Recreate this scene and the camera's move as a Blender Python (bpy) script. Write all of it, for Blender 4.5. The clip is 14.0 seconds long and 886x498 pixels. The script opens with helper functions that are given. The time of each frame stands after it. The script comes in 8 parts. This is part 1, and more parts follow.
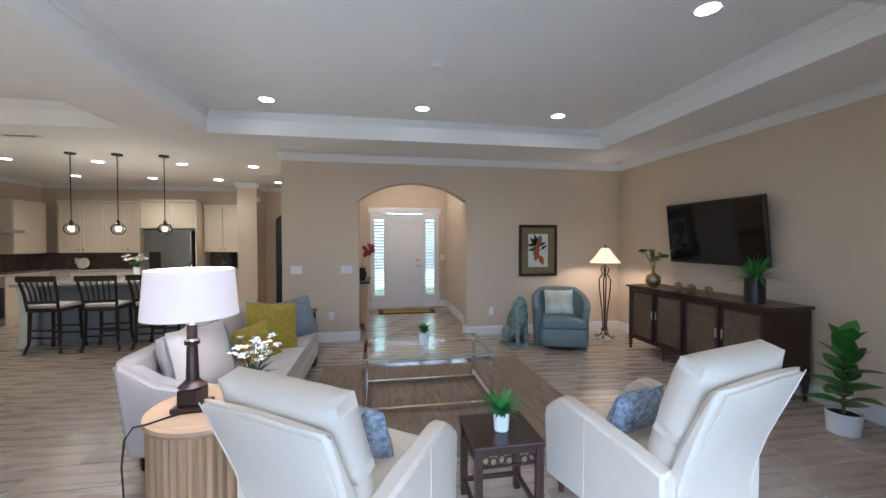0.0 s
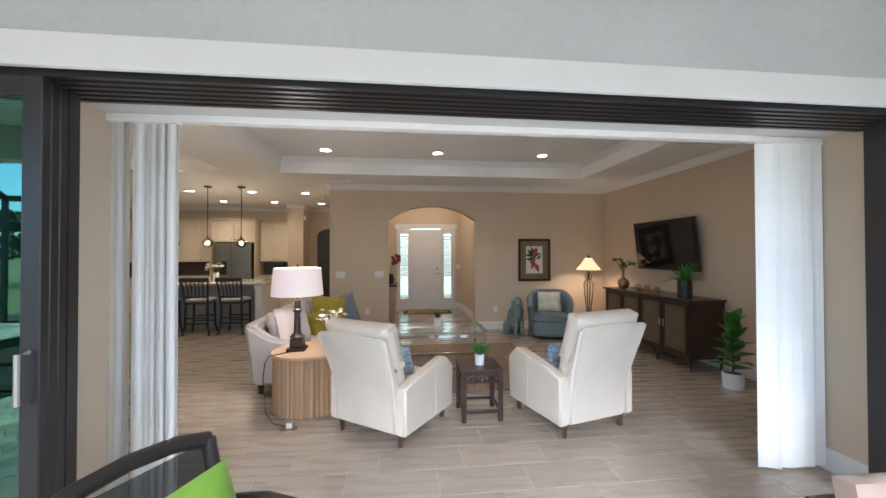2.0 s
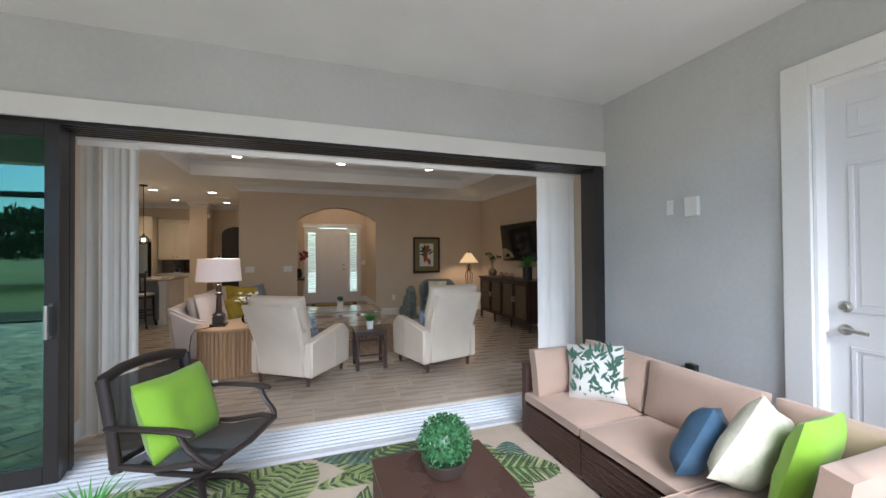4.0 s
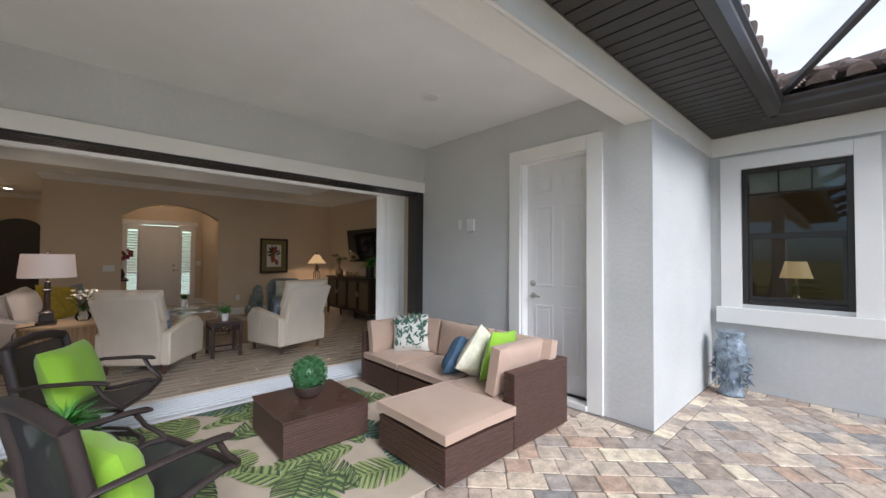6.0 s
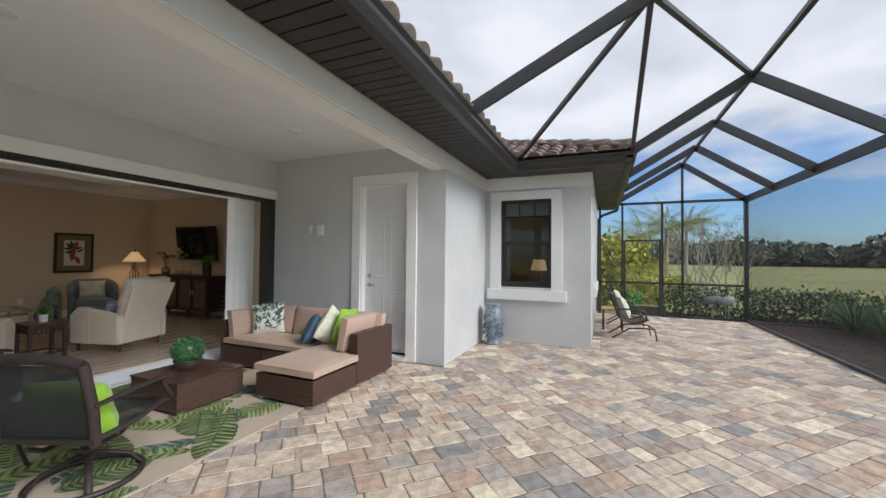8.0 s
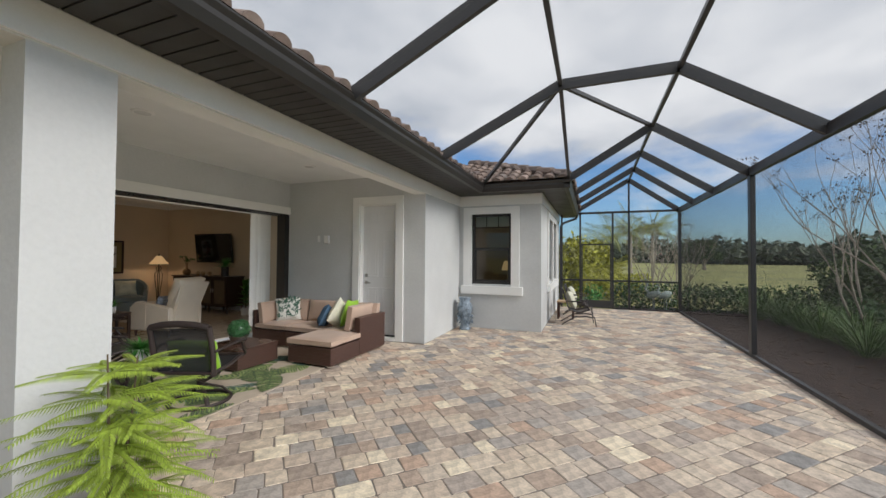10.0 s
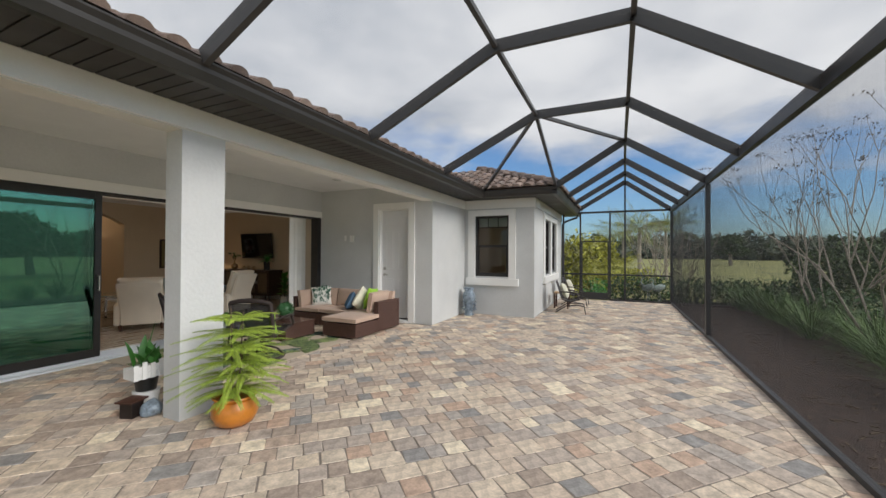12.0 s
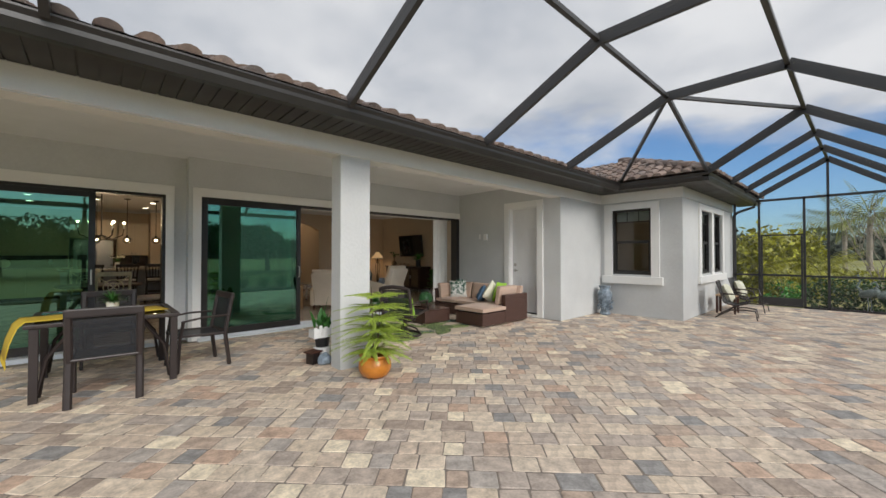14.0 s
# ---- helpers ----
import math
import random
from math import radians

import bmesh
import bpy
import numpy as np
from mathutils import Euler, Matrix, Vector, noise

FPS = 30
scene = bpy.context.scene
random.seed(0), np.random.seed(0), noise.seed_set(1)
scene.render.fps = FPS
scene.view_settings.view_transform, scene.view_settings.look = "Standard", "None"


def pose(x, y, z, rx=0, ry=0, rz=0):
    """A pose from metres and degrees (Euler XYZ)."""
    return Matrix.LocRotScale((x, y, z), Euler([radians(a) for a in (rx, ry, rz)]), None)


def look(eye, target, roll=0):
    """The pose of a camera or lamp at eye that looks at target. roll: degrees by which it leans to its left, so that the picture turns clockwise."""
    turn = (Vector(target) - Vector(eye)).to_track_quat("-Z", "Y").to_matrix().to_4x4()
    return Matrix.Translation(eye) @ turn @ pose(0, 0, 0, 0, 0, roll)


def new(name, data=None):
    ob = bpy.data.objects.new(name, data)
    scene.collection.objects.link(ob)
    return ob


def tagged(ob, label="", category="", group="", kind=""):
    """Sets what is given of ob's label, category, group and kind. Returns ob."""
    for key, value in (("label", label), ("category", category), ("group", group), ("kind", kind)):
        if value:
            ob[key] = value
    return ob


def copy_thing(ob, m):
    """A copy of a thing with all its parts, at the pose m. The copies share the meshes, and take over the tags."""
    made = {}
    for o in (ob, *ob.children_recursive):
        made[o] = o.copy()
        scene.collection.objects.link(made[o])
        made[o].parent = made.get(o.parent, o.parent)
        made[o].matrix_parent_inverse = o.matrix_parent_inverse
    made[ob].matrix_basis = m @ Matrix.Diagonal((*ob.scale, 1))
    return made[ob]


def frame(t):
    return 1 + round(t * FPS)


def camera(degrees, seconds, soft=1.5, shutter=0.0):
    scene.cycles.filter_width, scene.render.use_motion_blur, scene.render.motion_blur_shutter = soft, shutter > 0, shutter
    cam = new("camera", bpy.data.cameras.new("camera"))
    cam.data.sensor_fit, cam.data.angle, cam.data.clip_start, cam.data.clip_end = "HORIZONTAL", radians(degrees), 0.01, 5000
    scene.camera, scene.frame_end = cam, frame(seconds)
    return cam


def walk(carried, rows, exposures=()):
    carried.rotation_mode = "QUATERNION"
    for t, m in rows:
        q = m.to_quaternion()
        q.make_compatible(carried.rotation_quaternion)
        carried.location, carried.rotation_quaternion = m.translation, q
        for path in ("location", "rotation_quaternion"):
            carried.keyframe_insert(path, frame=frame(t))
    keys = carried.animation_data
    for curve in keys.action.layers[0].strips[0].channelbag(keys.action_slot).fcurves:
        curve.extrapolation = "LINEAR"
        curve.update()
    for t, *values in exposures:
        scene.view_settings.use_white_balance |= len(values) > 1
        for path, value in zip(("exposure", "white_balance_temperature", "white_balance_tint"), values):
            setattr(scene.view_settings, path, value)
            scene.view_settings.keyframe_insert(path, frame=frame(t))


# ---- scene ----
cam = camera(98.8, 14.0)
PATH = [
    (0, (0.175, 0.284, 1.565), (0.517, 2.254, 1.527), -0.1),
    (0.5, (0.104, -0.049, 1.561), (0.437, 1.923, 1.55), 0.0),
    (1, (0.071, -0.415, 1.571), (0.397, 1.558, 1.573), -0.0),
    (1.5, (0.064, -0.794, 1.561), (0.344, 1.186, 1.582), -0.2),
    (2, (0.126, -1.172, 1.545), (0.348, 0.815, 1.57), -0.1),
    (4.5, (0.132, -2.763, 1.44), (0.959, -0.942, 1.465), -0.4),
    (5, (-0.075, -3.018, 1.438), (0.909, -1.277, 1.463), -0.2),
    (5.5, (-0.276, -3.239, 1.435), (0.901, -1.622, 1.459), 0.3),
    (6, (-0.476, -3.565, 1.401), (0.874, -2.09, 1.447), 0.4),
    (6.5, (-0.766, -3.773, 1.42), (0.778, -2.503, 1.456), 0.4),
    (7, (-1.05, -4.02, 1.38), (0.655, -2.976, 1.43), 0.3),
    (7.5, (-1.343, -4.213, 1.41), (0.45, -3.328, 1.455), 0.6),
    (8, (-1.667, -4.325, 1.404), (0.175, -3.548, 1.449), 0.6),
    (10.5, (-3.34, -5.327, 1.49), (-1.476, -4.604, 1.532), 0.4),
    (11, (-3.621, -5.587, 1.486), (-1.76, -4.855, 1.527), 0.5),
    (11.5, (-3.933, -5.753, 1.491), (-2.088, -4.981, 1.522), 0.5),
    (12, (-4.107, -5.901, 1.484), (-2.291, -5.064, 1.505), 0.3),
    (12.5, (-4.168, -6.117, 1.419), (-2.428, -5.13, 1.446), 0.4),
    (13, (-4.237, -6.31, 1.382), (-2.623, -5.13, 1.41), 0.4),
    (13.5, (-4.278, -6.475, 1.419), (-2.777, -5.153, 1.436), 0.1),
    (14, (-4.198, -6.582, 1.375), (-2.848, -5.107, 1.403), 0.0),
]

EXPOSURES = [(0.0, 2.25, 4600, 9), (0.5, 2.28, 4650, 9), (1.0, 2.28, 4950, 9), (1.5, 2.2, 5150, 10), (2.0, 2.05, 5300, 11), (4.5, 1.22, 5550, 12), (6.0, 0.8, 5850, 13), (8.0, 0.45, 6100, 11), (10.5, 0.25, 6400, 10), (14.0, 0.25, 6450, 10)]
walk(cam, [(t, look(eye, target, roll)) for t, eye, target, roll in PATH], EXPOSURES)

# ---- world and light ----
SUN_EL, SUN_AZ = 34.0, 195.0
world = bpy.data.worlds.new("sky")
scene.world = world
world.use_nodes = True
wn, wl = world.node_tree.nodes, world.node_tree.links
wn.clear()
w_out = wn.new("ShaderNodeOutputWorld")
w_sky = wn.new("ShaderNodeTexSky")
w_sky.sky_type, w_sky.sun_disc = "NISHITA", False
w_sky.sun_elevation, w_sky.sun_rotation = radians(SUN_EL), radians(SUN_AZ)
w_blue = wn.new("ShaderNodeBackground")
w_blue.inputs[1].default_value = 0.105
w_tint = wn.new("ShaderNodeVectorMath"); w_tint.operation = "MULTIPLY"
w_tint.inputs[1].default_value = (0.62, 0.86, 1.12)
wl.new(w_sky.outputs[0], w_tint.inputs[0])
wl.new(w_tint.outputs[0], w_blue.inputs[0])
w_co = wn.new("ShaderNodeTexCoord")
w_sep = wn.new("ShaderNodeSeparateXYZ")
wl.new(w_co.outputs["Generated"], w_sep.inputs[0])
# cloud layer: the direction projected on a flat deck, so that clouds flatten out towards the horizon
w_add = wn.new("ShaderNodeMath"); w_add.operation = "ADD"; w_add.inputs[1].default_value = 0.16
wl.new(w_sep.outputs[2], w_add.inputs[0])
w_div = wn.new("ShaderNodeVectorMath"); w_div.operation = "DIVIDE"
w_cmb = wn.new("ShaderNodeCombineXYZ")
for k in (0, 1):
    wl.new(w_add.outputs[0], w_cmb.inputs[k])
w_cmb.inputs[2].default_value = 1.0
wl.new(w_co.outputs["Generated"], w_div.inputs[0])
wl.new(w_cmb.outputs[0], w_div.inputs[1])
w_noise = wn.new("ShaderNodeTexNoise")
w_noise.inputs["Scale"].default_value, w_noise.inputs["Detail"].default_value, w_noise.inputs["Roughness"].default_value = 0.9, 7.0, 0.55
wl.new(w_div.outputs[0], w_noise.inputs["Vector"])
w_h = wn.new("ShaderNodeMapRange")
w_h.inputs[1].default_value, w_h.inputs[2].default_value, w_h.inputs[3].default_value, w_h.inputs[4].default_value = 0.08, 0.4, -0.24, 0.3
wl.new(w_sep.outputs[2], w_h.inputs[0])
w_sum = wn.new("ShaderNodeMath"); w_sum.operation = "ADD"
wl.new(w_noise.outputs["Fac"], w_sum.inputs[0]); wl.new(w_h.outputs[0], w_sum.inputs[1])
w_ramp = wn.new("ShaderNodeMapRange"); w_ramp.inputs[1].default_value, w_ramp.inputs[2].default_value = 0.42, 0.62
wl.new(w_sum.outputs[0], w_ramp.inputs[0])
w_noise2 = wn.new("ShaderNodeTexNoise")
w_noise2.inputs["Scale"].default_value, w_noise2.inputs["Detail"].default_value = 1.7, 6.0
wl.new(w_div.outputs[0], w_noise2.inputs["Vector"])
w_cr = wn.new("ShaderNodeValToRGB")
w_cr.color_ramp.elements[0].position, w_cr.color_ramp.elements[0].color = 0.3, (0.56, 0.6, 0.67, 1)
w_cr.color_ramp.elements[1].position, w_cr.color_ramp.elements[1].color = 0.65, (0.95, 0.96, 0.98, 1)
wl.new(w_noise2.outputs["Fac"], w_cr.inputs[0])
w_cloud = wn.new("ShaderNodeBackground"); w_cloud.inputs[1].default_value = 0.74
wl.new(w_cr.outputs[0], w_cloud.inputs[0])
w_mix = wn.new("ShaderNodeMixShader")
wl.new(w_ramp.outputs[0], w_mix.inputs[0]); wl.new(w_blue.outputs[0], w_mix.inputs[1]); wl.new(w_cloud.outputs[0], w_mix.inputs[2])
wl.new(w_mix.outputs[0], w_out.inputs[0])

sun_data = bpy.data.lights.new("sun", "SUN")
sun_data.energy, sun_data.angle, sun_data.color = 2.6, radians(30), (1.0, 0.965, 0.92)
sun = new("sun", sun_data)
sun.matrix_world = look((-6, -25, 16.7), (0, -1, 0))


def lamp(kind, loc, energy, colour, size=0.1, target=None, blend=0.8, cone=120):
    d = bpy.data.lights.new("lamp_light", kind)
    d.energy, d.color = energy, colour
    if kind == "SPOT":
        d.spot_size, d.spot_blend = radians(cone), blend
    if kind in ("SPOT", "POINT"):
        d.shadow_soft_size = size
    if kind == "AREA":
        d.shape, d.size = "DISK", size
    o = new("lamp_light", d)
    o.matrix_world = look(loc, target or (loc[0], loc[1] + 0.001, loc[2] - 1))
    return o


WARM = (1.0, 0.74, 0.47)
SOFTW = (1.0, 0.87, 0.72)
TRAY_CANS = [(-1.0, 4.7), (0.7, 4.7), (2.38, 4.68), (2.35, 2.5), (0.7, 2.5), (-1.0, 2.5)]
KITCHEN_CANS = [(-5.45, 7.2), (-4.2, 7.2), (-2.98, 7.2), (-1.9, 7.25), (-5.55, 8.75), (-4.25, 8.8), (-3.03, 8.8), (-1.92, 9.0)]
for cx, cy in TRAY_CANS:
    lamp("SPOT", (cx, cy, 3.06), 4.5, (1.0, 0.79, 0.55), 0.06, cone=130)
for cx, cy in KITCHEN_CANS[:7]:
    lamp("SPOT", (cx, cy, 2.8), 6.5, WARM, 0.06, cone=130)
lamp("POINT", (0.75, 7.6, 2.75), 5.5, WARM, 0.12)
lamp("POINT", (-0.87, 2.66, 1.29), 4, SOFTW, 0.05)
lamp("POINT", (3.63, 5.61, 1.33), 4, WARM, 0.05)
lamp("POINT", (-4.12, 2.9, 2.15), 8, WARM, 0.2)
for px in (-4.18, -3.58, -2.96):
    lamp("POINT", (px, 6.62, 1.74), 2.5, WARM, 0.04)
lamp("POINT", (8.0, -1.2, 1.6), 4, WARM, 0.15)

# added fill lamps in two real openings, the sliding door and the porch's open side
def opening_fill(x0, x1, z0, z1, y, energy):
    d = bpy.data.lights.new("fill_lamp", "AREA")
    d.shape, d.size, d.size_y, d.energy, d.color = "RECTANGLE", x1 - x0, z1 - z0, energy, (1.0, 0.98, 0.95)
    o = new("fill_lamp", d)
    c = ((x0 + x1) / 2, y, (z0 + z1) / 2)
    o.matrix_world = look(c, (c[0], c[1] + 1, c[2]))


opening_fill(-1.3, 2.75, 0.1, 2.25, 0.47, 4.5)
opening_fill(-1.6, 2.85, 0.1, 2.5, -2.45, 5.5)

# ---- materials ----
def pm(name, base, rough=0.6, metal=0.0, var=0.12, scale=3.0, fine=60.0, bump=0.1, bdist=0.004, spec=0.5, rnd=0.0, island=0.0, sheen=0.0, coat=0.0, stretch=(1, 1, 1), voro=False):
    """A procedural surface: base colour varied at two scales, relief, and a shift from piece to piece."""
    m = bpy.data.materials.new(name)
    m.use_nodes = True
    n, l = m.node_tree.nodes, m.node_tree.links
    b = n["Principled BSDF"]
    b.inputs["Roughness"].default_value, b.inputs["Metallic"].default_value = rough, metal
    b.inputs["Specular IOR Level"].default_value = spec
    if sheen:
        b.inputs["Sheen Weight"].default_value = sheen
    if coat:
        b.inputs["Coat Weight"].default_value, b.inputs["Coat Roughness"].default_value = coat, 0.08
    co = n.new("ShaderNodeTexCoord")
    mp = n.new("ShaderNodeMapping")
    mp.inputs["Scale"].default_value = stretch
    l.new(co.outputs["Object"], mp.inputs[0])
    n1, n2 = n.new("ShaderNodeTexNoise"), n.new("ShaderNodeTexNoise")
    n1.inputs["Scale"].default_value, n1.inputs["Detail"].default_value = scale, 4
    n2.inputs["Scale"].default_value, n2.inputs["Detail"].default_value = fine, 3
    l.new(mp.outputs[0], n1.inputs["Vector"]); l.new(mp.outputs[0], n2.inputs["Vector"])
    ad = n.new("ShaderNodeMath"); ad.operation = "MULTIPLY_ADD"; ad.inputs[1].default_value = 0.5
    l.new(n2.outputs["Fac"], ad.inputs[0]); l.new(n1.outputs["Fac"], ad.inputs[2])
    top = ad.outputs[0]
    lo, hi = 1.0 - var, 1.0 + var
    mr = n.new("ShaderNodeMapRange")
    mr.inputs[1].default_value, mr.inputs[2].default_value, mr.inputs[3].default_value, mr.inputs[4].default_value = 0.45, 1.05, lo, hi
    l.new(top, mr.inputs[0])
    fac = mr.outputs[0]
    for amount, node, sock in ((rnd, "ShaderNodeObjectInfo", "Random"), (island, "ShaderNodeNewGeometry", "Random Per Island")):
        if amount:
            oi = n.new(node)
            m2 = n.new("ShaderNodeMapRange"); m2.inputs[3].default_value, m2.inputs[4].default_value = 1 - amount, 1 + amount
            l.new(oi.outputs[sock], m2.inputs[0])
            mu = n.new("ShaderNodeMath"); mu.operation = "MULTIPLY"
            l.new(fac, mu.inputs[0]); l.new(m2.outputs[0], mu.inputs[1])
            fac = mu.outputs[0]
    sc = n.new("ShaderNodeVectorMath"); sc.operation = "SCALE"
    sc.inputs[0].default_value = base
    l.new(fac, sc.inputs["Scale"])
    l.new(sc.outputs[0], b.inputs["Base Color"])
    if bump:
        bp = n.new("ShaderNodeBump")
        bp.inputs["Strength"].default_value, bp.inputs["Distance"].default_value = bump, bdist
        src = n2.outputs["Fac"]
        if voro:
            v = n.new("ShaderNodeTexVoronoi"); v.inputs["Scale"].default_value = fine
            l.new(mp.outputs[0], v.inputs["Vector"])
            src = v.outputs["Distance"]
        l.new(src, bp.inputs["Height"])
        l.new(bp.outputs[0], b.inputs["Normal"])
    rr = n.new("ShaderNodeMapRange")
    rr.inputs[1].default_value, rr.inputs[2].default_value = 0.3, 0.7
    rr.inputs[3].default_value, rr.inputs[4].default_value = max(0.02, rough * 0.88), min(1, rough * 1.12)
    l.new(n1.outputs["Fac"], rr.inputs[0]); l.new(rr.outputs[0], b.inputs["Roughness"])
    return m


def ramp_mat(name, stops, rough=0.8, source="Random", bump=0.3, fine=90.0, mottling=0.35, scale=9.0):
    """Pieces that differ in colour one from another: source is Random (objects) or Island (joined pieces)."""
    m = pm(name, (1, 1, 1), rough, var=mottling, scale=scale, fine=fine, bump=bump, bdist=0.003)
    n, l = m.node_tree.nodes, m.node_tree.links
    sc = [x for x in n if x.type == "VECT_MATH"][0]
    if source == "Random":
        oi = n.new("ShaderNodeObjectInfo"); out = oi.outputs["Random"]
    else:
        oi = n.new("ShaderNodeNewGeometry"); out = oi.outputs["Random Per Island"]
    cr = n.new("ShaderNodeValToRGB")
    cr.color_ramp.interpolation = "CONSTANT" if len(stops) > 12 else "LINEAR"
    els = cr.color_ramp.elements
    while len(els) < len(stops):
        els.new(0.5)
    for e, (p, c) in zip(els, stops):
        e.position, e.color = p, (*c, 1)
    l.new(out, cr.inputs[0])
    l.new(cr.outputs[0], sc.inputs[0])
    return m


def glow(name, colour, strength, base=(0.9, 0.85, 0.75)):
    m = bpy.data.materials.new(name)
    m.use_nodes = True
    b = m.node_tree.nodes["Principled BSDF"]
    b.inputs["Base Color"].default_value = (*base, 1)
    b.inputs["Emission Color"].default_value, b.inputs["Emission Strength"].default_value = (*colour, 1), strength
    return m


def glassy(name, tint, see, rough=0.01, tone=(1, 1, 1)):
    """A thin pane: clear tinted transmission and a mirror share set by the angle."""
    m = bpy.data.materials.new(name)
    m.use_nodes = True
    n, l = m.node_tree.nodes, m.node_tree.links
    n.clear()
    out = n.new("ShaderNodeOutputMaterial")
    tr, gl, mx, fr = n.new("ShaderNodeBsdfTransparent"), n.new("ShaderNodeBsdfGlossy"), n.new("ShaderNodeMixShader"), n.new("ShaderNodeFresnel")
    tr.inputs[0].default_value = (*tint, 1)
    gl.inputs["Roughness"].default_value = rough
    gl.inputs["Color"].default_value = (*tone, 1)
    fr.inputs["IOR"].default_value = see if see > 1 else 1.5
    l.new(fr.outputs[0], mx.inputs[0]); l.new(tr.outputs[0], mx.inputs[1]); l.new(gl.outputs[0], mx.inputs[2])
    l.new(mx.outputs[0], out.inputs[0])
    return m


def meshy(name, colour, cover):
    """Woven mesh too fine to see: part of it is thread, the rest is open."""
    m = bpy.data.materials.new(name)
    m.use_nodes = True
    n, l = m.node_tree.nodes, m.node_tree.links
    b = n["Principled BSDF"]
    b.inputs["Base Color"].default_value, b.inputs["Roughness"].default_value = (*colour, 1), 0.8
    tr, mx = n.new("ShaderNodeBsdfTransparent"), n.new("ShaderNodeMixShader")
    mx.inputs[0].default_value = cover
    l.new(tr.outputs[0], mx.inputs[1]); l.new(b.outputs[0], mx.inputs[2])
    l.new(mx.outputs[0], n["Material Output"].inputs[0])
    return m


M = {}
M["stucco"] = pm("grey_stucco", (0.6, 0.605, 0.595), 0.85, var=0.08, scale=1.5, fine=30, bump=0.35, bdist=0.007, spec=0.25)
# same paint as the grey stucco, daylight on it added to the colour
M["stucco_lit"] = pm("lit_grey_stucco", (0.64, 0.645, 0.635), 0.85, var=0.07, scale=1.5, fine=30, bump=0.35, bdist=0.007, spec=0.25)
M["trim"] = pm("white_trim_paint", (0.84, 0.83, 0.8), 0.5, var=0.04, scale=2, bump=0.06)
M["beam"] = pm("cream_stucco", (0.7, 0.69, 0.64), 0.8, var=0.05, fine=50, bump=0.35)
M["porchceil"] = pm("porch_ceiling_paint", (0.82, 0.82, 0.8), 0.85, var=0.04, fine=70, bump=0.15)
M["wall"] = pm("beige_wall_paint", (0.64, 0.525, 0.39), 0.75, var=0.03, fine=120, bump=0.08, spec=0.3)
M["ceil"] = pm("white_ceiling_paint", (0.86, 0.85, 0.82), 0.85, var=0.02, fine=120, bump=0.1, spec=0.2)
M["white"] = pm("white_gloss_paint", (0.8, 0.79, 0.77), 0.35, var=0.03, bump=0.03)
M["doorw"] = pm("white_door_paint", (0.74, 0.73, 0.72), 0.45, var=0.03, bump=0.05)
M["grout"] = pm("pale_grout", (0.56, 0.51, 0.44), 0.9, var=0.08)
M["tile"] = pm("taupe_floor_tile", (0.37, 0.31, 0.245), 0.28, var=0.05, scale=3, fine=14, bump=0.03, rnd=0.1, stretch=(0.5, 5, 1))
M["sand"] = pm("joint_sand", (0.22, 0.185, 0.155), 0.95, var=0.2, fine=200)
PAVE = [(0.0, (0.4, 0.32, 0.26)), (0.09, (0.58, 0.47, 0.37)), (0.2, (0.48, 0.4, 0.335)), (0.3, (0.63, 0.52, 0.4)), (0.4, (0.53, 0.38, 0.285)), (0.46, (0.44, 0.39, 0.345)), (0.55, (0.3, 0.285, 0.27)), (0.59, (0.6, 0.5, 0.4)), (0.68, (0.48, 0.37, 0.29)), (0.75, (0.66, 0.55, 0.43)), (0.84, (0.44, 0.37, 0.315)), (0.91, (0.62, 0.52, 0.41)), (0.95, (0.8, 0.69, 0.52))]
M["paver"] = ramp_mat("concrete_paver", PAVE, 0.75, "Random", bump=0.55, fine=55, mottling=0.42, scale=12)
M["paver_i"] = ramp_mat("concrete_paver_far", PAVE, 0.75, "Island", bump=0.55, fine=55, mottling=0.42, scale=12)
M["bronze"] = pm("bronze_aluminium", (0.04, 0.039, 0.04), 0.4, 0.0, var=0.1, fine=150, bump=0.03)
M["gutter"] = pm("brown_gutter_metal", (0.03, 0.027, 0.025), 0.38, 0.0, var=0.1, fine=90, bump=0.04)
M["soffit"] = pm("dark_soffit_vinyl", (0.036, 0.033, 0.031), 0.55, var=0.1, bump=0.05)
M["slider"] = pm("black_slider_frame", (0.022, 0.02, 0.019), 0.35, 0.0, var=0.1, bump=0.02)
M["track"] = pm("pale_aluminium_track", (0.62, 0.65, 0.68), 0.35, 0.0, var=0.06, bump=0.03)
M["rooftile"] = ramp_mat("clay_roof_tile", [(0.0, (0.11, 0.08, 0.07)), (0.35, (0.2, 0.14, 0.11)), (0.7, (0.14, 0.115, 0.105)), (1.0, (0.27, 0.2, 0.165))], 0.8, "Island", fine=50)
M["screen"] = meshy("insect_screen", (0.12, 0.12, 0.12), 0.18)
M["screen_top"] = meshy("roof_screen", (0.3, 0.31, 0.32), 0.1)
M["sling"] = meshy("black_sling_mesh", (0.022, 0.023, 0.026), 0.86)
M["wicker"] = pm("brown_wicker", (0.08, 0.04, 0.03), 0.45, var=0.45, scale=30, fine=110, bump=0.9, bdist=0.006, stretch=(0.6, 0.6, 2.2))
M["wickertop"] = pm("smooth_wicker_top", (0.075, 0.04, 0.03), 0.28, var=0.2, fine=60, bump=0.1)
M["cush"] = pm("peach_cushion_cloth", (0.47, 0.335, 0.255), 0.8, var=0.08, scale=5, fine=180, bump=0.25, bdist=0.002, sheen=0.2)
M["piping"] = pm("pale_piping", (0.75, 0.63, 0.5), 0.8, var=0.05)
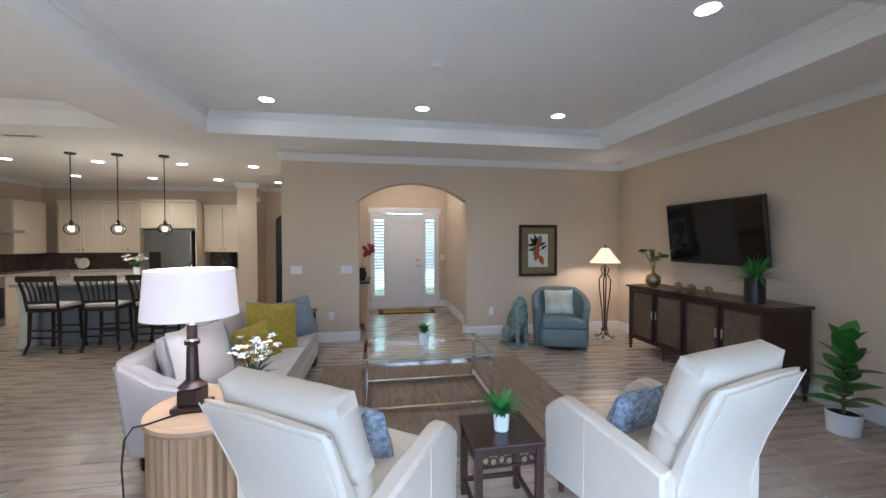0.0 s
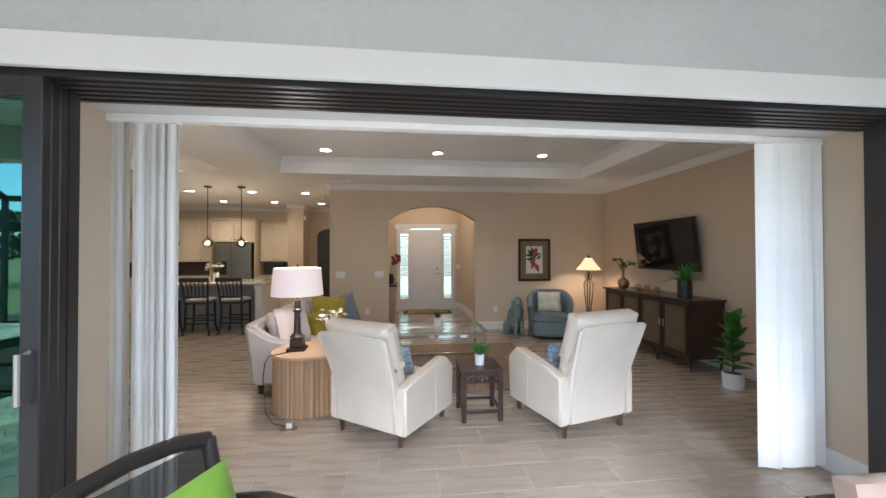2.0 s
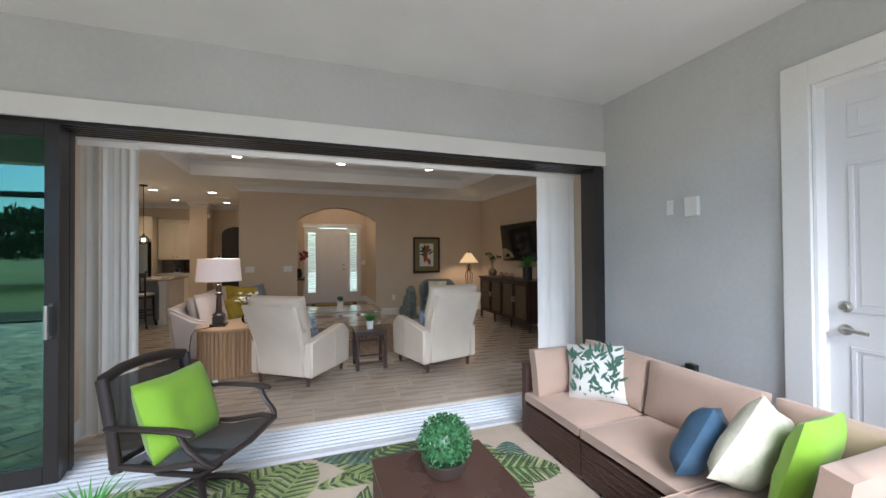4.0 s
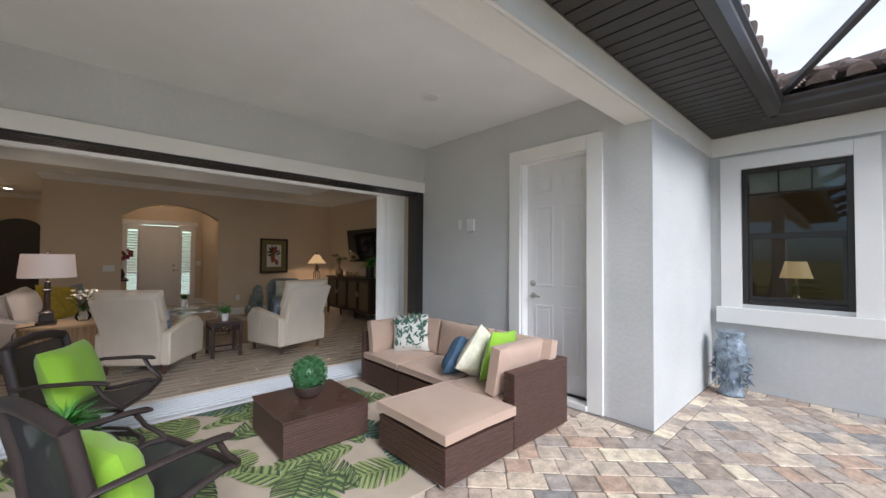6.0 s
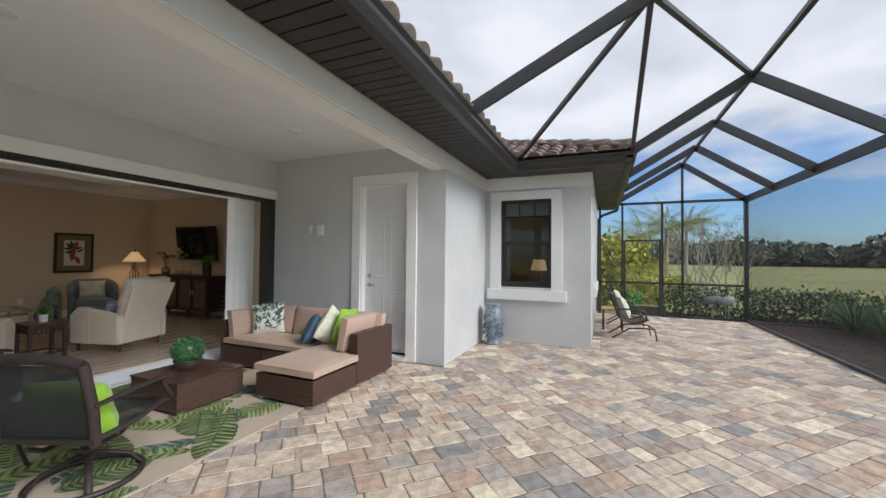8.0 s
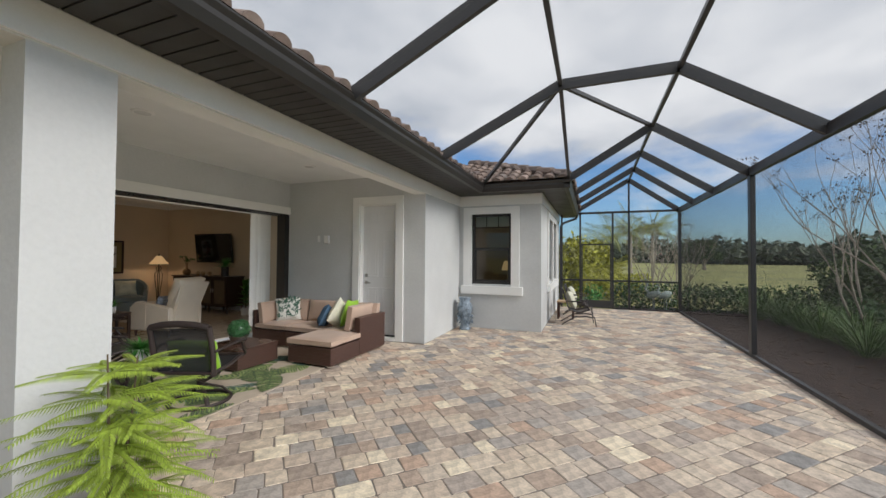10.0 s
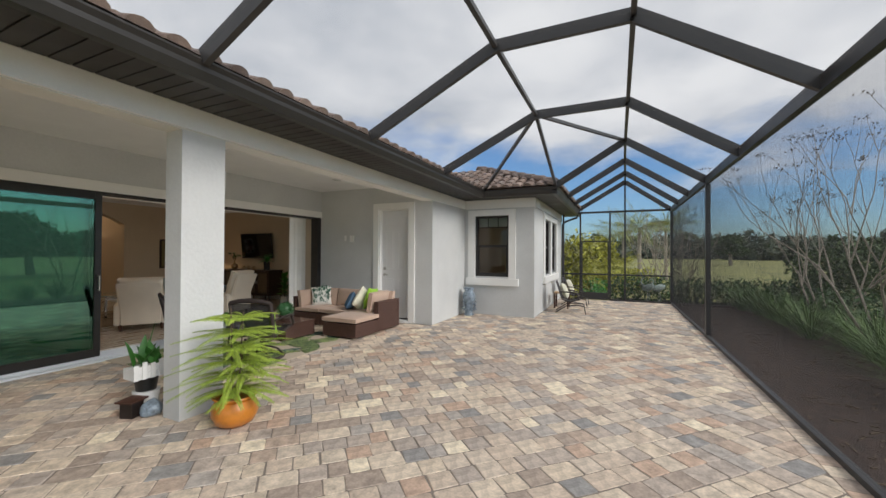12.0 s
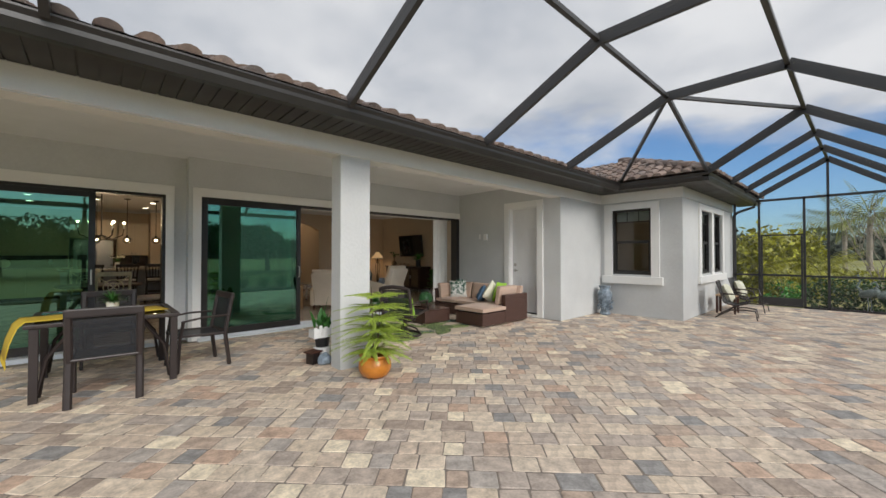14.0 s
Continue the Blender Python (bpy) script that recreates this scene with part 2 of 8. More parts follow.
M["lime"] = pm("lime_green_cloth", (0.27, 0.5, 0.03), 0.8, var=0.1, scale=6, fine=200, bump=0.25, bdist=0.002, sheen=0.2)
M["navy"] = pm("blue_satin_cloth", (0.055, 0.11, 0.18), 0.55, var=0.2, scale=9, fine=60, bump=0.3)
M["ivory"] = pm("ivory_print_cloth", (0.68, 0.66, 0.52), 0.8, var=0.22, scale=7, fine=40, bump=0.2)
M["chairmetal"] = pm("brown_cast_aluminium", (0.036, 0.026, 0.024), 0.45, 0.0, var=0.2, bump=0.08)
M["cream"] = pm("cream_leather", (0.72, 0.635, 0.52), 0.42, var=0.06, scale=4, fine=130, bump=0.22, bdist=0.002, voro=True)
M["slate"] = pm("slate_blue_leather", (0.17, 0.21, 0.22), 0.4, var=0.12, scale=4, fine=120, bump=0.2, bdist=0.002, voro=True)
M["sofa"] = pm("pale_grey_upholstery", (0.52, 0.47, 0.43), 0.85, var=0.07, scale=4, fine=190, bump=0.25, bdist=0.002, sheen=0.15)
M["bluegrey"] = pm("blue_grey_cloth", (0.2, 0.23, 0.26), 0.8, var=0.2, scale=12, bump=0.3)
M["mustard"] = pm("mustard_cloth", (0.36, 0.27, 0.025), 0.8, var=0.3, scale=25, fine=90, bump=0.4)
M["woodleg"] = pm("walnut_leg", (0.07, 0.028, 0.018), 0.4, var=0.25, fine=30, bump=0.06, stretch=(6, 6, 0.7))
M["dark"] = pm("dark_mahogany", (0.034, 0.015, 0.01), 0.33, var=0.3, scale=3, fine=26, bump=0.05, stretch=(1, 6, 6), coat=0.15)
M["espresso"] = pm("espresso_wood", (0.018, 0.012, 0.01), 0.4, var=0.25, fine=30, bump=0.05, stretch=(6, 6, 1))
M["cane"] = pm("woven_bronze_panel", (0.14, 0.1, 0.06), 0.45, 0.0, var=0.35, scale=16, fine=90, bump=0.5)
M["drum"] = pm("pale_striped_wood", (0.44, 0.29, 0.16), 0.5, var=0.45, scale=4, fine=12, bump=0.06, stretch=(8, 8, 0.15))
M["drumtop"] = pm("pale_wood_top", (0.5, 0.34, 0.2), 0.45, var=0.16, scale=3, fine=20, bump=0.05, stretch=(1, 7, 1))
M["shade"] = glow("white_linen_shade", (1.0, 0.76, 0.62), 0.1, (0.8, 0.68, 0.62))
M["shade2"] = glow("cream_glass_shade", (1.0, 0.62, 0.28), 0.3, (0.6, 0.45, 0.28))
M["bulb"] = glow("lit_bulb", (1.0, 0.72, 0.4), 22.0)
M["can"] = glow("lit_downlight", (1.0, 0.86, 0.66), 6.0)
M["glass"] = glassy("clear_glass", (0.96, 0.98, 0.97), 1.5)
M["glassedge"] = pm("glass_edge", (0.3, 0.38, 0.35), 0.15, var=0.1, bump=0)
M["thinglass"] = glassy("thin_clear_glass", (0.98, 0.99, 0.985), 1.2)
M["green"] = glassy("green_tinted_glass", (0.2, 0.48, 0.38), 2.7, tone=(0.42, 0.85, 0.66))
M["winglass"] = glassy("dark_window_glass", (0.45, 0.5, 0.48), 1.55)
M["chrome"] = pm("polished_chrome", (0.75, 0.74, 0.72), 0.12, 1.0, var=0.04, bump=0)
M["brushed"] = pm("brushed_nickel", (0.5, 0.48, 0.45), 0.35, 1.0, var=0.08, bump=0.05)
M["steel"] = pm("stainless_steel", (0.36, 0.37, 0.39), 0.3, 1.0, var=0.02, bump=0)
M["brass"] = pm("aged_brass", (0.45, 0.33, 0.2), 0.3, 1.0, var=0.2, bump=0.06)
M["iron"] = pm("dark_wrought_iron", (0.03, 0.022, 0.017), 0.5, 0.3, var=0.2, bump=0.1)
M["tv"] = pm("black_tv_screen", (0.006, 0.006, 0.007), 0.08, var=0.1, bump=0)
M["black"] = pm("black_plastic", (0.015, 0.015, 0.015), 0.4, var=0.1, bump=0.03)
M["blind"] = pm("white_vertical_blind", (0.9, 0.875, 0.82), 0.6, var=0.04, fine=100, bump=0.1)
M["cabinet"] = pm("cream_cabinet_paint", (0.7, 0.6, 0.45), 0.4, var=0.04, bump=0.03)
M["granite"] = pm("pale_granite", (0.5, 0.45, 0.38), 0.15, var=0.35, scale=18, fine=120, bump=0.02)
M["splash"] = pm("brown_backsplash_tile", (0.11, 0.08, 0.065), 0.25, var=0.25, scale=8, fine=40, bump=0.1)
M["island"] = pm("grey_island_panel", (0.3, 0.31, 0.33), 0.5, var=0.05, bump=0.04)
M["ceramic"] = pm("white_ceramic", (0.8, 0.8, 0.78), 0.25, var=0.04, bump=0.02)
M["orange"] = pm("orange_glazed_pot", (0.62, 0.22, 0.025), 0.35, var=0.2, scale=6, fine=40, bump=0.1, coat=0.3)
M["blueware"] = pm("grey_blue_ceramic", (0.22, 0.27, 0.32), 0.35, var=0.7, scale=16, fine=60, bump=0.5, bdist=0.01)
M["verdigris"] = pm("weathered_green_stone", (0.2, 0.25, 0.23), 0.7, var=0.5, scale=18, fine=60, bump=0.5)
M["leaf"] = pm("green_leaf", (0.035, 0.13, 0.02), 0.45, var=0.3, scale=20, bump=0.1, rnd=0.15, island=0.3)
M["fig"] = pm("fig_leaf", (0.06, 0.2, 0.025), 0.38, var=0.25, scale=14, bump=0.2, rnd=0.15)
M["pine"] = pm("bright_pine_needle", (0.3, 0.4, 0.05), 0.5, var=0.25, scale=10, bump=0, island=0.3)
M["fern"] = pm("fern_frond", (0.07, 0.26, 0.045), 0.5, var=0.25, scale=14, bump=0, island=0.35)
M["boxwood"] = pm("boxwood_leaf", (0.05, 0.15, 0.055), 0.4, var=0.35, bump=0, island=0.75)
M["stem"] = pm("plant_stem", (0.14, 0.1, 0.06), 0.8, var=0.3, bump=0.2)
M["soil"] = pm("potting_soil", (0.03, 0.022, 0.016), 0.95, var=0.4, fine=120, bump=0.6)
M["mulch"] = pm("dark_bark_mulch", (0.066, 0.043, 0.034), 0.95, var=0.55, scale=9, fine=70, bump=1.0, bdist=0.02)
M["lawn"] = pm("dry_lawn_grass", (0.2, 0.2, 0.06), 0.95, var=0.45, scale=0.12, fine=6, bump=0.3)
M["blade"] = pm("grass_blade", (0.09, 0.17, 0.035), 0.6, var=0.3, scale=3, bump=0, island=0.4)
M["hedge"] = pm("hedge_leaf", (0.035, 0.085, 0.018), 0.5, var=0.3, scale=6, bump=0, island=0.55)
M["croton"] = pm("yellow_green_leaf", (0.3, 0.3, 0.02), 0.5, var=0.3, scale=4, bump=0, island=0.5)
M["palmleaf"] = pm("palm_frond", (0.2, 0.22, 0.05), 0.5, var=0.3, scale=2, bump=0, island=0.4)
M["treeleaf"] = pm("tree_foliage", (0.045, 0.075, 0.02), 0.7, var=0.4, scale=1, bump=0, island=0.55)
# tree foliage paled and greyed to paint in the distance haze
M["farleaf"] = pm("haze_tinted_foliage", (0.085, 0.105, 0.07), 0.8, var=0.35, scale=0.3, bump=0, island=0.4)
M["bark"] = pm("pale_bare_bark", (0.3, 0.26, 0.21), 0.85, var=0.3, scale=8, bump=0.3)
M["seed"] = pm("dry_seed_head", (0.1, 0.075, 0.05), 0.9, var=0.3, bump=0, island=0.3)
M["house"] = pm("far_house_stucco", (0.28, 0.27, 0.25), 0.9, var=0.08, scale=0.5)
M["farroof"] = pm("far_roof_tile", (0.2, 0.12, 0.09), 0.85, var=0.2, scale=0.8, fine=5, bump=0.5, bdist=0.05)
M["rugbase"] = pm("sand_coloured_rug", (0.5, 0.42, 0.33), 0.95, var=0.1, scale=8, fine=260, bump=0.4, bdist=0.003)
M["rug1"] = pm("printed_green_leaf", (0.25, 0.31, 0.11), 0.95, var=0.5, scale=12, fine=60, bump=0.3, island=0.2)
M["rug2"] = pm("printed_dark_leaf", (0.06, 0.1, 0.045), 0.95, var=0.5, scale=12, fine=60, bump=0.3, island=0.2)
M["rug3"] = pm("printed_teal_leaf", (0.1, 0.16, 0.14), 0.95, var=0.5, scale=12, fine=60, bump=0.3, island=0.2)
M["shag"] = pm("taupe_woven_rug", (0.27, 0.2, 0.14), 0.95, var=0.4, scale=6, fine=60, bump=0.8, bdist=0.008, stretch=(6, 0.7, 1))
M["doormat"] = pm("dark_red_mat", (0.08, 0.02, 0.015), 0.95, var=0.3, fine=100, bump=0.4)
M["yellow"] = pm("yellow_table_cloth", (0.6, 0.42, 0.04), 0.85, var=0.12, fine=150, bump=0.3)
M["mat_gold"] = pm("olive_gold_mount", (0.2, 0.16, 0.07), 0.7, var=0.1)
M["paper"] = pm("white_print_paper", (0.72, 0.71, 0.66), 0.8, var=0.05)
M["artdark"] = pm("dark_print_ink", (0.06, 0.07, 0.04), 0.8, var=0.3, scale=20)
M["artred"] = pm("rust_print_ink", (0.35, 0.1, 0.04), 0.8, var=0.3, scale=20)
M["orchid"] = pm("crimson_petal", (0.25, 0.02, 0.04), 0.5, var=0.3, bump=0)
M["petal"] = pm("white_petal", (0.8, 0.78, 0.68), 0.5, var=0.08, bump=0.05)
M["outside"] = glow("daylight_beyond", (0.95, 1.0, 0.92), 0.4, (0.3, 0.5, 0.3))
M["leafprint"] = pm("fern_print_ink", (0.06, 0.13, 0.09), 0.8, var=0.4, bump=0)
M["bluestripe"] = pm("blue_print_cloth", (0.3, 0.36, 0.46), 0.8, var=0.7, scale=30, bump=0.2)
M["brownroom"] = pm("warm_room_wall", (0.4, 0.31, 0.22), 0.8, var=0.05)


# ---- building tools ----
def bm_new():
    return bmesh.new()


def box(bm, x0, x1, y0, y1, z0, z1, bevel=0.0, seg=2):
    m = Matrix.Translation(((x0 + x1) / 2, (y0 + y1) / 2, (z0 + z1) / 2)) @ Matrix.Diagonal((abs(x1 - x0), abs(y1 - y0), abs(z1 - z0), 1))
    r = bmesh.ops.create_cube(bm, size=1, matrix=m)
    if bevel:
        edges = list({e for v in r["verts"] for e in v.link_edges})
        bmesh.ops.bevel(bm, geom=edges, offset=bevel, segments=seg, affect="EDGES", profile=0.6)
    return bm


def rod(bm, p0, p1, r0, r1=None, n=8, caps=True):
    p0, p1 = Vector(p0), Vector(p1)
    d = p1 - p0
    if d.length < 1e-6:
        return bm
    m = Matrix.Translation((p0 + p1) / 2) @ d.to_track_quat("Z", "Y").to_matrix().to_4x4()
    bmesh.ops.create_cone(bm, cap_ends=caps, segments=n, radius1=r0, radius2=r0 if r1 is None else r1, depth=d.length, matrix=m)
    return bm


def sweep(bm, pts, r, n=8, flat=1.0):
    """A tube along points; r a number or one for each point; flat squeezes it across."""
    pts = [Vector(p) for p in pts]
    rs = [r] * len(pts) if isinstance(r, (int, float)) else r
    rings = []
    for i, p in enumerate(pts):
        d = (pts[min(i + 1, len(pts) - 1)] - pts[max(i - 1, 0)]).normalized()
        up = Vector((0, 0, 1)) if abs(d.z) < 0.95 else Vector((0, 1, 0))
        a = d.cross(up).normalized()
        b = a.cross(d).normalized()
        rings.append([bm.verts.new(p + (a * math.cos(2 * math.pi * k / n) + b * math.sin(2 * math.pi * k / n) * flat) * rs[i]) for k in range(n)])
    for u, v in zip(rings, rings[1:]):
        for k in range(n):
            bm.faces.new((u[k], u[(k + 1) % n], v[(k + 1) % n], v[k]))
    bm.faces.new(rings[0][::-1]); bm.faces.new(rings[-1])
    return bm


def beam(bm, p0, p1, w, h):
    """A square bar from point to point: w across, h deep."""
    p0, p1 = Vector(p0), Vector(p1)
    d = (p1 - p0)
    m = Matrix.Translation((p0 + p1) / 2) @ d.to_track_quat("X", "Z").to_matrix().to_4x4() @ Matrix.Diagonal((d.length, w, h, 1))
    bmesh.ops.create_cube(bm, size=1, matrix=m)
    return bm


def lathe(bm, prof, n=24, c=(0, 0, 0)):
    rings = [[bm.verts.new((c[0] + r * math.cos(2 * math.pi * k / n), c[1] + r * math.sin(2 * math.pi * k / n), c[2] + z)) for k in range(n)] for r, z in prof]
    for u, v in zip(rings, rings[1:]):
        for k in range(n):
            bm.faces.new((u[k], u[(k + 1) % n], v[(k + 1) % n], v[k]))
    bm.faces.new(rings[0][::-1])
    bm.faces.new(rings[-1])
    return bm


def pillow(bm, w, h, d, m=None, n=10, boxy=0.0, seed=0):
    """A stuffed cushion in the xz plane (w by h), d thick along y; boxy 0: a knife-edge throw pillow, 1: a box cushion."""
    rng = random.Random(seed)
    m = m or Matrix()
    off = Vector((rng.uniform(0, 50), rng.uniform(0, 50), seed))
    sides = []
    for s in (1, -1):
        grid = []
        for i in range(n + 1):
            row = []
            for j in range(n + 1):
                u, v = 2 * i / n - 1, 2 * j / n - 1
                fall = (max(0, 1 - u ** 4) * max(0, 1 - v ** 4)) ** 0.55
                t = d / 2 * (boxy * 0.75 + (1 - boxy * 0.75) * fall)
                pinch = 1 - 0.06 * (1 - boxy) * (1 - abs(u * v)) * max(abs(u), abs(v))
                wr = 0.012 * (1 - boxy * 0.6) * noise.noise(Vector((u * 2, v * 2, s)) + off) * fall * min(1, d / 0.1)
                row.append(bm.verts.new(m @ Vector((u * w / 2 * pinch, s * (t + wr), v * h / 2 * pinch))))
            grid.append(row)
        sides.append(grid)
        for i in range(n):
            for j in range(n):
                q = [grid[i][j], grid[i + 1][j], grid[i + 1][j + 1], grid[i][j + 1]]
                bm.faces.new(q if s < 0 else q[::-1])
    a, b = sides
    ring = [(i, 0) for i in range(n)] + [(n, j) for j in range(n)] + [(i, n) for i in range(n, 0, -1)] + [(0, j) for j in range(n, 0, -1)]
    for (i, j), (k, l) in zip(ring, ring[1:] + ring[:1]):
        bm.faces.new((a[i][j], a[k][l], b[k][l], b[i][j]))
    return bm


def part(name, bm, material, parent=None, label="", smooth=None, m=None):
    """Links a bmesh as one mesh object under a thing or a part."""
    me = bpy.data.meshes.new(name)
    if m is not None:
        bmesh.ops.transform(bm, matrix=m, verts=bm.verts)
    bmesh.ops.recalc_face_normals(bm, faces=bm.faces)
    bm.to_mesh(me)
    bm.free()
    me.materials.append(M[material])
    if smooth is not None:
        for p in me.polygons:
            p.use_smooth = True
        if smooth > 0:
            me.set_sharp_from_angle(angle=radians(smooth))
    o = new(name, me)
    if parent:
        o.parent = parent
    if label:
        o["label"] = label
    return o


def thing(name, label, category, m=None, group="", kind=""):
    o = new(name)
    o.empty_display_size = 0.1
    if m is not None:
        o.matrix_basis = m
    return tagged(o, label, category, group, kind)


def structure(name, bm, material, label="", smooth=None):
    return tagged(part(name, bm, material, smooth=smooth), label, kind="structure")


def slab(name, x0, x1, y0, y1, z0, z1, material, label=""):
    return structure(name, box(bm_new(), x0, x1, y0, y1, z0, z1), material, label)


# ---- ground and distance ----
F = 0.06
bm = bm_new()
bmesh.ops.create_grid(bm, x_segments=2, y_segments=2, size=600, matrix=Matrix.Translation((0, 0, -0.09)))
structure("ground", bm, "lawn", "dry yellowish golf course lawn reaching the horizon")
slab("patio_base", -9.5, 9.12, -7.4, 0.52, -0.08, -0.004, "sand", "sand bed under the patio pavers")
slab("mulch_bed", -10, 9.0, -9.7, -7.42, -0.1, -0.02, "mulch", "dark bark mulch bed along the screen")
slab("mulch_bed_end", 9.16, 10.4, -9.7, -5.7, -0.1, -0.02, "mulch", "dark bark mulch bed under the hedge")

# ---- the house: inside ----
slab("floor", -7.1, 4.4, 0.86, 10.2, -0.06, F - 0.0022, "grout", "pale grouted floor under the tiles")


def arch_wall(name, x0, x1, a0, a1, spring, top, z0, z1, y0, y1, material, label):
    bm = bm_new()
    box(bm, x0, a0, y0, y1, z0, z1)
    box(bm, a1, x1, y0, y1, z0, z1)
    n, c, w = 20, (a0 + a1) / 2, (a1 - a0) / 2
    rise = top - spring
    rad = (w * w + rise * rise) / (2 * rise)
    arc = [(c + w * u, top - rad + math.sqrt(rad * rad - (w * u) ** 2)) for u in [-1 + 2 * k / n for k in range(n + 1)]]
    for (xa, za), (xb, zb) in zip(arc, arc[1:]):
        q = [[bm.verts.new((x, y, z)) for x, z in ((xa, za), (xb, zb), (xb, z1), (xa, z1))] for y in (y0, y1)]
        bm.faces.new(q[0]); bm.faces.new(q[1][::-1])
        bm.faces.new((q[0][0], q[1][0], q[1][1], q[0][1]))
        bm.faces.new((q[0][2], q[1][2], q[1][3], q[0][3]))
    return structure(name, bm, material, label)


arch_wall("wall_back", -1.2, 4.24, -0.1, 1.58, 2.2, 2.48, F - 0.02, 2.88, 6.17, 6.4, "wall", "beige painted wall with an arched opening")
slab("wall_right", 4.24, 4.4, 1.2, 6.4, F - 0.02, 2.88, "wall", "beige painted living room wall")
slab("wall_front_right", 3.04, 4.24, 0.73, 1.22, F - 0.02, 3.0, "wall", "beige painted return beside the sliding door")
slab("wall_front_left", -3.12, -1.52, 0.76, 1.22, F - 0.02, 3.0, "wall", "beige painted return beside the sliding door")
slab("wall_header", -1.52, 3.04, 0.862, 1.22, 2.345, 3.0, "beam", "cream painted soffit over the sliding door")
slab("wall_kitchen", -7.1, -1.05, 10.0, 10.15, F - 0.02, 2.88, "wall", "beige painted kitchen wall")
slab("wall_left", -7.2, -7.05, 0.8, 10.15, F - 0.02, 2.88, "wall", "beige painted side wall")
slab("wall_stub", -2.85, -2.45, 9.3, 10.0, F - 0.02, 2.88, "wall", "beige wall end beside the kitchen cabinets")
slab("wall_hall", -1.2, -1.05, 6.4, 10.0, F - 0.02, 2.88, "wall", "beige painted hall wall")
slab("wall_foyer_left", -0.55, -0.4, 6.4, 9.05, F - 0.02, 3.2, "wall", "beige painted foyer wall")
slab("wall_foyer_right", 1.75, 1.9, 6.4, 9.05, F - 0.02, 3.2, "wall", "beige painted foyer wall")
bm = bm_new()
box(bm, -0.55, 0.02, 9.05, 9.2, F, 3.2); box(bm, 1.6, 1.9, 9.05, 9.2, F, 3.2); box(bm, 0.02, 1.6, 9.05, 9.2, 2.3, 3.2)
structure("wall_entry", bm, "wall", "beige painted wall round the front door")
# ceilings with two raised trays
bm = bm_new()
C0, C1, TZ = 2.86, 3.12, 3.12
for x0, x1, y0, y1 in ((-7.1, -0.6, 5.2, 10.2), (-0.6, 4.3, 5.2, 6.4), (-7.1, 4.3, 1.2, 1.95), (-7.1, -6.2, 1.95, 5.2), (-2.65, -1.8, 1.95, 5.2), (3.29, 4.3, 1.95, 5.2)):
    box(bm, x0, x1, y0, y1, C0, C1)
for x0, x1 in ((-6.2, -2.65), (-1.8, 3.29)):
    box(bm, x0 - 0.1, x1 + 0.1, 1.85, 5.3, TZ + 0.002, TZ + 0.08)
structure("ceiling", bm, "ceil", "white ceiling with raised trays")
slab("ceiling_foyer", -0.6, 1.95, 6.38, 9.2, 3.2, 3.3, "ceil", "white foyer ceiling")


def moulding(name, runs, size, z, label, up=True, material="white"):
    """Crown or skirting runs: (x0, y0, x1, y1, nx, ny), n pointing into the room."""
    bm = bm_new()
    prof = [(0, 0), (0.012, 0), (0.02, size * 0.25), (size * 0.62, size * 0.8), (size * 0.72, size), (0, size)] if up else [(0, 0), (0.016, 0), (0.016, size * 0.82), (0.008, size), (0, size)]
    for x0, y0, x1, y1, nx, ny in runs:
        a = [bm.verts.new((x0 + nx * p, y0 + ny * p, z + q)) for p, q in prof]
        b = [bm.verts.new((x1 + nx * p, y1 + ny * p, z + q)) for p, q in prof]
        for k in range(len(prof)):
            bm.faces.new((a[k], a[(k + 1) % len(prof)], b[(k + 1) % len(prof)], b[k]))
        bm.faces.new(a); bm.faces.new(b[::-1])
    return structure(name, bm, material, label)


moulding("trim_crown", [(-1.2, 6.17, 4.24, 6.17, 0, -1), (4.24, 6.17, 4.24, 1.22, -1, 0), (-7.05, 10.0, -2.85, 10.0, 0, -1), (-2.85, 9.3, -2.45, 9.3, 0, -1), (-2.45, 9.3, -2.45, 10.0, 1, 0), (-2.85, 9.3, -2.85, 10, -1, 0), (-2.45, 10.0, -1.2, 10.0, 0, -1), (-1.2, 6.17, -1.2, 10.0, -1, 0), (-7.05, 1.2, -7.05, 10.0, 1, 0)], 0.1, 2.76, "white crown moulding")
moulding("trim_tray", [(-1.8, 5.2, 3.29, 5.2, 0, -1), (-1.8, 1.95, 3.29, 1.95, 0, 1), (-1.8, 1.95, -1.8, 5.2, 1, 0), (3.29, 1.95, 3.29, 5.2, -1, 0), (-6.2, 5.2, -2.65, 5.2, 0, -1), (-2.65, 1.95, -2.65, 5.2, -1, 0)], 0.08, 3.04, "white moulding in the ceiling trays")
moulding("baseboard", [(-1.2, 6.17, -0.1, 6.17, 0, -1), (1.58, 6.17, 4.24, 6.17, 0, -1), (4.24, 6.17, 4.24, 1.22, -1, 0), (1.75, 9.05, 1.75, 6.4, -1, 0), (1.58, 6.4, 1.58, 6.17, -1, 0), (-0.1, 6.4, -0.1, 6.17, 1, 0), (3.04, 0.8, 3.04, 1.22, -1, 0), (-1.52, 0.8, -1.52, 1.22, 1, 0), (1.6, 9.05, 1.75, 9.05, 0, -1), (-0.4, 9.05, 0.02, 9.05, 0, -1), (-0.4, 9.05, -0.4, 6.4, 1, 0)], 0.15, F, "white baseboard", up=False)

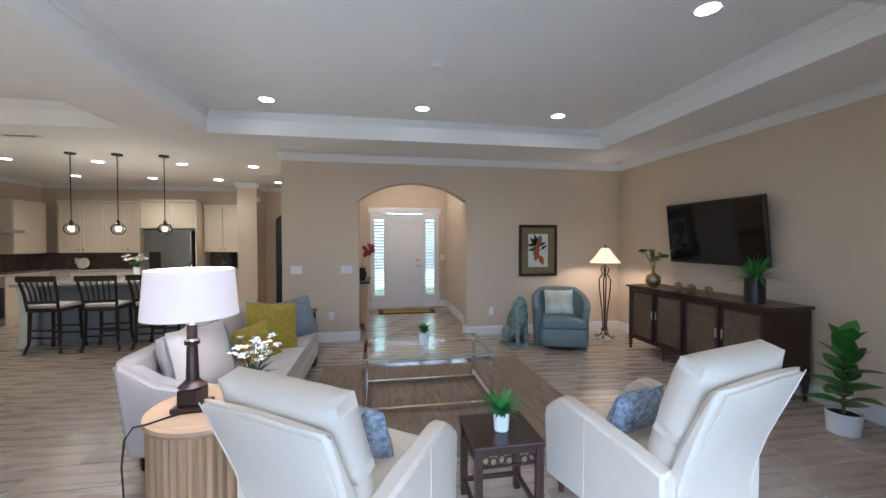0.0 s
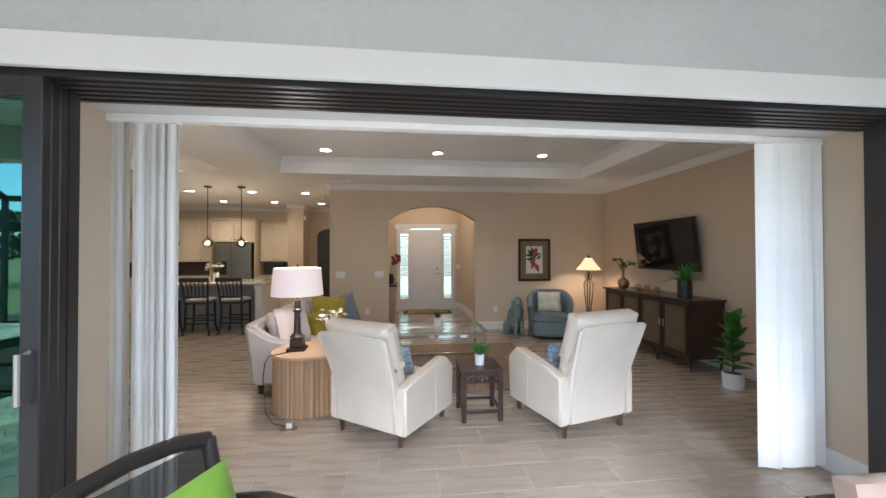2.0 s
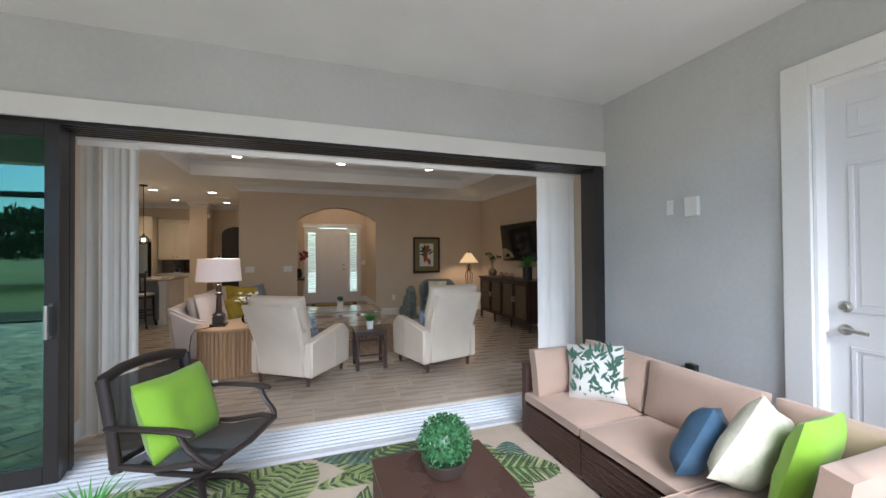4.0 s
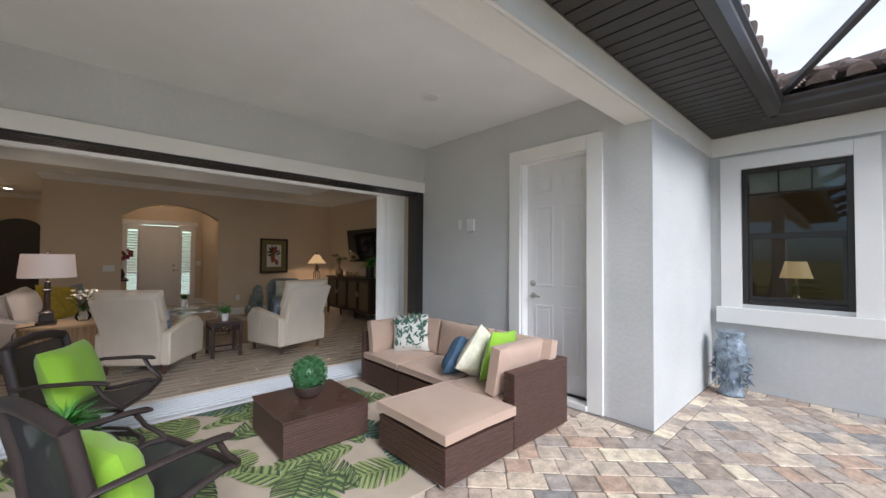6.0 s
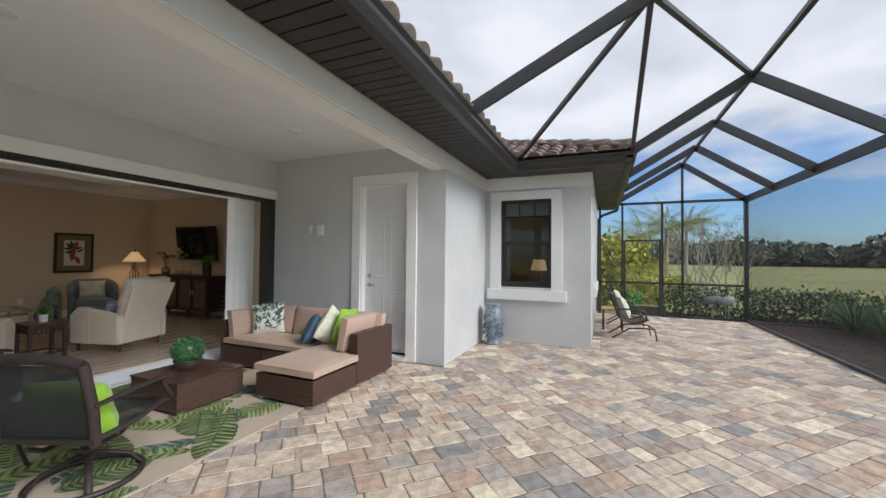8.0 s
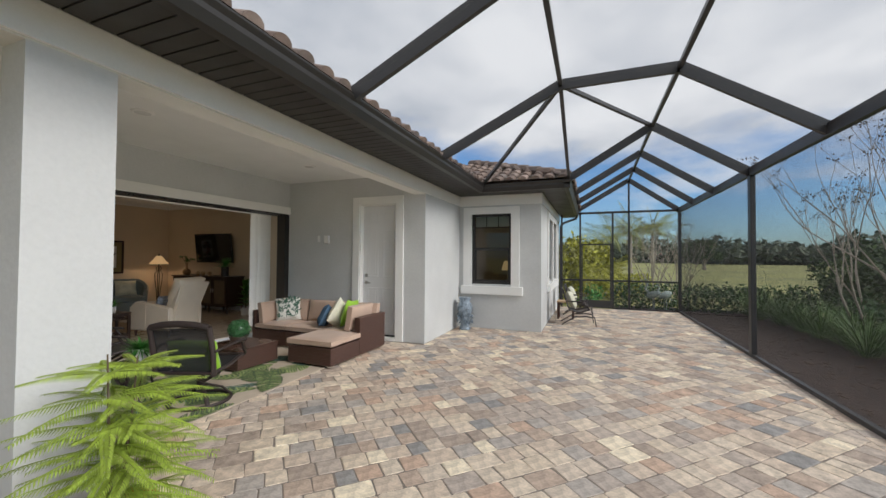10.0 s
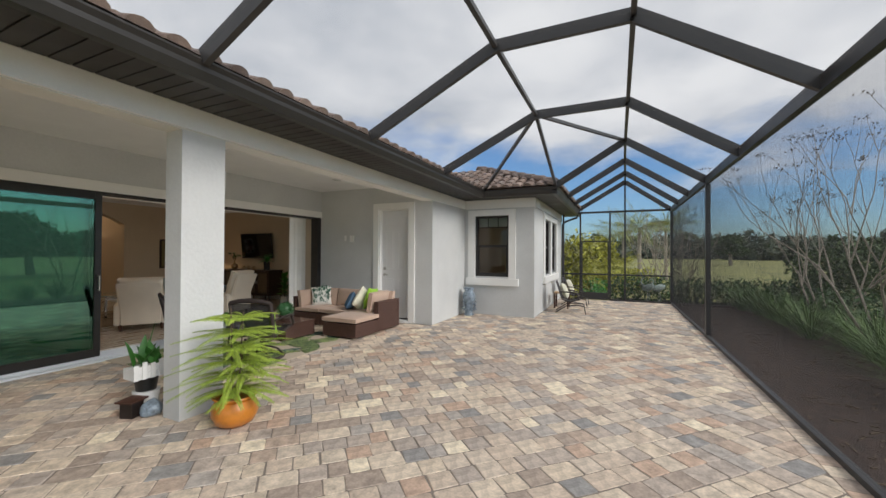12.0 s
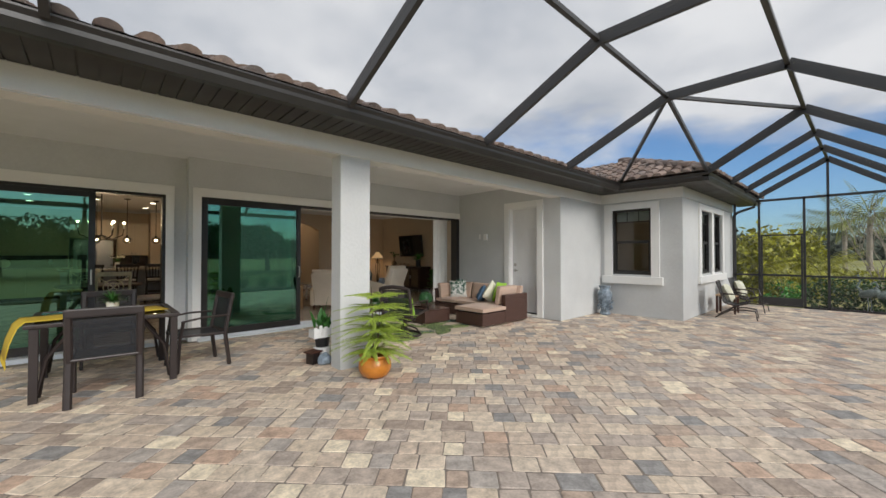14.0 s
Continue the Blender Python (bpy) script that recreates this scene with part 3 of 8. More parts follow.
# ---- the house: outside ----
slab("wall_porch", -3.12, 2.9, 0.53, 0.86, 2.34, 3.1, "stucco", "grey stucco wall over the sliding door")
slab("wall_porch_dining", -9.5, -3.12, 0.75, 1.2, 2.34, 3.1, "stucco", "grey stucco wall over the dining slider")
slab("wall_porch_pier", -3.3, -3.12, 0.75, 1.2, 0, 2.34, "stucco", "grey stucco pier between two sliding doors")
slab("wall_porch_pier_front", -3.12, -2.97, 0.53, 0.93, 0, 2.34, "stucco", "grey stucco pier between two sliding doors")
slab("wall_porch_far", -9.5, -6.6, 0.75, 1.2, 0, 2.34, "stucco", "grey stucco wall of the covered porch")
bm = bm_new()
box(bm, 2.9, 3.06, -1.12, 0.726, 0, 3.1); box(bm, 2.9, 3.06, -2.43, -1.87, 0, 2.92); box(bm, 2.9, 3.06, -1.87, -1.12, 2.42, 3.1)
structure("wall_porch_side", bm, "stucco", "grey stucco wall with a white door")
slab("wall_short", 3.06, 4.72, -2.43, -2.28, 0, 2.9, "stucco", "grey stucco wall beside the porch")


def wall_openings(name, axis, c0, c1, s0, s1, z0, z1, holes, material, label):
    """A wall across axis from c0 to c1, running from s0 to s1, with holes (a, b, za, zb) right through it."""
    bm = bm_new()
    def bit(a, b, za, zb):
        if axis == "x":
            box(bm, c0, c1, a, b, za, zb)
        else:
            box(bm, a, b, c0, c1, za, zb)
    at = s0
    for a, b, za, zb in sorted(holes):
        bit(at, a, z0, z1); bit(a, b, z0, za); bit(a, b, zb, z1)
        at = b
    bit(at, s1, z0, z1)
    return structure(name, bm, material, label)


wall_openings("wall_window", "x", 4.72, 4.87, -4.15, -2.28, 0, 2.9, [(-3.55, -2.71, 0.92, 2.39)], "stucco", "grey stucco wall with a dark framed window")
wall_openings("wall_garden", "y", -4.15, -4.0, 4.87, 9.3, 0, 2.9, [(6.02, 6.9, 0.92, 2.39), (7.1, 7.98, 0.92, 2.39)], "stucco", "grey stucco wall with a double window")
slab("wall_room_back", 9.15, 9.3, -4.0, 0.5, 0, 2.9, "brownroom", "plain wall closing the lit room")
slab("wall_room_side", 3.06, 9.15, 0.5, 0.62, 0, 2.9, "brownroom", "plain wall closing the lit room")
slab("floor_room", 4.87, 9.3, -4.0, 0.5, -0.05, 0.03, "tile", "floor of the lit room")
slab("ceiling_room", 4.88, 9.3, -3.99, 0.62, 2.9, 2.96, "ceil", "ceiling of the lit room")
slab("ceiling_porch", -9.5, 2.9, -2.2, 0.76, 2.92, 3.0, "porchceil", "smooth painted porch ceiling")
slab("porch_beam", -9.5, 2.898, -2.43, -2.215, 2.56, 3.05, "beam", "cream stucco beam over the porch opening")
slab("trim_beam_band", -9.5, 4.87, -2.455, -2.432, 2.572, 2.77, "trim", "white band under the eaves")
slab("trim_nib_band", 4.695, 4.718, -4.17, -2.455, 2.565, 2.77, "trim", "white band under the eaves")
slab("trim_garden_band", 4.695, 9.3, -4.175, -4.152, 2.565, 2.77, "trim", "white band under the eaves")
slab("porch_column", -2.05, -1.65, -2.43, -2.2, 0, 2.56, "stucco_lit", "square stucco porch column, colour paled for the daylight on it")
# trims round the sliding doors
bm = bm_new()
box(bm, -3.07, 2.897, 0.5, 0.528, 2.3, 2.44, 0.004)
box(bm, -3.07, -2.95, 0.5, 0.528, 0, 2.3, 0.004)
structure("trim_slider", bm, "trim", "white trim over the wide sliding door")
bm = bm_new()
box(bm, -7.0, -3.28, 0.72, 0.748, 2.31, 2.46, 0.004); box(bm, -3.39, -3.28, 0.72, 0.748, 0, 2.31, 0.004)
structure("trim_dining_slider", bm, "trim", "white trim round the dining sliding door")
# head and sill tracks
bm = bm_new()
for k in range(6):
    box(bm, -3.0, 2.9, 0.55 + 0.052 * k, 0.575 + 0.052 * k, 2.28, 2.338)
box(bm, -3.0, 2.9, 0.535, 0.86, 2.325, 2.339)
structure("trim_head_track", bm, "slider", "black ribbed head track of the sliding door")
bm = bm_new()
box(bm, -3.0, 2.9, 0.4, 0.47, -0.02, 0.025)
box(bm, -3.0, 2.9, 0.47, 0.86, -0.02, 0.035)
for k in range(6):
    box(bm, -3.0, 2.9, 0.5 + 0.06 * k, 0.512 + 0.06 * k, 0.035, 0.052)
structure("trim_sill_track", bm, "track", "pale aluminium sill track of the sliding door")
slab("trim_jamb_right", 2.78, 2.898, 0.535, 0.728, 0.03, 2.28, "slider", "black jamb of the sliding door")
slab("trim_dining_sill", -6.6, -3.3, 0.62, 0.95, -0.02, 0.04, "track", "pale sill of the dining sliding door")
slab("trim_dining_head", -6.6, -3.3, 0.76, 0.95, 2.27, 2.338, "slider", "black head of the dining sliding door")
slab("trim_dining_jamb", -3.43, -3.33, 0.76, 0.95, 0.04, 2.27, "slider", "black jamb of the dining sliding door")

# ---- eaves and roofs ----
slab("soffit_main", -9.5, 4.3, -3.0, -2.456, 2.78, 2.8, "soffit", "dark soffit under the eaves")
slab("soffit_nib", 4.3, 4.694, -4.62, -2.456, 2.78, 2.8, "soffit", "dark soffit under the eaves")
slab("soffit_garden", 4.694, 9.9, -4.62, -4.176, 2.78, 2.8, "soffit", "dark soffit under the eaves")


def gutter(name, pts, out):
    """A gutter along pts; out: outward directions for every stretch."""
    bm = bm_new()
    for (a, b), (nx, ny) in zip(zip(pts, pts[1:]), out):
        prof = [(0, 2.765), (0.075, 2.765), (0.1, 2.83), (0.1, 2.865), (0.12, 2.9), (0.12, 2.915), (0.0, 2.915)]
        u = [bm.verts.new((a[0] + nx * p, a[1] + ny * p, z)) for p, z in prof]
        v = [bm.verts.new((b[0] + nx * p, b[1] + ny * p, z)) for p, z in prof]
        for k in range(len(prof)):
            bm.faces.new((u[k], u[(k + 1) % len(prof)], v[(k + 1) % len(prof)], v[k]))
        bm.faces.new(u); bm.faces.new(v[::-1])
    return structure(name, bm, "gutter", "dark brown metal gutter")


gutter("gutter_main", [(-9.5, -3.0), (4.3, -3.0)], [(0, -1)])
gutter("gutter_nib", [(4.3, -2.95), (4.3, -4.72)], [(-1, 0)])
gutter("gutter_garden", [(4.2, -4.62), (9.9, -4.62)], [(0, -1)])
SLOPE = 0.4
bm = bm_new()
v = [bm.verts.new(p) for p in ((-9.5, -3.05, 2.9), (4.3, -3.05, 2.9), (8.0, 6.0, 2.9 + SLOPE * 9.05), (-9.5, 6.0, 2.9 + SLOPE * 9.05))]
bm.faces.new(v)
v = [bm.verts.new(p) for p in ((-9.5, 12, 2.9), (8, 12, 2.9), (8.0, 6.0, 2.9 + SLOPE * 9.05), (-9.5, 6.0, 2.9 + SLOPE * 9.05))]
bm.faces.new(v)
structure("roof_main", bm, "farroof", "sloping roof deck under the clay tiles")
bm = bm_new()
apx = (6.9, -2.0, 2.9 + SLOPE * 2.63)
for q in (((4.25, -4.67, 2.9), apx, (6.9, 3, apx[2]), (4.25, 3, 2.9)), ((4.25, -4.67, 2.9), (9.9, -4.67, 2.9), (8.5, -2.0, apx[2]), apx), (apx, (8.5, -2.0, apx[2]), (8.5, 3, apx[2]), (6.9, 3, apx[2]))):
    bm.faces.new([bm.verts.new(p) for p in q])
structure("roof_nib", bm, "farroof", "hipped roof deck under the clay tiles")


def tile_field(name, eave0, eave1, up, rise, courses, keep, label):
    """Barrel tiles laid in courses from an eave line; up: the horizontal way up the slope; keep(s, d): whether a tile is laid."""
    a, b, up = Vector(eave0), Vector(eave1), Vector(up)
    L = (b - a).length
    e = (b - a).normalized()
    slope = (up + Vector((0, 0, rise))).normalized()
    nrm = slope.cross(e)
    nrm = nrm if nrm.z > 0 else -nrm
    n = int(L / 0.235)
    w = L / n
    verts, faces = [], []
    for c in range(courses):
        for i in range(n):
            s, d = (i + 0.5) * w, c * 0.33
            if not keep(s, d):
                continue
            base = a + e * s + slope * (d - 0.03 + random.uniform(-0.006, 0.006)) + nrm * (0.012 + random.uniform(0, 0.006))
            k0 = len(verts)
            for f, lift in ((0, 0.03), (0.38, 0.0)):
                for k in range(7):
                    th = math.pi * (k / 6)
                    verts.append(base + slope * f + e * (-math.cos(th) * w * 0.36) + nrm * (lift + math.sin(th) * 0.062))
                verts.append(base + slope * f + e * w * 0.64 + nrm * (lift - 0.005))
            for k in range(7):
                faces.append((k0 + k, k0 + k + 1, k0 + 8 + k + 1, k0 + 8 + k))
            faces.append(tuple(k0 + k for k in range(7)))
    me = bpy.data.meshes.new(name)
    me.from_pydata([tuple(v) for v in verts], [], faces)
    me.materials.append(M["rooftile"])
    o = new(name, me)
    return tagged(o, label, "roof tiles", kind="stuff")


tile_field("roof_tiles", (-9.5, -3.06, 2.905), (4.3, -3.06, 2.905), (0, 1, 0), SLOPE, 6, lambda s, d: True, "barrel clay tiles along the main eaves")
tile_field("roof_tiles", (4.22, -4.72, 2.93), (4.22, -0.5, 2.93), (1, 0, 0), SLOPE, 8, lambda s, d: s > d * 0.93 + 0.05, "barrel clay tiles on the hipped roof")
tile_field("roof_tiles", (4.22, -4.74, 2.93), (9.9, -4.74, 2.93), (0, 1, 0), SLOPE, 8, lambda s, d: s > d * 0.93 + 0.05, "barrel clay tiles on the hipped roof")
bm = bm_new()
for k in range(9):
    p = Vector((4.28, -4.68, 3.0)) + Vector((2.63, 2.63, 1.05)) * (k / 9)
    q = Vector((4.28, -4.68, 3.0)) + Vector((2.63, 2.63, 1.05)) * ((k + 1.25) / 9)
    rod(bm, p + Vector((0, 0, 0.02)), q, 0.1, 0.085, 8)
tagged(part("hip_tiles", bm, "rooftile"), "rounded clay hip tiles", "roof tiles", kind="stuff")
# soffit boards
src = None
for k in range(110):
    x = 4.25 - 0.125 * k
    if x < -9.4:
        break
    if src is None:
        bm = box(bm_new(), -0.055, 0.055, -0.265, 0.265, -0.006, 0.006)
        src = part("soffit_board", bm, "soffit", bpy.data.objects["soffit_main"])
        o = src
    else:
        o = new("soffit_board", src.data); o.parent = bpy.data.objects["soffit_main"]
    o.location = (x, -2.728, 2.775)

# ---- the screen enclosure ----
cage = thing("screen_enclosure", "dark bronze aluminium pool cage with fine insect screen", "screen enclosure")
def bar(name, p0, p1, w=0.05, h=0.1):
    return part(name, beam(bm_new(), p0, p1, w, h), "bronze", cage)
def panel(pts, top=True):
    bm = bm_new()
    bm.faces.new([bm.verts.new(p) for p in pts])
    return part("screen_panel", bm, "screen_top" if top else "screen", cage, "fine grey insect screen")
Y0, Y1, Y2, Y3, ZG, ZR, ZE = -3.1, -4.71, -6.03, -7.36, 2.93, 3.7, 2.82
XS = [-8.8, -6.6, -4.45, -2.3, -0.2, 2.0]
for x in XS:
    bar("rafter", (x, Y0, ZG), (x, Y1, ZR), 0.05, 0.13); bar("rafter", (x, Y1, ZR), (x, Y2, ZR), 0.05, 0.13); bar("rafter", (x, Y2, ZR), (x, Y3, ZE), 0.05, 0.13)
for a, b in zip(XS, XS[1:]):
    panel([(a, Y0, ZG), (b, Y0, ZG), (b, Y1, ZR), (a, Y1, ZR)]); panel([(a, Y1, ZR), (b, Y1, ZR), (b, Y2, ZR), (a, Y2, ZR)]); panel([(a, Y2, ZR), (b, Y2, ZR), (b, Y3, ZE), (a, Y3, ZE)])
    bar("purlin", (a, Y1, ZR), (b, Y1, ZR), 0.05, 0.05); bar("purlin", (a, Y2, ZR), (b, Y2, ZR), 0.05, 0.05)
    bar("eave_beam", (a, Y3, ZE), (b, Y3, ZE), 0.07, 0.13)
NC = (4.22, -4.7, 2.93)
RID = [(4.1, -6.03, 3.7), (5.9, -6.05, 3.71), (7.5, -6.08, 3.72), (9.09, -6.1, 3.74)]
bar("strut", (2.0, Y1, ZR), (4.25, -3.1, 2.95), 0.05, 0.05); bar("strut", (2.0, Y1, ZR), NC, 0.05, 0.06); bar("strut", (2.0, Y1, ZR), RID[0], 0.05, 0.05)
bar("purlin", (2.0, Y2, ZR), RID[0], 0.05, 0.05)
panel([(2.0, Y0, ZG), (4.25, -3.1, 2.95), (2.0, Y1, ZR)]); panel([(2.0, Y1, ZR), (4.25, -3.1, 2.95), NC]); panel([(2.0, Y1, ZR), NC, RID[0]]); panel([(2.0, Y1, ZR), RID[0], (2.0, Y2, ZR)])
panel([(2.0, Y2, ZR), RID[0], (4.1, Y3, ZE), (2.0, Y3, ZE)])
bar("eave_beam", (2.0, Y3, ZE), (9.09, Y3, ZE), 0.07, 0.13)
for k, (x, y, z) in enumerate(RID):
    lo = NC if k == 0 else (x, -4.72, 2.92)
    bar("rafter", lo, (x, y, z), 0.05, 0.13); bar("rafter", (x, y, z), (x, Y3, ZE), 0.05, 0.13)
    if k:
        p = RID[k - 1]
        bar("purlin", p, (x, y, z), 0.05, 0.05)
        plo = NC if k == 1 else (p[0], -4.72, 2.92)
        panel([plo, lo, (x, y, z), p]); panel([p, (x, y, z), (x, Y3, ZE), (p[0], Y3, ZE)])
for x in (-8.8, -4.45, 4.05, 9.09):
    bar("post", (x, Y3, 0), (x, Y3, ZE), 0.07, 0.1)
bar("base_rail", (-9, Y3, 0.02), (9.09, Y3, 0.02), 0.06, 0.05)
for a, b in ((-8.8, -4.45), (-4.45, 4.05), (4.05, 9.09)):
    panel([(a, Y3, 0.03), (b, Y3, 0.03), (b, Y3, ZE), (a, Y3, ZE)], False)
XE = 9.09
bar("rail", (XE, -4.2, ZE), (XE, Y3, ZE), 0.05, 0.06); bar("rail", (XE, -5.65, 0.82), (XE, Y3, 0.82), 0.05, 0.05); bar("rail", (XE, -4.2, 0.82), (XE, -4.8, 0.82), 0.05, 0.05)
bar("base_rail", (XE, -5.65, 0.02), (XE, Y3, 0.02), 0.05, 0.05)
for y, z in ((-4.25, ZE), (-4.78, ZE), (-5.67, ZE), (-6.1, 3.74)):
    bar("post", (XE, y, 0), (XE, y, z), 0.05, 0.05)
panel([(XE, -4.2, 0.03), (XE, Y3, 0.03), (XE, Y3, ZE), (XE, -6.1, 3.72), (XE, -4.72, 2.9), (XE, -4.2, 2.8)])
sdoor = thing("screen_door", "dark framed screen door with a solid kick plate", "door")
part("frame", box(box(box(box(box(bm_new(), 9.06, 9.1, -4.85, -4.81, 0.02, 1.9), 9.06, 9.1, -5.64, -5.6, 0.02, 1.9), 9.06, 9.1, -5.6, -4.85, 1.86, 1.9), 9.06, 9.1, -5.6, -4.85, 0.8, 0.85), 9.06, 9.1, -5.6, -4.85, 0.02, 0.06), "bronze", sdoor)
part("kick_plate", box(bm_new(), 9.07, 9.09, -5.6, -4.85, 0.06, 0.24), "bronze", sdoor)
part("handle", sweep(bm_new(), [(9.05, -5.62, 0.95), (9.0, -5.62, 0.95), (9.0, -5.62, 1.08), (9.05, -5.62, 1.08)], 0.01, 6), "bronze", sdoor)


# ---- doors and windows ----
def panel_door(name, label, w, h, panels, m, knob_x=None, material="doorw"):
    """A panelled door in the xz plane, front towards -y, hinge corner at the origin."""
    t = thing(name, label, "door", m, kind="structure")
    part("slab", box(bm_new(), 0, w, 0, 0.04, 0, h, 0.003), material, t)
    for x0, x1, z0, z1 in panels:
        bm = bm_new()
        for a, b, c, d in ((x0, x1, z0, z0 + 0.025), (x0, x1, z1 - 0.025, z1), (x0, x0 + 0.025, z0 + 0.025, z1 - 0.025), (x1 - 0.025, x1, z0 + 0.025, z1 - 0.025)):
            box(bm, a, b, -0.006, -0.0005, c, d, 0.003, 1)
        box(bm, x0 + 0.045, x1 - 0.045, -0.004, -0.0005, z0 + 0.045, z1 - 0.045, 0.003, 1)
        part("door_panel", bm, material, t)
    if knob_x is not None:
        k = part("door_handle", lathe(bm_new(), [(0.032, 0), (0.032, 0.012), (0.014, 0.016), (0.014, 0.05)], 16), "brushed", t, "brushed nickel lever handle", 40, pose(knob_x, 0, 0.95, 90))
        part("lever", sweep(bm_new(), [(knob_x, -0.05, 0.95), (knob_x + 0.03, -0.055, 0.955), (knob_x + 0.11, -0.05, 0.945)], 0.011, 8), "brushed", k, smooth=60)
        part("deadbolt", lathe(bm_new(), [(0.034, 0), (0.034, 0.014), (0.02, 0.02), (0.02, 0.03)], 16), "brushed", t, "brushed nickel deadbolt", 40, pose(knob_x, 0, 1.08, 90))
    return t


SIX = lambda w: [(x0, x1, z0, z1) for x0, x1 in ((0.11, w / 2 - 0.045), (w / 2 + 0.045, w - 0.11)) for z0, z1 in ((0.2, 0.86), (1.05, 1.9), (2.03, 2.24))]
# porch door, set back in its opening and facing -x
panel_door("door_1", "white six-panel porch door with nickel lever", 0.75, 2.36, SIX(0.75), pose(3.0, -1.12, 0.055, 0, 0, -90), 0.09)
slab("door_1_sill", 2.86, 3.06, -1.87, -1.12, 0, 0.05, "trim", "white sill under the porch door")
bm = bm_new()
box(bm, 2.872, 2.898, -1.12, -0.98, 0, 2.56, 0.004); box(bm, 2.872, 2.898, -2.02, -1.87, 0, 2.56, 0.004); box(bm, 2.872, 2.898, -1.87, -1.12, 2.42, 2.56, 0.004)
box(bm, 2.903, 3.0, -1.135, -1.121, 0.05, 2.42); box(bm, 2.903, 3.0, -1.869, -1.855, 0.05, 2.42); box(bm, 2.903, 3.0, -1.855, -1.135, 2.405, 2.419)
structure("trim_door_casing", bm, "trim", "wide white casing round the porch door")
slab("door_1_sweep", 2.985, 2.999, -1.855, -1.135, 0.051, 0.075, "black", "black rubber door sweep")
# front door with two shuttered sidelights
panel_door("door_2", "white two-panel front door, closed", 0.8, 2.14, [(0.12, 0.68, 0.2, 0.95), (0.12, 0.68, 1.15, 2.0)], pose(0.41, 9.08, F, 0, 0, 0), 0.7, "white")
bm = bm_new()
for x0, x1 in ((0.02, 0.09), (0.36, 0.41), (1.21, 1.26), (1.52, 1.6)):
    box(bm, x0, x1, 9.03, 9.12, F, 2.22)
box(bm, -0.02, 1.64, 9.02, 9.12, 2.22, 2.34, 0.01)
for x0, x1 in ((0.09, 0.36), (1.26, 1.52)):
    box(bm, x0, x1, 9.05, 9.1, F, 0.35); box(bm, x0, x1, 9.05, 9.1, 2.08, 2.22)
structure("trim_front_door", bm, "white", "white frame round the front door")
for x0, x1, tag in ((0.09, 0.36, "window_1"), (1.26, 1.52, "window_2")):
    w = thing(tag, "narrow sidelight with half-open white shutter slats", "window", kind="structure")
    part("pane", box(bm_new(), x0, x1, 9.13, 9.135, 0.35, 2.08), "glass", w)
    for k in range(24):
        z = 0.4 + k * 0.07
        part("slat", box(bm_new(), x0 + 0.03, x1 - 0.03, -0.03, 0.03, -0.004, 0.004), "white", w, m=pose(0, 9.1, z, 50 if k > 7 else 12))
    part("window_frame", box(box(bm_new(), x0, x0 + 0.03, 9.07, 9.12, 0.35, 2.08), x1 - 0.03, x1, 9.07, 9.12, 0.35, 2.08), "white", w)
# added emissive panel, stands in for daylight behind the sidelights
bm = bm_new()
box(bm, -3, 5, 14, 14.1, -0.1, 4.5)
tagged(part("backdrop_glow", bm, "outside"), "glowing panel standing in for daylight beyond the entry", kind="structure")


def pane_face(pts, material, parent, toward, label=""):
    """One glass face with its outer side towards the given direction."""
    bm = bm_new()
    bm.faces.new([bm.verts.new(p) for p in pts])
    o = part("pane", bm, material, parent, label)
    if o.data.polygons[0].normal.dot(Vector(toward)) < 0:
        o.data.flip_normals()
    return o


def sash_window(tag, label, w, h, m):
    """A single-hung window in the xz plane, front towards -y."""
    o = thing(tag, label, "window", m, kind="structure")
    bm = bm_new()
    for a, b, c, d in ((0, 0.05, 0, h), (w - 0.05, w, 0, h), (0.05, w - 0.05, 0, 0.05), (0.05, w - 0.05, h - 0.05, h)):
        box(bm, a, b, 0, 0.08, c, d, 0.004, 1)
    part("window_frame", bm, "slider", o, "black aluminium frame")
    bm = bm_new()
    box(bm, 0.05, w - 0.05, 0.02, 0.06, h / 2 - 0.03, h / 2 + 0.03, 0.004, 1)
    box(bm, 0.05, 0.08, 0.03, 0.06, 0.05, h / 2 - 0.03); box(bm, w - 0.08, w - 0.05, 0.03, 0.06, 0.05, h / 2 - 0.03); box(bm, 0.08, w - 0.08, 0.03, 0.06, 0.05, 0.09)
    part("sash", bm, "slider", o)
    pane_face([(0.08, 0.045, 0.09), (w - 0.08, 0.045, 0.09), (w - 0.08, 0.045, h / 2 - 0.03), (0.08, 0.045, h / 2 - 0.03)], "winglass", o, (0, -1, 0))
    pane_face([(0.05, 0.058, h / 2 + 0.03), (w - 0.05, 0.058, h / 2 + 0.03), (w - 0.05, 0.058, h - 0.05), (0.05, 0.058, h - 0.05)], "winglass", o, (0, -1, 0))
    bm = bm_new()
    for x in (w * 0.36, w * 0.66):
        box(bm, x - 0.008, x + 0.008, 0.05, 0.054, h - 0.28, h - 0.05)
    box(bm, 0.05, w - 0.05, 0.05, 0.054, h - 0.29, h - 0.275)
    part("muntin", bm, "slider", o)
    part("blind", box(bm_new(), 0.06, w - 0.06, 0.085, 0.1, h - 0.26, h - 0.05), "blind", o, "raised white blind")
    return o


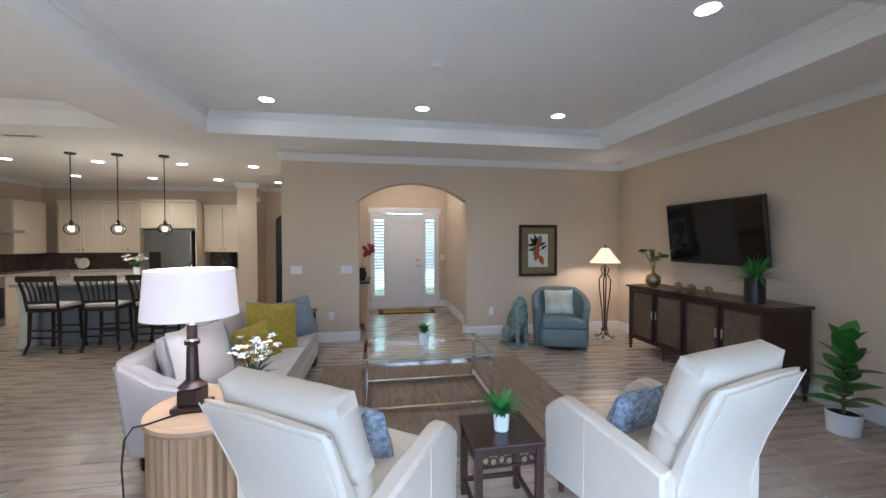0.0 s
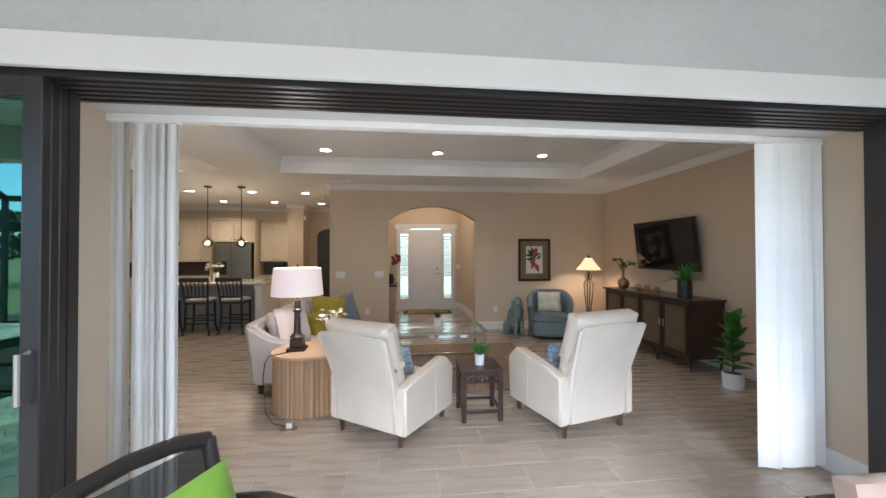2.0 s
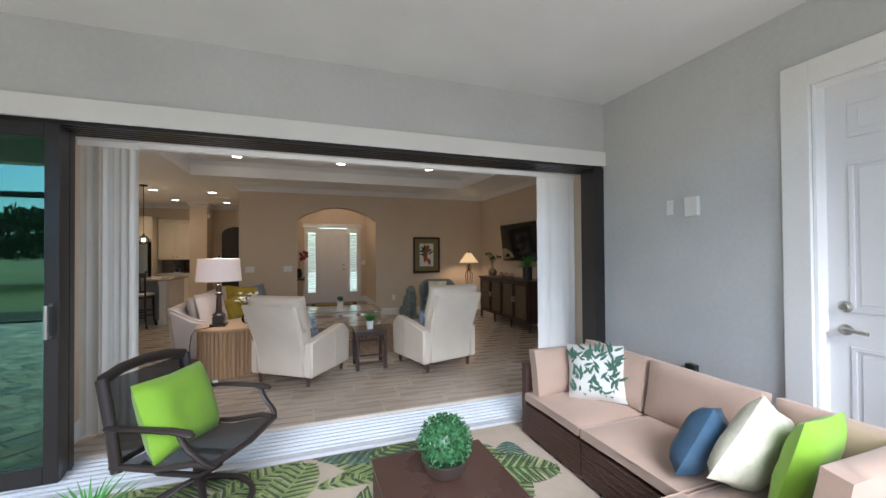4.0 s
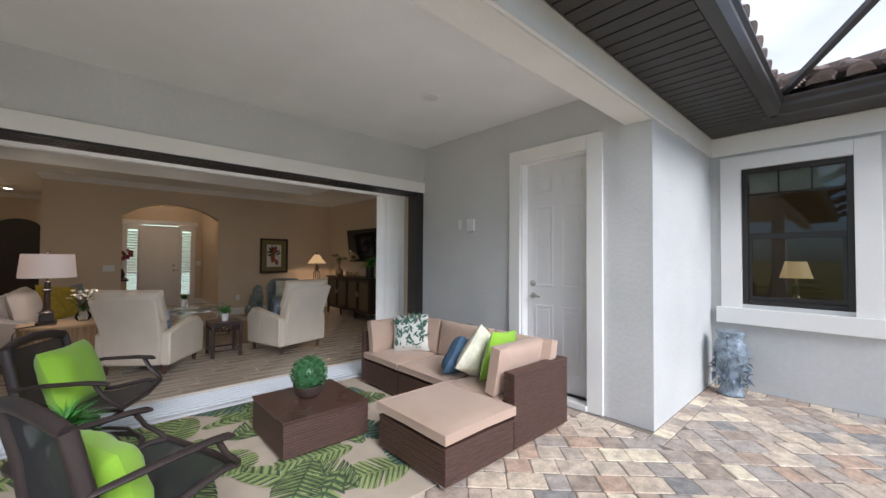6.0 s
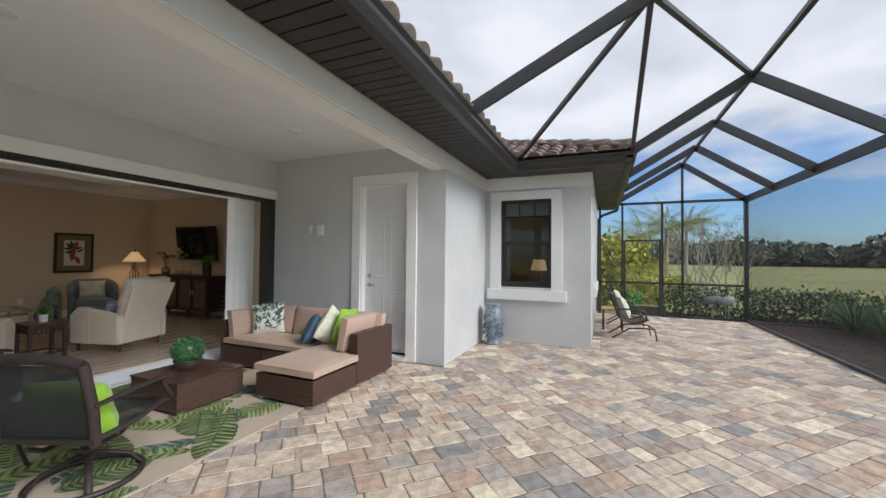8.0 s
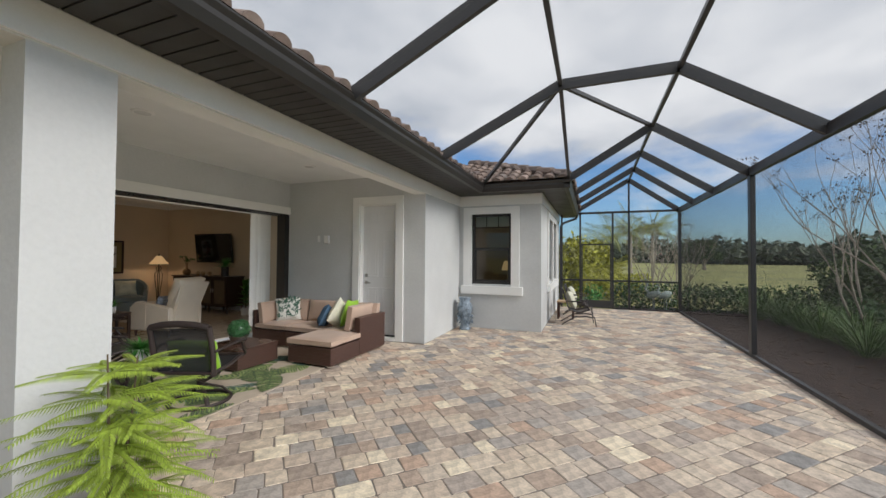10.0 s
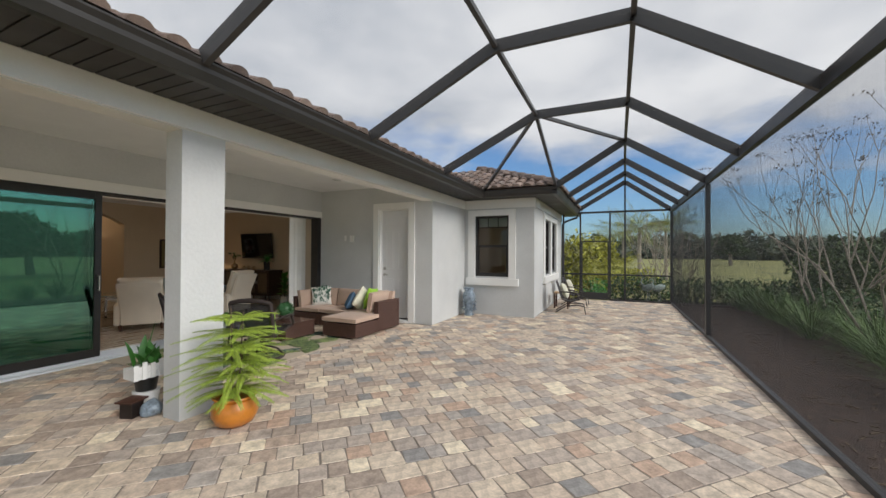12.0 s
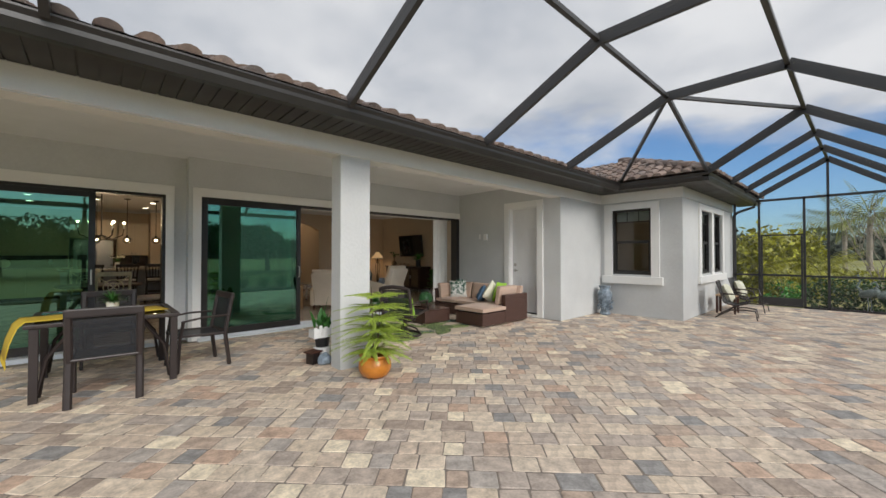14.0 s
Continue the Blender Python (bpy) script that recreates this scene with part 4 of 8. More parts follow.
sash_window("window_3", "dark framed single-hung window with raised blind", 0.84, 1.47, pose(4.75, -2.71, 0.92, 0, 0, -90))
sash_window("window_4", "dark framed single-hung window with raised blind", 0.88, 1.47, pose(6.02, -4.12, 0.92))
sash_window("window_5", "dark framed single-hung window with raised blind", 0.88, 1.47, pose(7.1, -4.12, 0.92))
bm = bm_new()
box(bm, 4.685, 4.718, -2.71, -2.53, 0.88, 2.53, 0.004); box(bm, 4.685, 4.718, -3.72, -3.55, 0.88, 2.53, 0.004); box(bm, 4.685, 4.718, -3.55, -2.71, 2.39, 2.53, 0.004)
box(bm, 4.65, 4.718, -3.79, -2.49, 0.71, 0.88, 0.006)
structure("trim_window_casing", bm, "trim", "wide white casing and sill round the window")
bm = bm_new()
box(bm, 5.84, 6.02, -4.185, -4.152, 0.88, 2.53, 0.004); box(bm, 6.9, 7.1, -4.185, -4.152, 0.88, 2.53, 0.004); box(bm, 7.98, 8.16, -4.185, -4.152, 0.88, 2.53, 0.004)
box(bm, 6.02, 6.9, -4.185, -4.152, 2.39, 2.53, 0.004); box(bm, 7.1, 7.98, -4.185, -4.152, 2.39, 2.53, 0.004); box(bm, 5.78, 8.22, -4.22, -4.152, 0.71, 0.88, 0.006)
structure("trim_garden_casing", bm, "trim", "wide white casing round the double window")


def glass_panel(x0, x1, y, pull=None, z1=2.28):
    o = thing("sliding_panel", "black framed sliding door panel with green tinted glass", "sliding door", kind="structure", group="sliding panels")
    bm = bm_new()
    for a, b, c, d in ((x0, x0 + 0.075, 0.05, z1), (x1 - 0.075, x1, 0.05, z1), (x0 + 0.075, x1 - 0.075, 0.05, 0.16), (x0 + 0.075, x1 - 0.075, z1 - 0.09, z1)):
        box(bm, a, b, y, y + 0.042, c, d, 0.004, 1)
    part("panel_frame", bm, "slider", o)
    pane_face([(x0 + 0.075, y + 0.02, 0.16), (x1 - 0.075, y + 0.02, 0.16), (x1 - 0.075, y + 0.02, z1 - 0.09), (x0 + 0.075, y + 0.02, z1 - 0.09)], "green", o, (0, -1, 0))
    if pull:
        part("handle", sweep(bm_new(), [(pull, y, 0.95), (pull, y - 0.045, 0.95), (pull, y - 0.045, 1.15), (pull, y, 1.15)], 0.011, 8), "brushed", o)
    return o


glass_panel(-2.93, -1.33, 0.545, -1.37)
glass_panel(-2.9, -1.34, 0.60)
glass_panel(-2.87, -1.35, 0.655)
slab("trim_jamb_left", -2.97, -2.935, 0.535, 0.757, 0.03, 2.28, "slider", "black jamb of the sliding door")
slab("trim_latch_post", -1.43, -1.35, 0.7, 0.757, 0.04, 2.28, "slider", "black post at the end of the stacked panels")
glass_panel(-5.4, -4.2, 0.77, -4.24)
glass_panel(-6.6, -5.35, 0.83)

# vertical blinds, drawn back in two stacks
def blind_stack(x0, x1, n):
    o = thing("vertical_blind", "stacked white vertical blind slats", "blind", pose(x0, 1.17, 2.325), group="vertical blinds")
    part("head_rail", box(bm_new(), -0.005, x1 - x0 + 0.005, -0.03, 0.03, -0.03, 0.015), "blind", o)
    src = None
    for k in range(n):
        x = (k + 0.5) * (x1 - x0) / n
        if src is None:
            bm = bm_new()
            for i in range(5):
                a, b = -0.045 + 0.018 * i, -0.045 + 0.018 * (i + 1)
                ca, cb = 0.006 * (1 - (a / 0.045) ** 2), 0.006 * (1 - (b / 0.045) ** 2)
                bm.faces.new([bm.verts.new(p) for p in ((ca, a, -2.24), (cb, b, -2.24), (cb, b, -0.03), (ca, a, -0.03))])
            src = s = part("slat", bm, "blind", o, smooth=0)
        else:
            s = new("slat", src.data)
            s.parent = o
        s.matrix_basis = pose(x, 0, 0, 0, 0, random.uniform(38, 74))
    return o


blind_stack(-1.51, -1.15, 13)
blind_stack(2.58, 3.03, 16)
slab("trim_blind_rail", -1.15, 2.58, 1.14, 1.2, 2.305, 2.343, "blind", "white head rail of the blinds")

# ---- ceiling fittings ----
def downlight(x, y, z, lit=True):
    o = thing("downlight", "round recessed downlight, lit" if lit else "round recessed downlight, off", "ceiling light", pose(x, y, z), group="recessed downlights")
    part("ring", lathe(bm_new(), [(0.072, -0.002), (0.074, -0.012), (0.098, -0.006), (0.1, 0.0)], 20), "white", o, smooth=40)
    part("lens", lathe(bm_new(), [(0.072, -0.011), (0.001, -0.013)], 20), "can" if lit else "ceramic", o)


for cx, cy in TRAY_CANS:
    downlight(cx, cy, 3.12)
for cx, cy in KITCHEN_CANS:
    downlight(cx, cy, 2.86)
downlight(1.83, -0.86, 2.92, False)
downlight(-0.6, -0.86, 2.92, False)
downlight(0.6, 8.2, 3.2)
downlight(1.2, 8.2, 3.2)


def vent(x, y, z, w=0.32, d=0.12):
    o = thing("ceiling_vent", "slatted white ceiling air vent", "vent", pose(x, y, z), group="ceiling vents")
    part("frame", box(box(box(box(bm_new(), -w / 2, w / 2, -d / 2, -d / 2 + 0.02, -0.012, 0), -w / 2, w / 2, d / 2 - 0.02, d / 2, -0.012, 0), -w / 2, -w / 2 + 0.02, -d / 2 + 0.02, d / 2 - 0.02, -0.012, 0), w / 2 - 0.02, w / 2, -d / 2 + 0.02, d / 2 - 0.02, -0.012, 0), "white", o)
    part("backing", box(bm_new(), -w / 2 + 0.02, w / 2 - 0.02, -d / 2 + 0.02, d / 2 - 0.02, -0.003, -0.001), "black", o)
    for k in range(5):
        part("slat", box(bm_new(), -w / 2 + 0.02, w / 2 - 0.02, -0.007, 0.007, -0.002, 0.002), "white", o, m=pose(0, -d / 2 + 0.026 + k * 0.017, -0.008, 40))


vent(-0.94, 5.8, 2.86); vent(2.46, 5.85, 2.86); vent(-4.06, 5.65, 2.86, 0.4, 0.2); vent(-1.87, 8.1, 2.86)
tagged(part("smoke_detector", lathe(bm_new(), [(0.06, 0), (0.06, -0.02), (0.045, -0.035), (0.001, -0.036)], 20), "white", smooth=40, m=pose(0.7, 3.6, 3.12)), "round white smoke detector on the ceiling", "detector")


def wall_plate(name, label, m, w=0.115, h=0.12, rockers=2):
    o = thing(name, label, "switch" if rockers else "outlet", m)
    part("plate", box(bm_new(), -w / 2, w / 2, -0.006, 0, -h / 2, h / 2, 0.003, 1), "white", o)
    for k in range(max(rockers, 1)):
        x = (k - (max(rockers, 1) - 1) / 2) * 0.046
        part("rocker", box(bm_new(), x - 0.016, x + 0.016, -0.01, -0.006, -0.033, 0.033, 0.002, 1), "white", o)


wall_plate("light_switch", "white triple light switch plate", pose(-1.0, 6.165, 1.15), 0.17, 0.12, 3)
wall_plate("light_switch", "white triple light switch plate", pose(-0.28, 6.165, 1.15), 0.17, 0.12, 3)
wall_plate("wall_outlet", "white wall outlet plate", pose(-0.5, 6.165, 0.45), 0.075, 0.12, 0)
wall_plate("wall_outlet", "white wall outlet plate", pose(1.98, 6.165, 0.45), 0.075, 0.12, 0)
wall_plate("light_switch", "white light switch plate in the foyer", pose(1.68, 9.045, 1.2), 0.12, 0.12, 2)
wall_plate("light_switch", "cream doorbell switch on the stucco wall", pose(2.895, -0.2, 1.81, 0, 0, -90), 0.06, 0.12, 1)
tagged(part("wall_box", box(bm_new(), 2.86, 2.898, -0.45, -0.345, 1.72, 1.87, 0.006), "white"), "small white alarm box on the stucco wall", "box")
tagged(part("outdoor_outlet", box(bm_new(), 2.85, 2.898, -0.42, -0.34, 0.47, 0.6, 0.008), "black"), "black weatherproof outlet cover", "outlet")
tagged(part("downspout", sweep(bm_new(), [(9.2, -4.68, 2.78), (9.2, -4.66, 2.68), (9.1, -4.32, 2.55), (9.1, -4.22, 2.45), (9.1, -4.22, 0.05)], 0.035, 8), "bronze"), "dark metal downspout at the house corner", "downspout")

# ---- living room ----
def tapered_leg(h, r0, r1, x, y, z=0):
    return rod(bm_new(), (x, y, z), (x, y, z + h), r1, r0, 4)


def recliner():
    """Push-back recliner, front towards +y, standing on its legs at the origin."""
    o = thing("recliner_chair", "cream leather push-back recliner on tapered walnut legs", "armchair", group="cream recliners")
    for x in (-0.3, 0.3):
        for y in (-0.28, 0.36):
            part("leg", rod(bm_new(), (x, y, 0), (x * 1.0, y, 0.13), 0.02, 0.033, 4), "woodleg", o, "tapered walnut leg")
    part("seat_frame", box(bm_new(), -0.32, 0.32, -0.3, 0.38, 0.12, 0.3, 0.03, 3), "cream", o, smooth=40)
    part("seat", pillow(bm_new(), 0.56, 0.62, 0.18, pose(0, 0.1, 0.39, 90), boxy=0.8, seed=3), "cream", o, smooth=60)
    # outer sides: a sweeping arm profile extruded
    prof = [(-0.34, 0.12), (0.4, 0.12), (0.42, 0.5), (0.4, 0.56), (0.36, 0.575), (0.33, 0.62), (0.27, 0.645), (0.12, 0.62), (-0.2, 0.56), (-0.34, 0.52)]
    for s in (-1, 1):
        bm = bm_new()
        x0, x1 = (0.29, 0.39) if s > 0 else (-0.39, -0.29)
        a = [bm.verts.new((x0, y, z)) for y, z in prof]; b = [bm.verts.new((x1, y, z)) for y, z in prof]
        for k in range(len(prof)):
            bm.faces.new((a[k], a[(k + 1) % len(prof)], b[(k + 1) % len(prof)], b[k]))
        bm.faces.new(a[::-1]); bm.faces.new(b)
        bmesh.ops.recalc_face_normals(bm, faces=bm.faces)
        bmesh.ops.bevel(bm, geom=list(bm.edges), offset=0.018, segments=3, affect="EDGES")
        arm = part("armrest", bm, "cream", o, smooth=50)
        part("seam", sweep(bm_new(), [(s * 0.392, 0.1, 0.14), (s * 0.392, 0.1, 0.6)], 0.003, 5), "piping", arm)
    # back shell: a thin curved slab that widens upwards and leans back
    bm = bm_new()
    rows = [(0.12, 0.3, -0.34), (0.3, 0.3, -0.35), (0.45, 0.308, -0.37), (0.6, 0.318, -0.4), (0.74, 0.328, -0.44), (0.86, 0.336, -0.475), (0.965, 0.338, -0.505)]
    U = [-1 + 0.25 * k for k in range(9)]
    loops = []
    for z, w, y in rows:
        k = max(0.0, (z - 0.4) / 0.55)
        y -= 0.06 * k
        rear = [bm.verts.new((w * u, y + 0.03 * k * abs(u) ** 3, z + 0.022 * k * k * (1 - u * u))) for u in U]
        fore = [bm.verts.new((w * u, y + 0.1 - 0.02 * k, z + 0.015 * k * k * (1 - u * u))) for u in reversed(U)]
        loops.append(rear + fore)
    for p, q in zip(loops, loops[1:]):
        for k in range(18):
            bm.faces.new((p[k], p[(k + 1) % 18], q[(k + 1) % 18], q[k]))
    for lp in (loops[0], loops[-1]):
        for k in range(8):
            bm.faces.new((lp[k], lp[k + 1], lp[16 - k], lp[17 - k]))
    bmesh.ops.recalc_face_normals(bm, faces=bm.faces)
    bmesh.ops.bevel(bm, geom=[e for e in bm.edges if e.calc_face_angle(0) > 0.7], offset=0.02, segments=3, affect="EDGES")
    back = part("backrest", bm, "cream", o, smooth=60)
    for s in (-1, 1):
        part("seam", sweep(bm_new(), [(s * (w - 0.03), y - 0.036 * max(0.0, (z - 0.4) / 0.55) - 0.001, z) for z, w, y in rows[1:]], 0.003, 5), "cream", back)
    # loose back cushion in two stuffed panels, standing above the shell
    part("back_cushion", pillow(bm_new(), 0.6, 0.36, 0.2, pose(0, -0.255, 0.56, 15), n=14, boxy=0.62, seed=5), "cream", o, "soft lower back cushion", 60)
    part("head_cushion", pillow(bm_new(), 0.64, 0.4, 0.2, pose(0, -0.35, 0.86, 18), n=14, boxy=0.7, seed=6), "cream", o, "soft head cushion", 60)
    return o


RL = recliner()
for piece in RL.children_recursive:
    piece.data.transform(Matrix.Diagonal((1, 1, 0.9, 1)))
RL.matrix_basis = pose(0.045, 2.18, F, 0, 0, -36)
p = tagged(part("throw_pillow", pillow(bm_new(), 0.36, 0.34, 0.13, seed=8), "bluestripe", smooth=60, m=pose(0.09, 2.26, 0.585, 20, 0, -36)), "blue and white patterned throw pillow on a recliner", "pillow")
RR = copy_thing(RL, pose(1.65, 2.13, F, 0, 0, 16) @ Matrix.Diagonal((1, 1, 1.06, 1)))
tagged(part("throw_pillow", pillow(bm_new(), 0.36, 0.34, 0.13, seed=9), "bluestripe", smooth=60, m=pose(1.6, 2.2, 0.585, 20, 0, 16)), "blue and white patterned throw pillow on a recliner", "pillow")


def carved_table(x, y):
    o = thing("side_table", "small dark carved hardwood side table", "side table", pose(x, y, F))
    part("tabletop", box(bm_new(), -0.19, 0.19, -0.19, 0.19, 0.525, 0.55, 0.006), "dark", o)
    for sx in (-0.165, 0.165):
        for sy in (-0.165, 0.165):
            part("leg", box(bm_new(), sx - 0.02, sx + 0.02, sy - 0.02, sy + 0.02, 0, 0.525, 0.005), "dark", o)
    for k in range(4):
        m = pose(0, 0, 0, 0, 0, 90 * k)
        part("apron", box(bm_new(), -0.145, 0.145, -0.175, -0.155, 0.485, 0.525), "dark", o, m=m)
        bm = bm_new()
        for i in range(7):
            c = Vector((-0.126 + 0.042 * i, -0.165, 0.452 - 0.012 * (i % 2)))
            sweep(bm, [c + Vector((0.02 * math.cos(t), 0, 0.028 * math.sin(t))) for t in [math.pi * 2 * j / 10 for j in range(11)]], 0.006, 5)
        box(bm, -0.145, 0.145, -0.172, -0.158, 0.405, 0.418)
        part("fretwork", bm, "dark", o, "pierced carved fretwork", m=m)
        part("stretcher", box(bm_new(), -0.145, 0.145, -0.178, -0.152, 0.09, 0.115, 0.004), "dark", o, m=m)
    return o


for piece in carved_table(0.845, 2.31).children_recursive:
    piece.data.transform(Matrix.Diagonal((1, 1, 0.84, 1)))


def leaf_mesh(bm, length, width, m, fold=0.25, droop=0.3, n=6):
    """One leaf along +x from the origin, folded at the midrib and drooping."""
    rib, lft, rgt = [], [], []
    for i in range(n + 1):
        t = i / n
        w = width / 2 * (math.sin(math.pi * t ** 0.75) ** 0.8 if 0 < t < 1 else 0.02)
        x, z = length * t, -droop * length * t * t
        rib.append(bm.verts.new(m @ Vector((x, 0, z))))
        lft.append(bm.verts.new(m @ Vector((x, w, z + fold * w))))
        rgt.append(bm.verts.new(m @ Vector((x, -w, z + fold * w))))
    for i in range(n):
        bm.faces.new((rib[i], rib[i + 1], lft[i + 1], lft[i]))
        bm.faces.new((rib[i + 1], rib[i], rgt[i], rgt[i + 1]))


def pot_plant(name, label, m, pot_prof, pot_mat, leaves, leaf_mat, seed, length=(0.1, 0.16), width=0.012, spread=(20, 80), soil_z=None, droop=0.5, stemmed=0.0):
    rng = random.Random(seed)
    o = thing(name, label, "plant", m)
    part("pot", lathe(bm_new(), pot_prof, 24), pot_mat, o, smooth=45)
    sz = soil_z if soil_z is not None else pot_prof[-1][1]
    bm = bm_new()
    for k in range(leaves):
        az, el = rng.uniform(0, 360), rng.uniform(*spread)
        L = rng.uniform(*length)
        r0 = rng.uniform(0, 0.3) * pot_prof[-1][0] * 1.4
        base = pose(0, 0, sz + rng.uniform(0, stemmed), 0, 0, az) @ pose(r0, 0, 0, 0, -el, 0)
        leaf_mesh(bm, L, width * rng.uniform(0.7, 1.3), base, droop=droop, n=4)
    part("leaves", bm, leaf_mat, o, smooth=0)
    return o


CUP = [(0.03, 0), (0.04, 0.002), (0.046, 0.1), (0.042, 0.1), (0.038, 0.088)]
pot_plant("potted_fern", "small green fern in a white ribbed pot on the carved table", pose(0.85, 2.29, F + 0.462), CUP, "ceramic", 70, "fern", 3, (0.08, 0.15), 0.022, (35, 88))

# drum table, lamp and flowers
o = thing("drum_table", "round fluted pale wood drum table", "side table", pose(-0.76, 2.7, F))
bm = bm_new()
N = 44 * 6
rings = []
for z in (0.0, 0.52):
    rings.append([bm.verts.new(((0.322 + 0.016 * abs(math.cos(math.pi * k / 6))) * math.cos(2 * math.pi * k / N), (0.322 + 0.016 * abs(math.cos(math.pi * k / 6))) * math.sin(2 * math.pi * k / N), z)) for k in range(N)])
for k in range(N):
    bm.faces.new((rings[0][k], rings[0][(k + 1) % N], rings[1][(k + 1) % N], rings[1][k]))
bm.faces.new(rings[0][::-1]); bm.faces.new(rings[1])
part("body", bm, "drum", o, smooth=40)
part("rim", lathe(bm_new(), [(0.32, 0.515), (0.35, 0.52), (0.356, 0.535), (0.35, 0.552), (0.32, 0.554)], 40), "drumtop", o, smooth=40)
part("tabletop", lathe(bm_new(), [(0.318, 0.545), (0.318, 0.5555), (0.001, 0.556)], 40), "drumtop", o)
LZ = F + 0.556
o = thing("table_lamp", "dark turned wood lamp with a white drum shade, lit", "table lamp", pose(-0.87, 2.66, LZ))
part("base", box(box(bm_new(), -0.085, 0.085, -0.085, 0.085, 0, 0.03, 0.01), -0.06, 0.06, -0.06, 0.06, 0.03, 0.12, 0.012), "dark", o)
part("stem", lathe(bm_new(), [(0.06, 0.12), (0.075, 0.13), (0.05, 0.15), (0.034, 0.17), (0.027, 0.36), (0.04, 0.37), (0.04, 0.39), (0.028, 0.4), (0.026, 0.48), (0.012, 0.49), (0.012, 0.56)], 20), "dark", o, smooth=40)
sh = part("shade", lathe(bm_new(), [(0.235, 0.53), (0.24, 0.53), (0.218, 0.795), (0.213, 0.795)], 40), "shade", o, "white linen drum shade", 40)
sh.data.polygons.foreach_set("use_smooth", [True] * len(sh.data.polygons))
bm = bmesh.new(); bm.from_mesh(sh.data)
bmesh.ops.delete(bm, geom=[f for f in bm.faces if len(f.verts) > 4], context="FACES"); bm.to_mesh(sh.data); bm.free()
part("finial", lathe(bm_new(), [(0.004, 0.55), (0.004, 0.8), (0.012, 0.81), (0.009, 0.83), (0.001, 0.835)], 10), "dark", o)
tagged(part("power_cord", sweep(bm_new(), [(-0.9, 2.58, LZ + 0.006), (-1.0, 2.47, LZ + 0.006), (-1.06, 2.45, LZ + 0.002), (-1.1, 2.45, LZ - 0.06), (-1.12, 2.46, LZ - 0.2), (-1.1, 2.44, F + 0.2), (-1.08, 2.42, F + 0.05), (-0.98, 2.3, F + 0.006), (-0.85, 2.24, F + 0.006)], 0.005, 6), "black", smooth=60), "dark lamp cord trailing to the floor", "cord")
o = thing("floor_outlet", "round brass floor outlet with plugs", "outlet", pose(-0.82, 2.2, F))
part("cover", lathe(bm_new(), [(0.07, 0), (0.068, 0.006), (0.001, 0.007)], 20), "brass", o)
part("plug", box(bm_new(), -0.02, 0.03, -0.015, 0.015, 0.007, 0.05, 0.006), "ceramic", o)


def bouquet(name, label, m, vase, vmat, n, h, spread, petal, pm_, seed, leafn=18):
    rng = random.Random(seed)
    o = thing(name, label, "flowers", m)
    part("vase", lathe(bm_new(), vase, 20), vmat, o, smooth=45)
    top = vase[-1][1]
    st, fl, lf = bm_new(), bm_new(), bm_new()
    for k in range(n):
        a, r = rng.uniform(0, 6.28), spread * math.sqrt(rng.random())
        tip = Vector((r * math.cos(a), r * math.sin(a), top + h * rng.uniform(0.55, 1)))
        sweep(st, [(0, 0, top - 0.02), Vector((0, 0, top)) * 0.4 + tip * 0.6 + Vector((0, 0, -0.01)), tip], 0.0025, 4)
        for j in range(5):
            leaf_mesh(fl, petal, petal * 0.75, Matrix.Translation(tip) @ pose(0, 0, 0, rng.uniform(-30, 30), rng.uniform(-60, 10), 72 * j + rng.uniform(-15, 15)), droop=0.1, n=3)
    for k in range(leafn):
        leaf_mesh(lf, rng.uniform(0.08, 0.16), 0.03, pose(0, 0, top - 0.01, 0, rng.uniform(-85, -25), rng.uniform(0, 360)), droop=0.4, n=4)
    part("stems", st, "stem", o); part("blossoms", fl, pm_, o, smooth=0); part("leaves", lf, "leaf", o, smooth=0)


bouquet("flower_vase", "white blossoms in a round glass vase", pose(-0.57, 2.75, LZ), [(0.05, 0), (0.075, 0.03), (0.075, 0.07), (0.05, 0.11), (0.055, 0.12)], "glass", 26, 0.24, 0.15, 0.035, "petal", 4, 26)


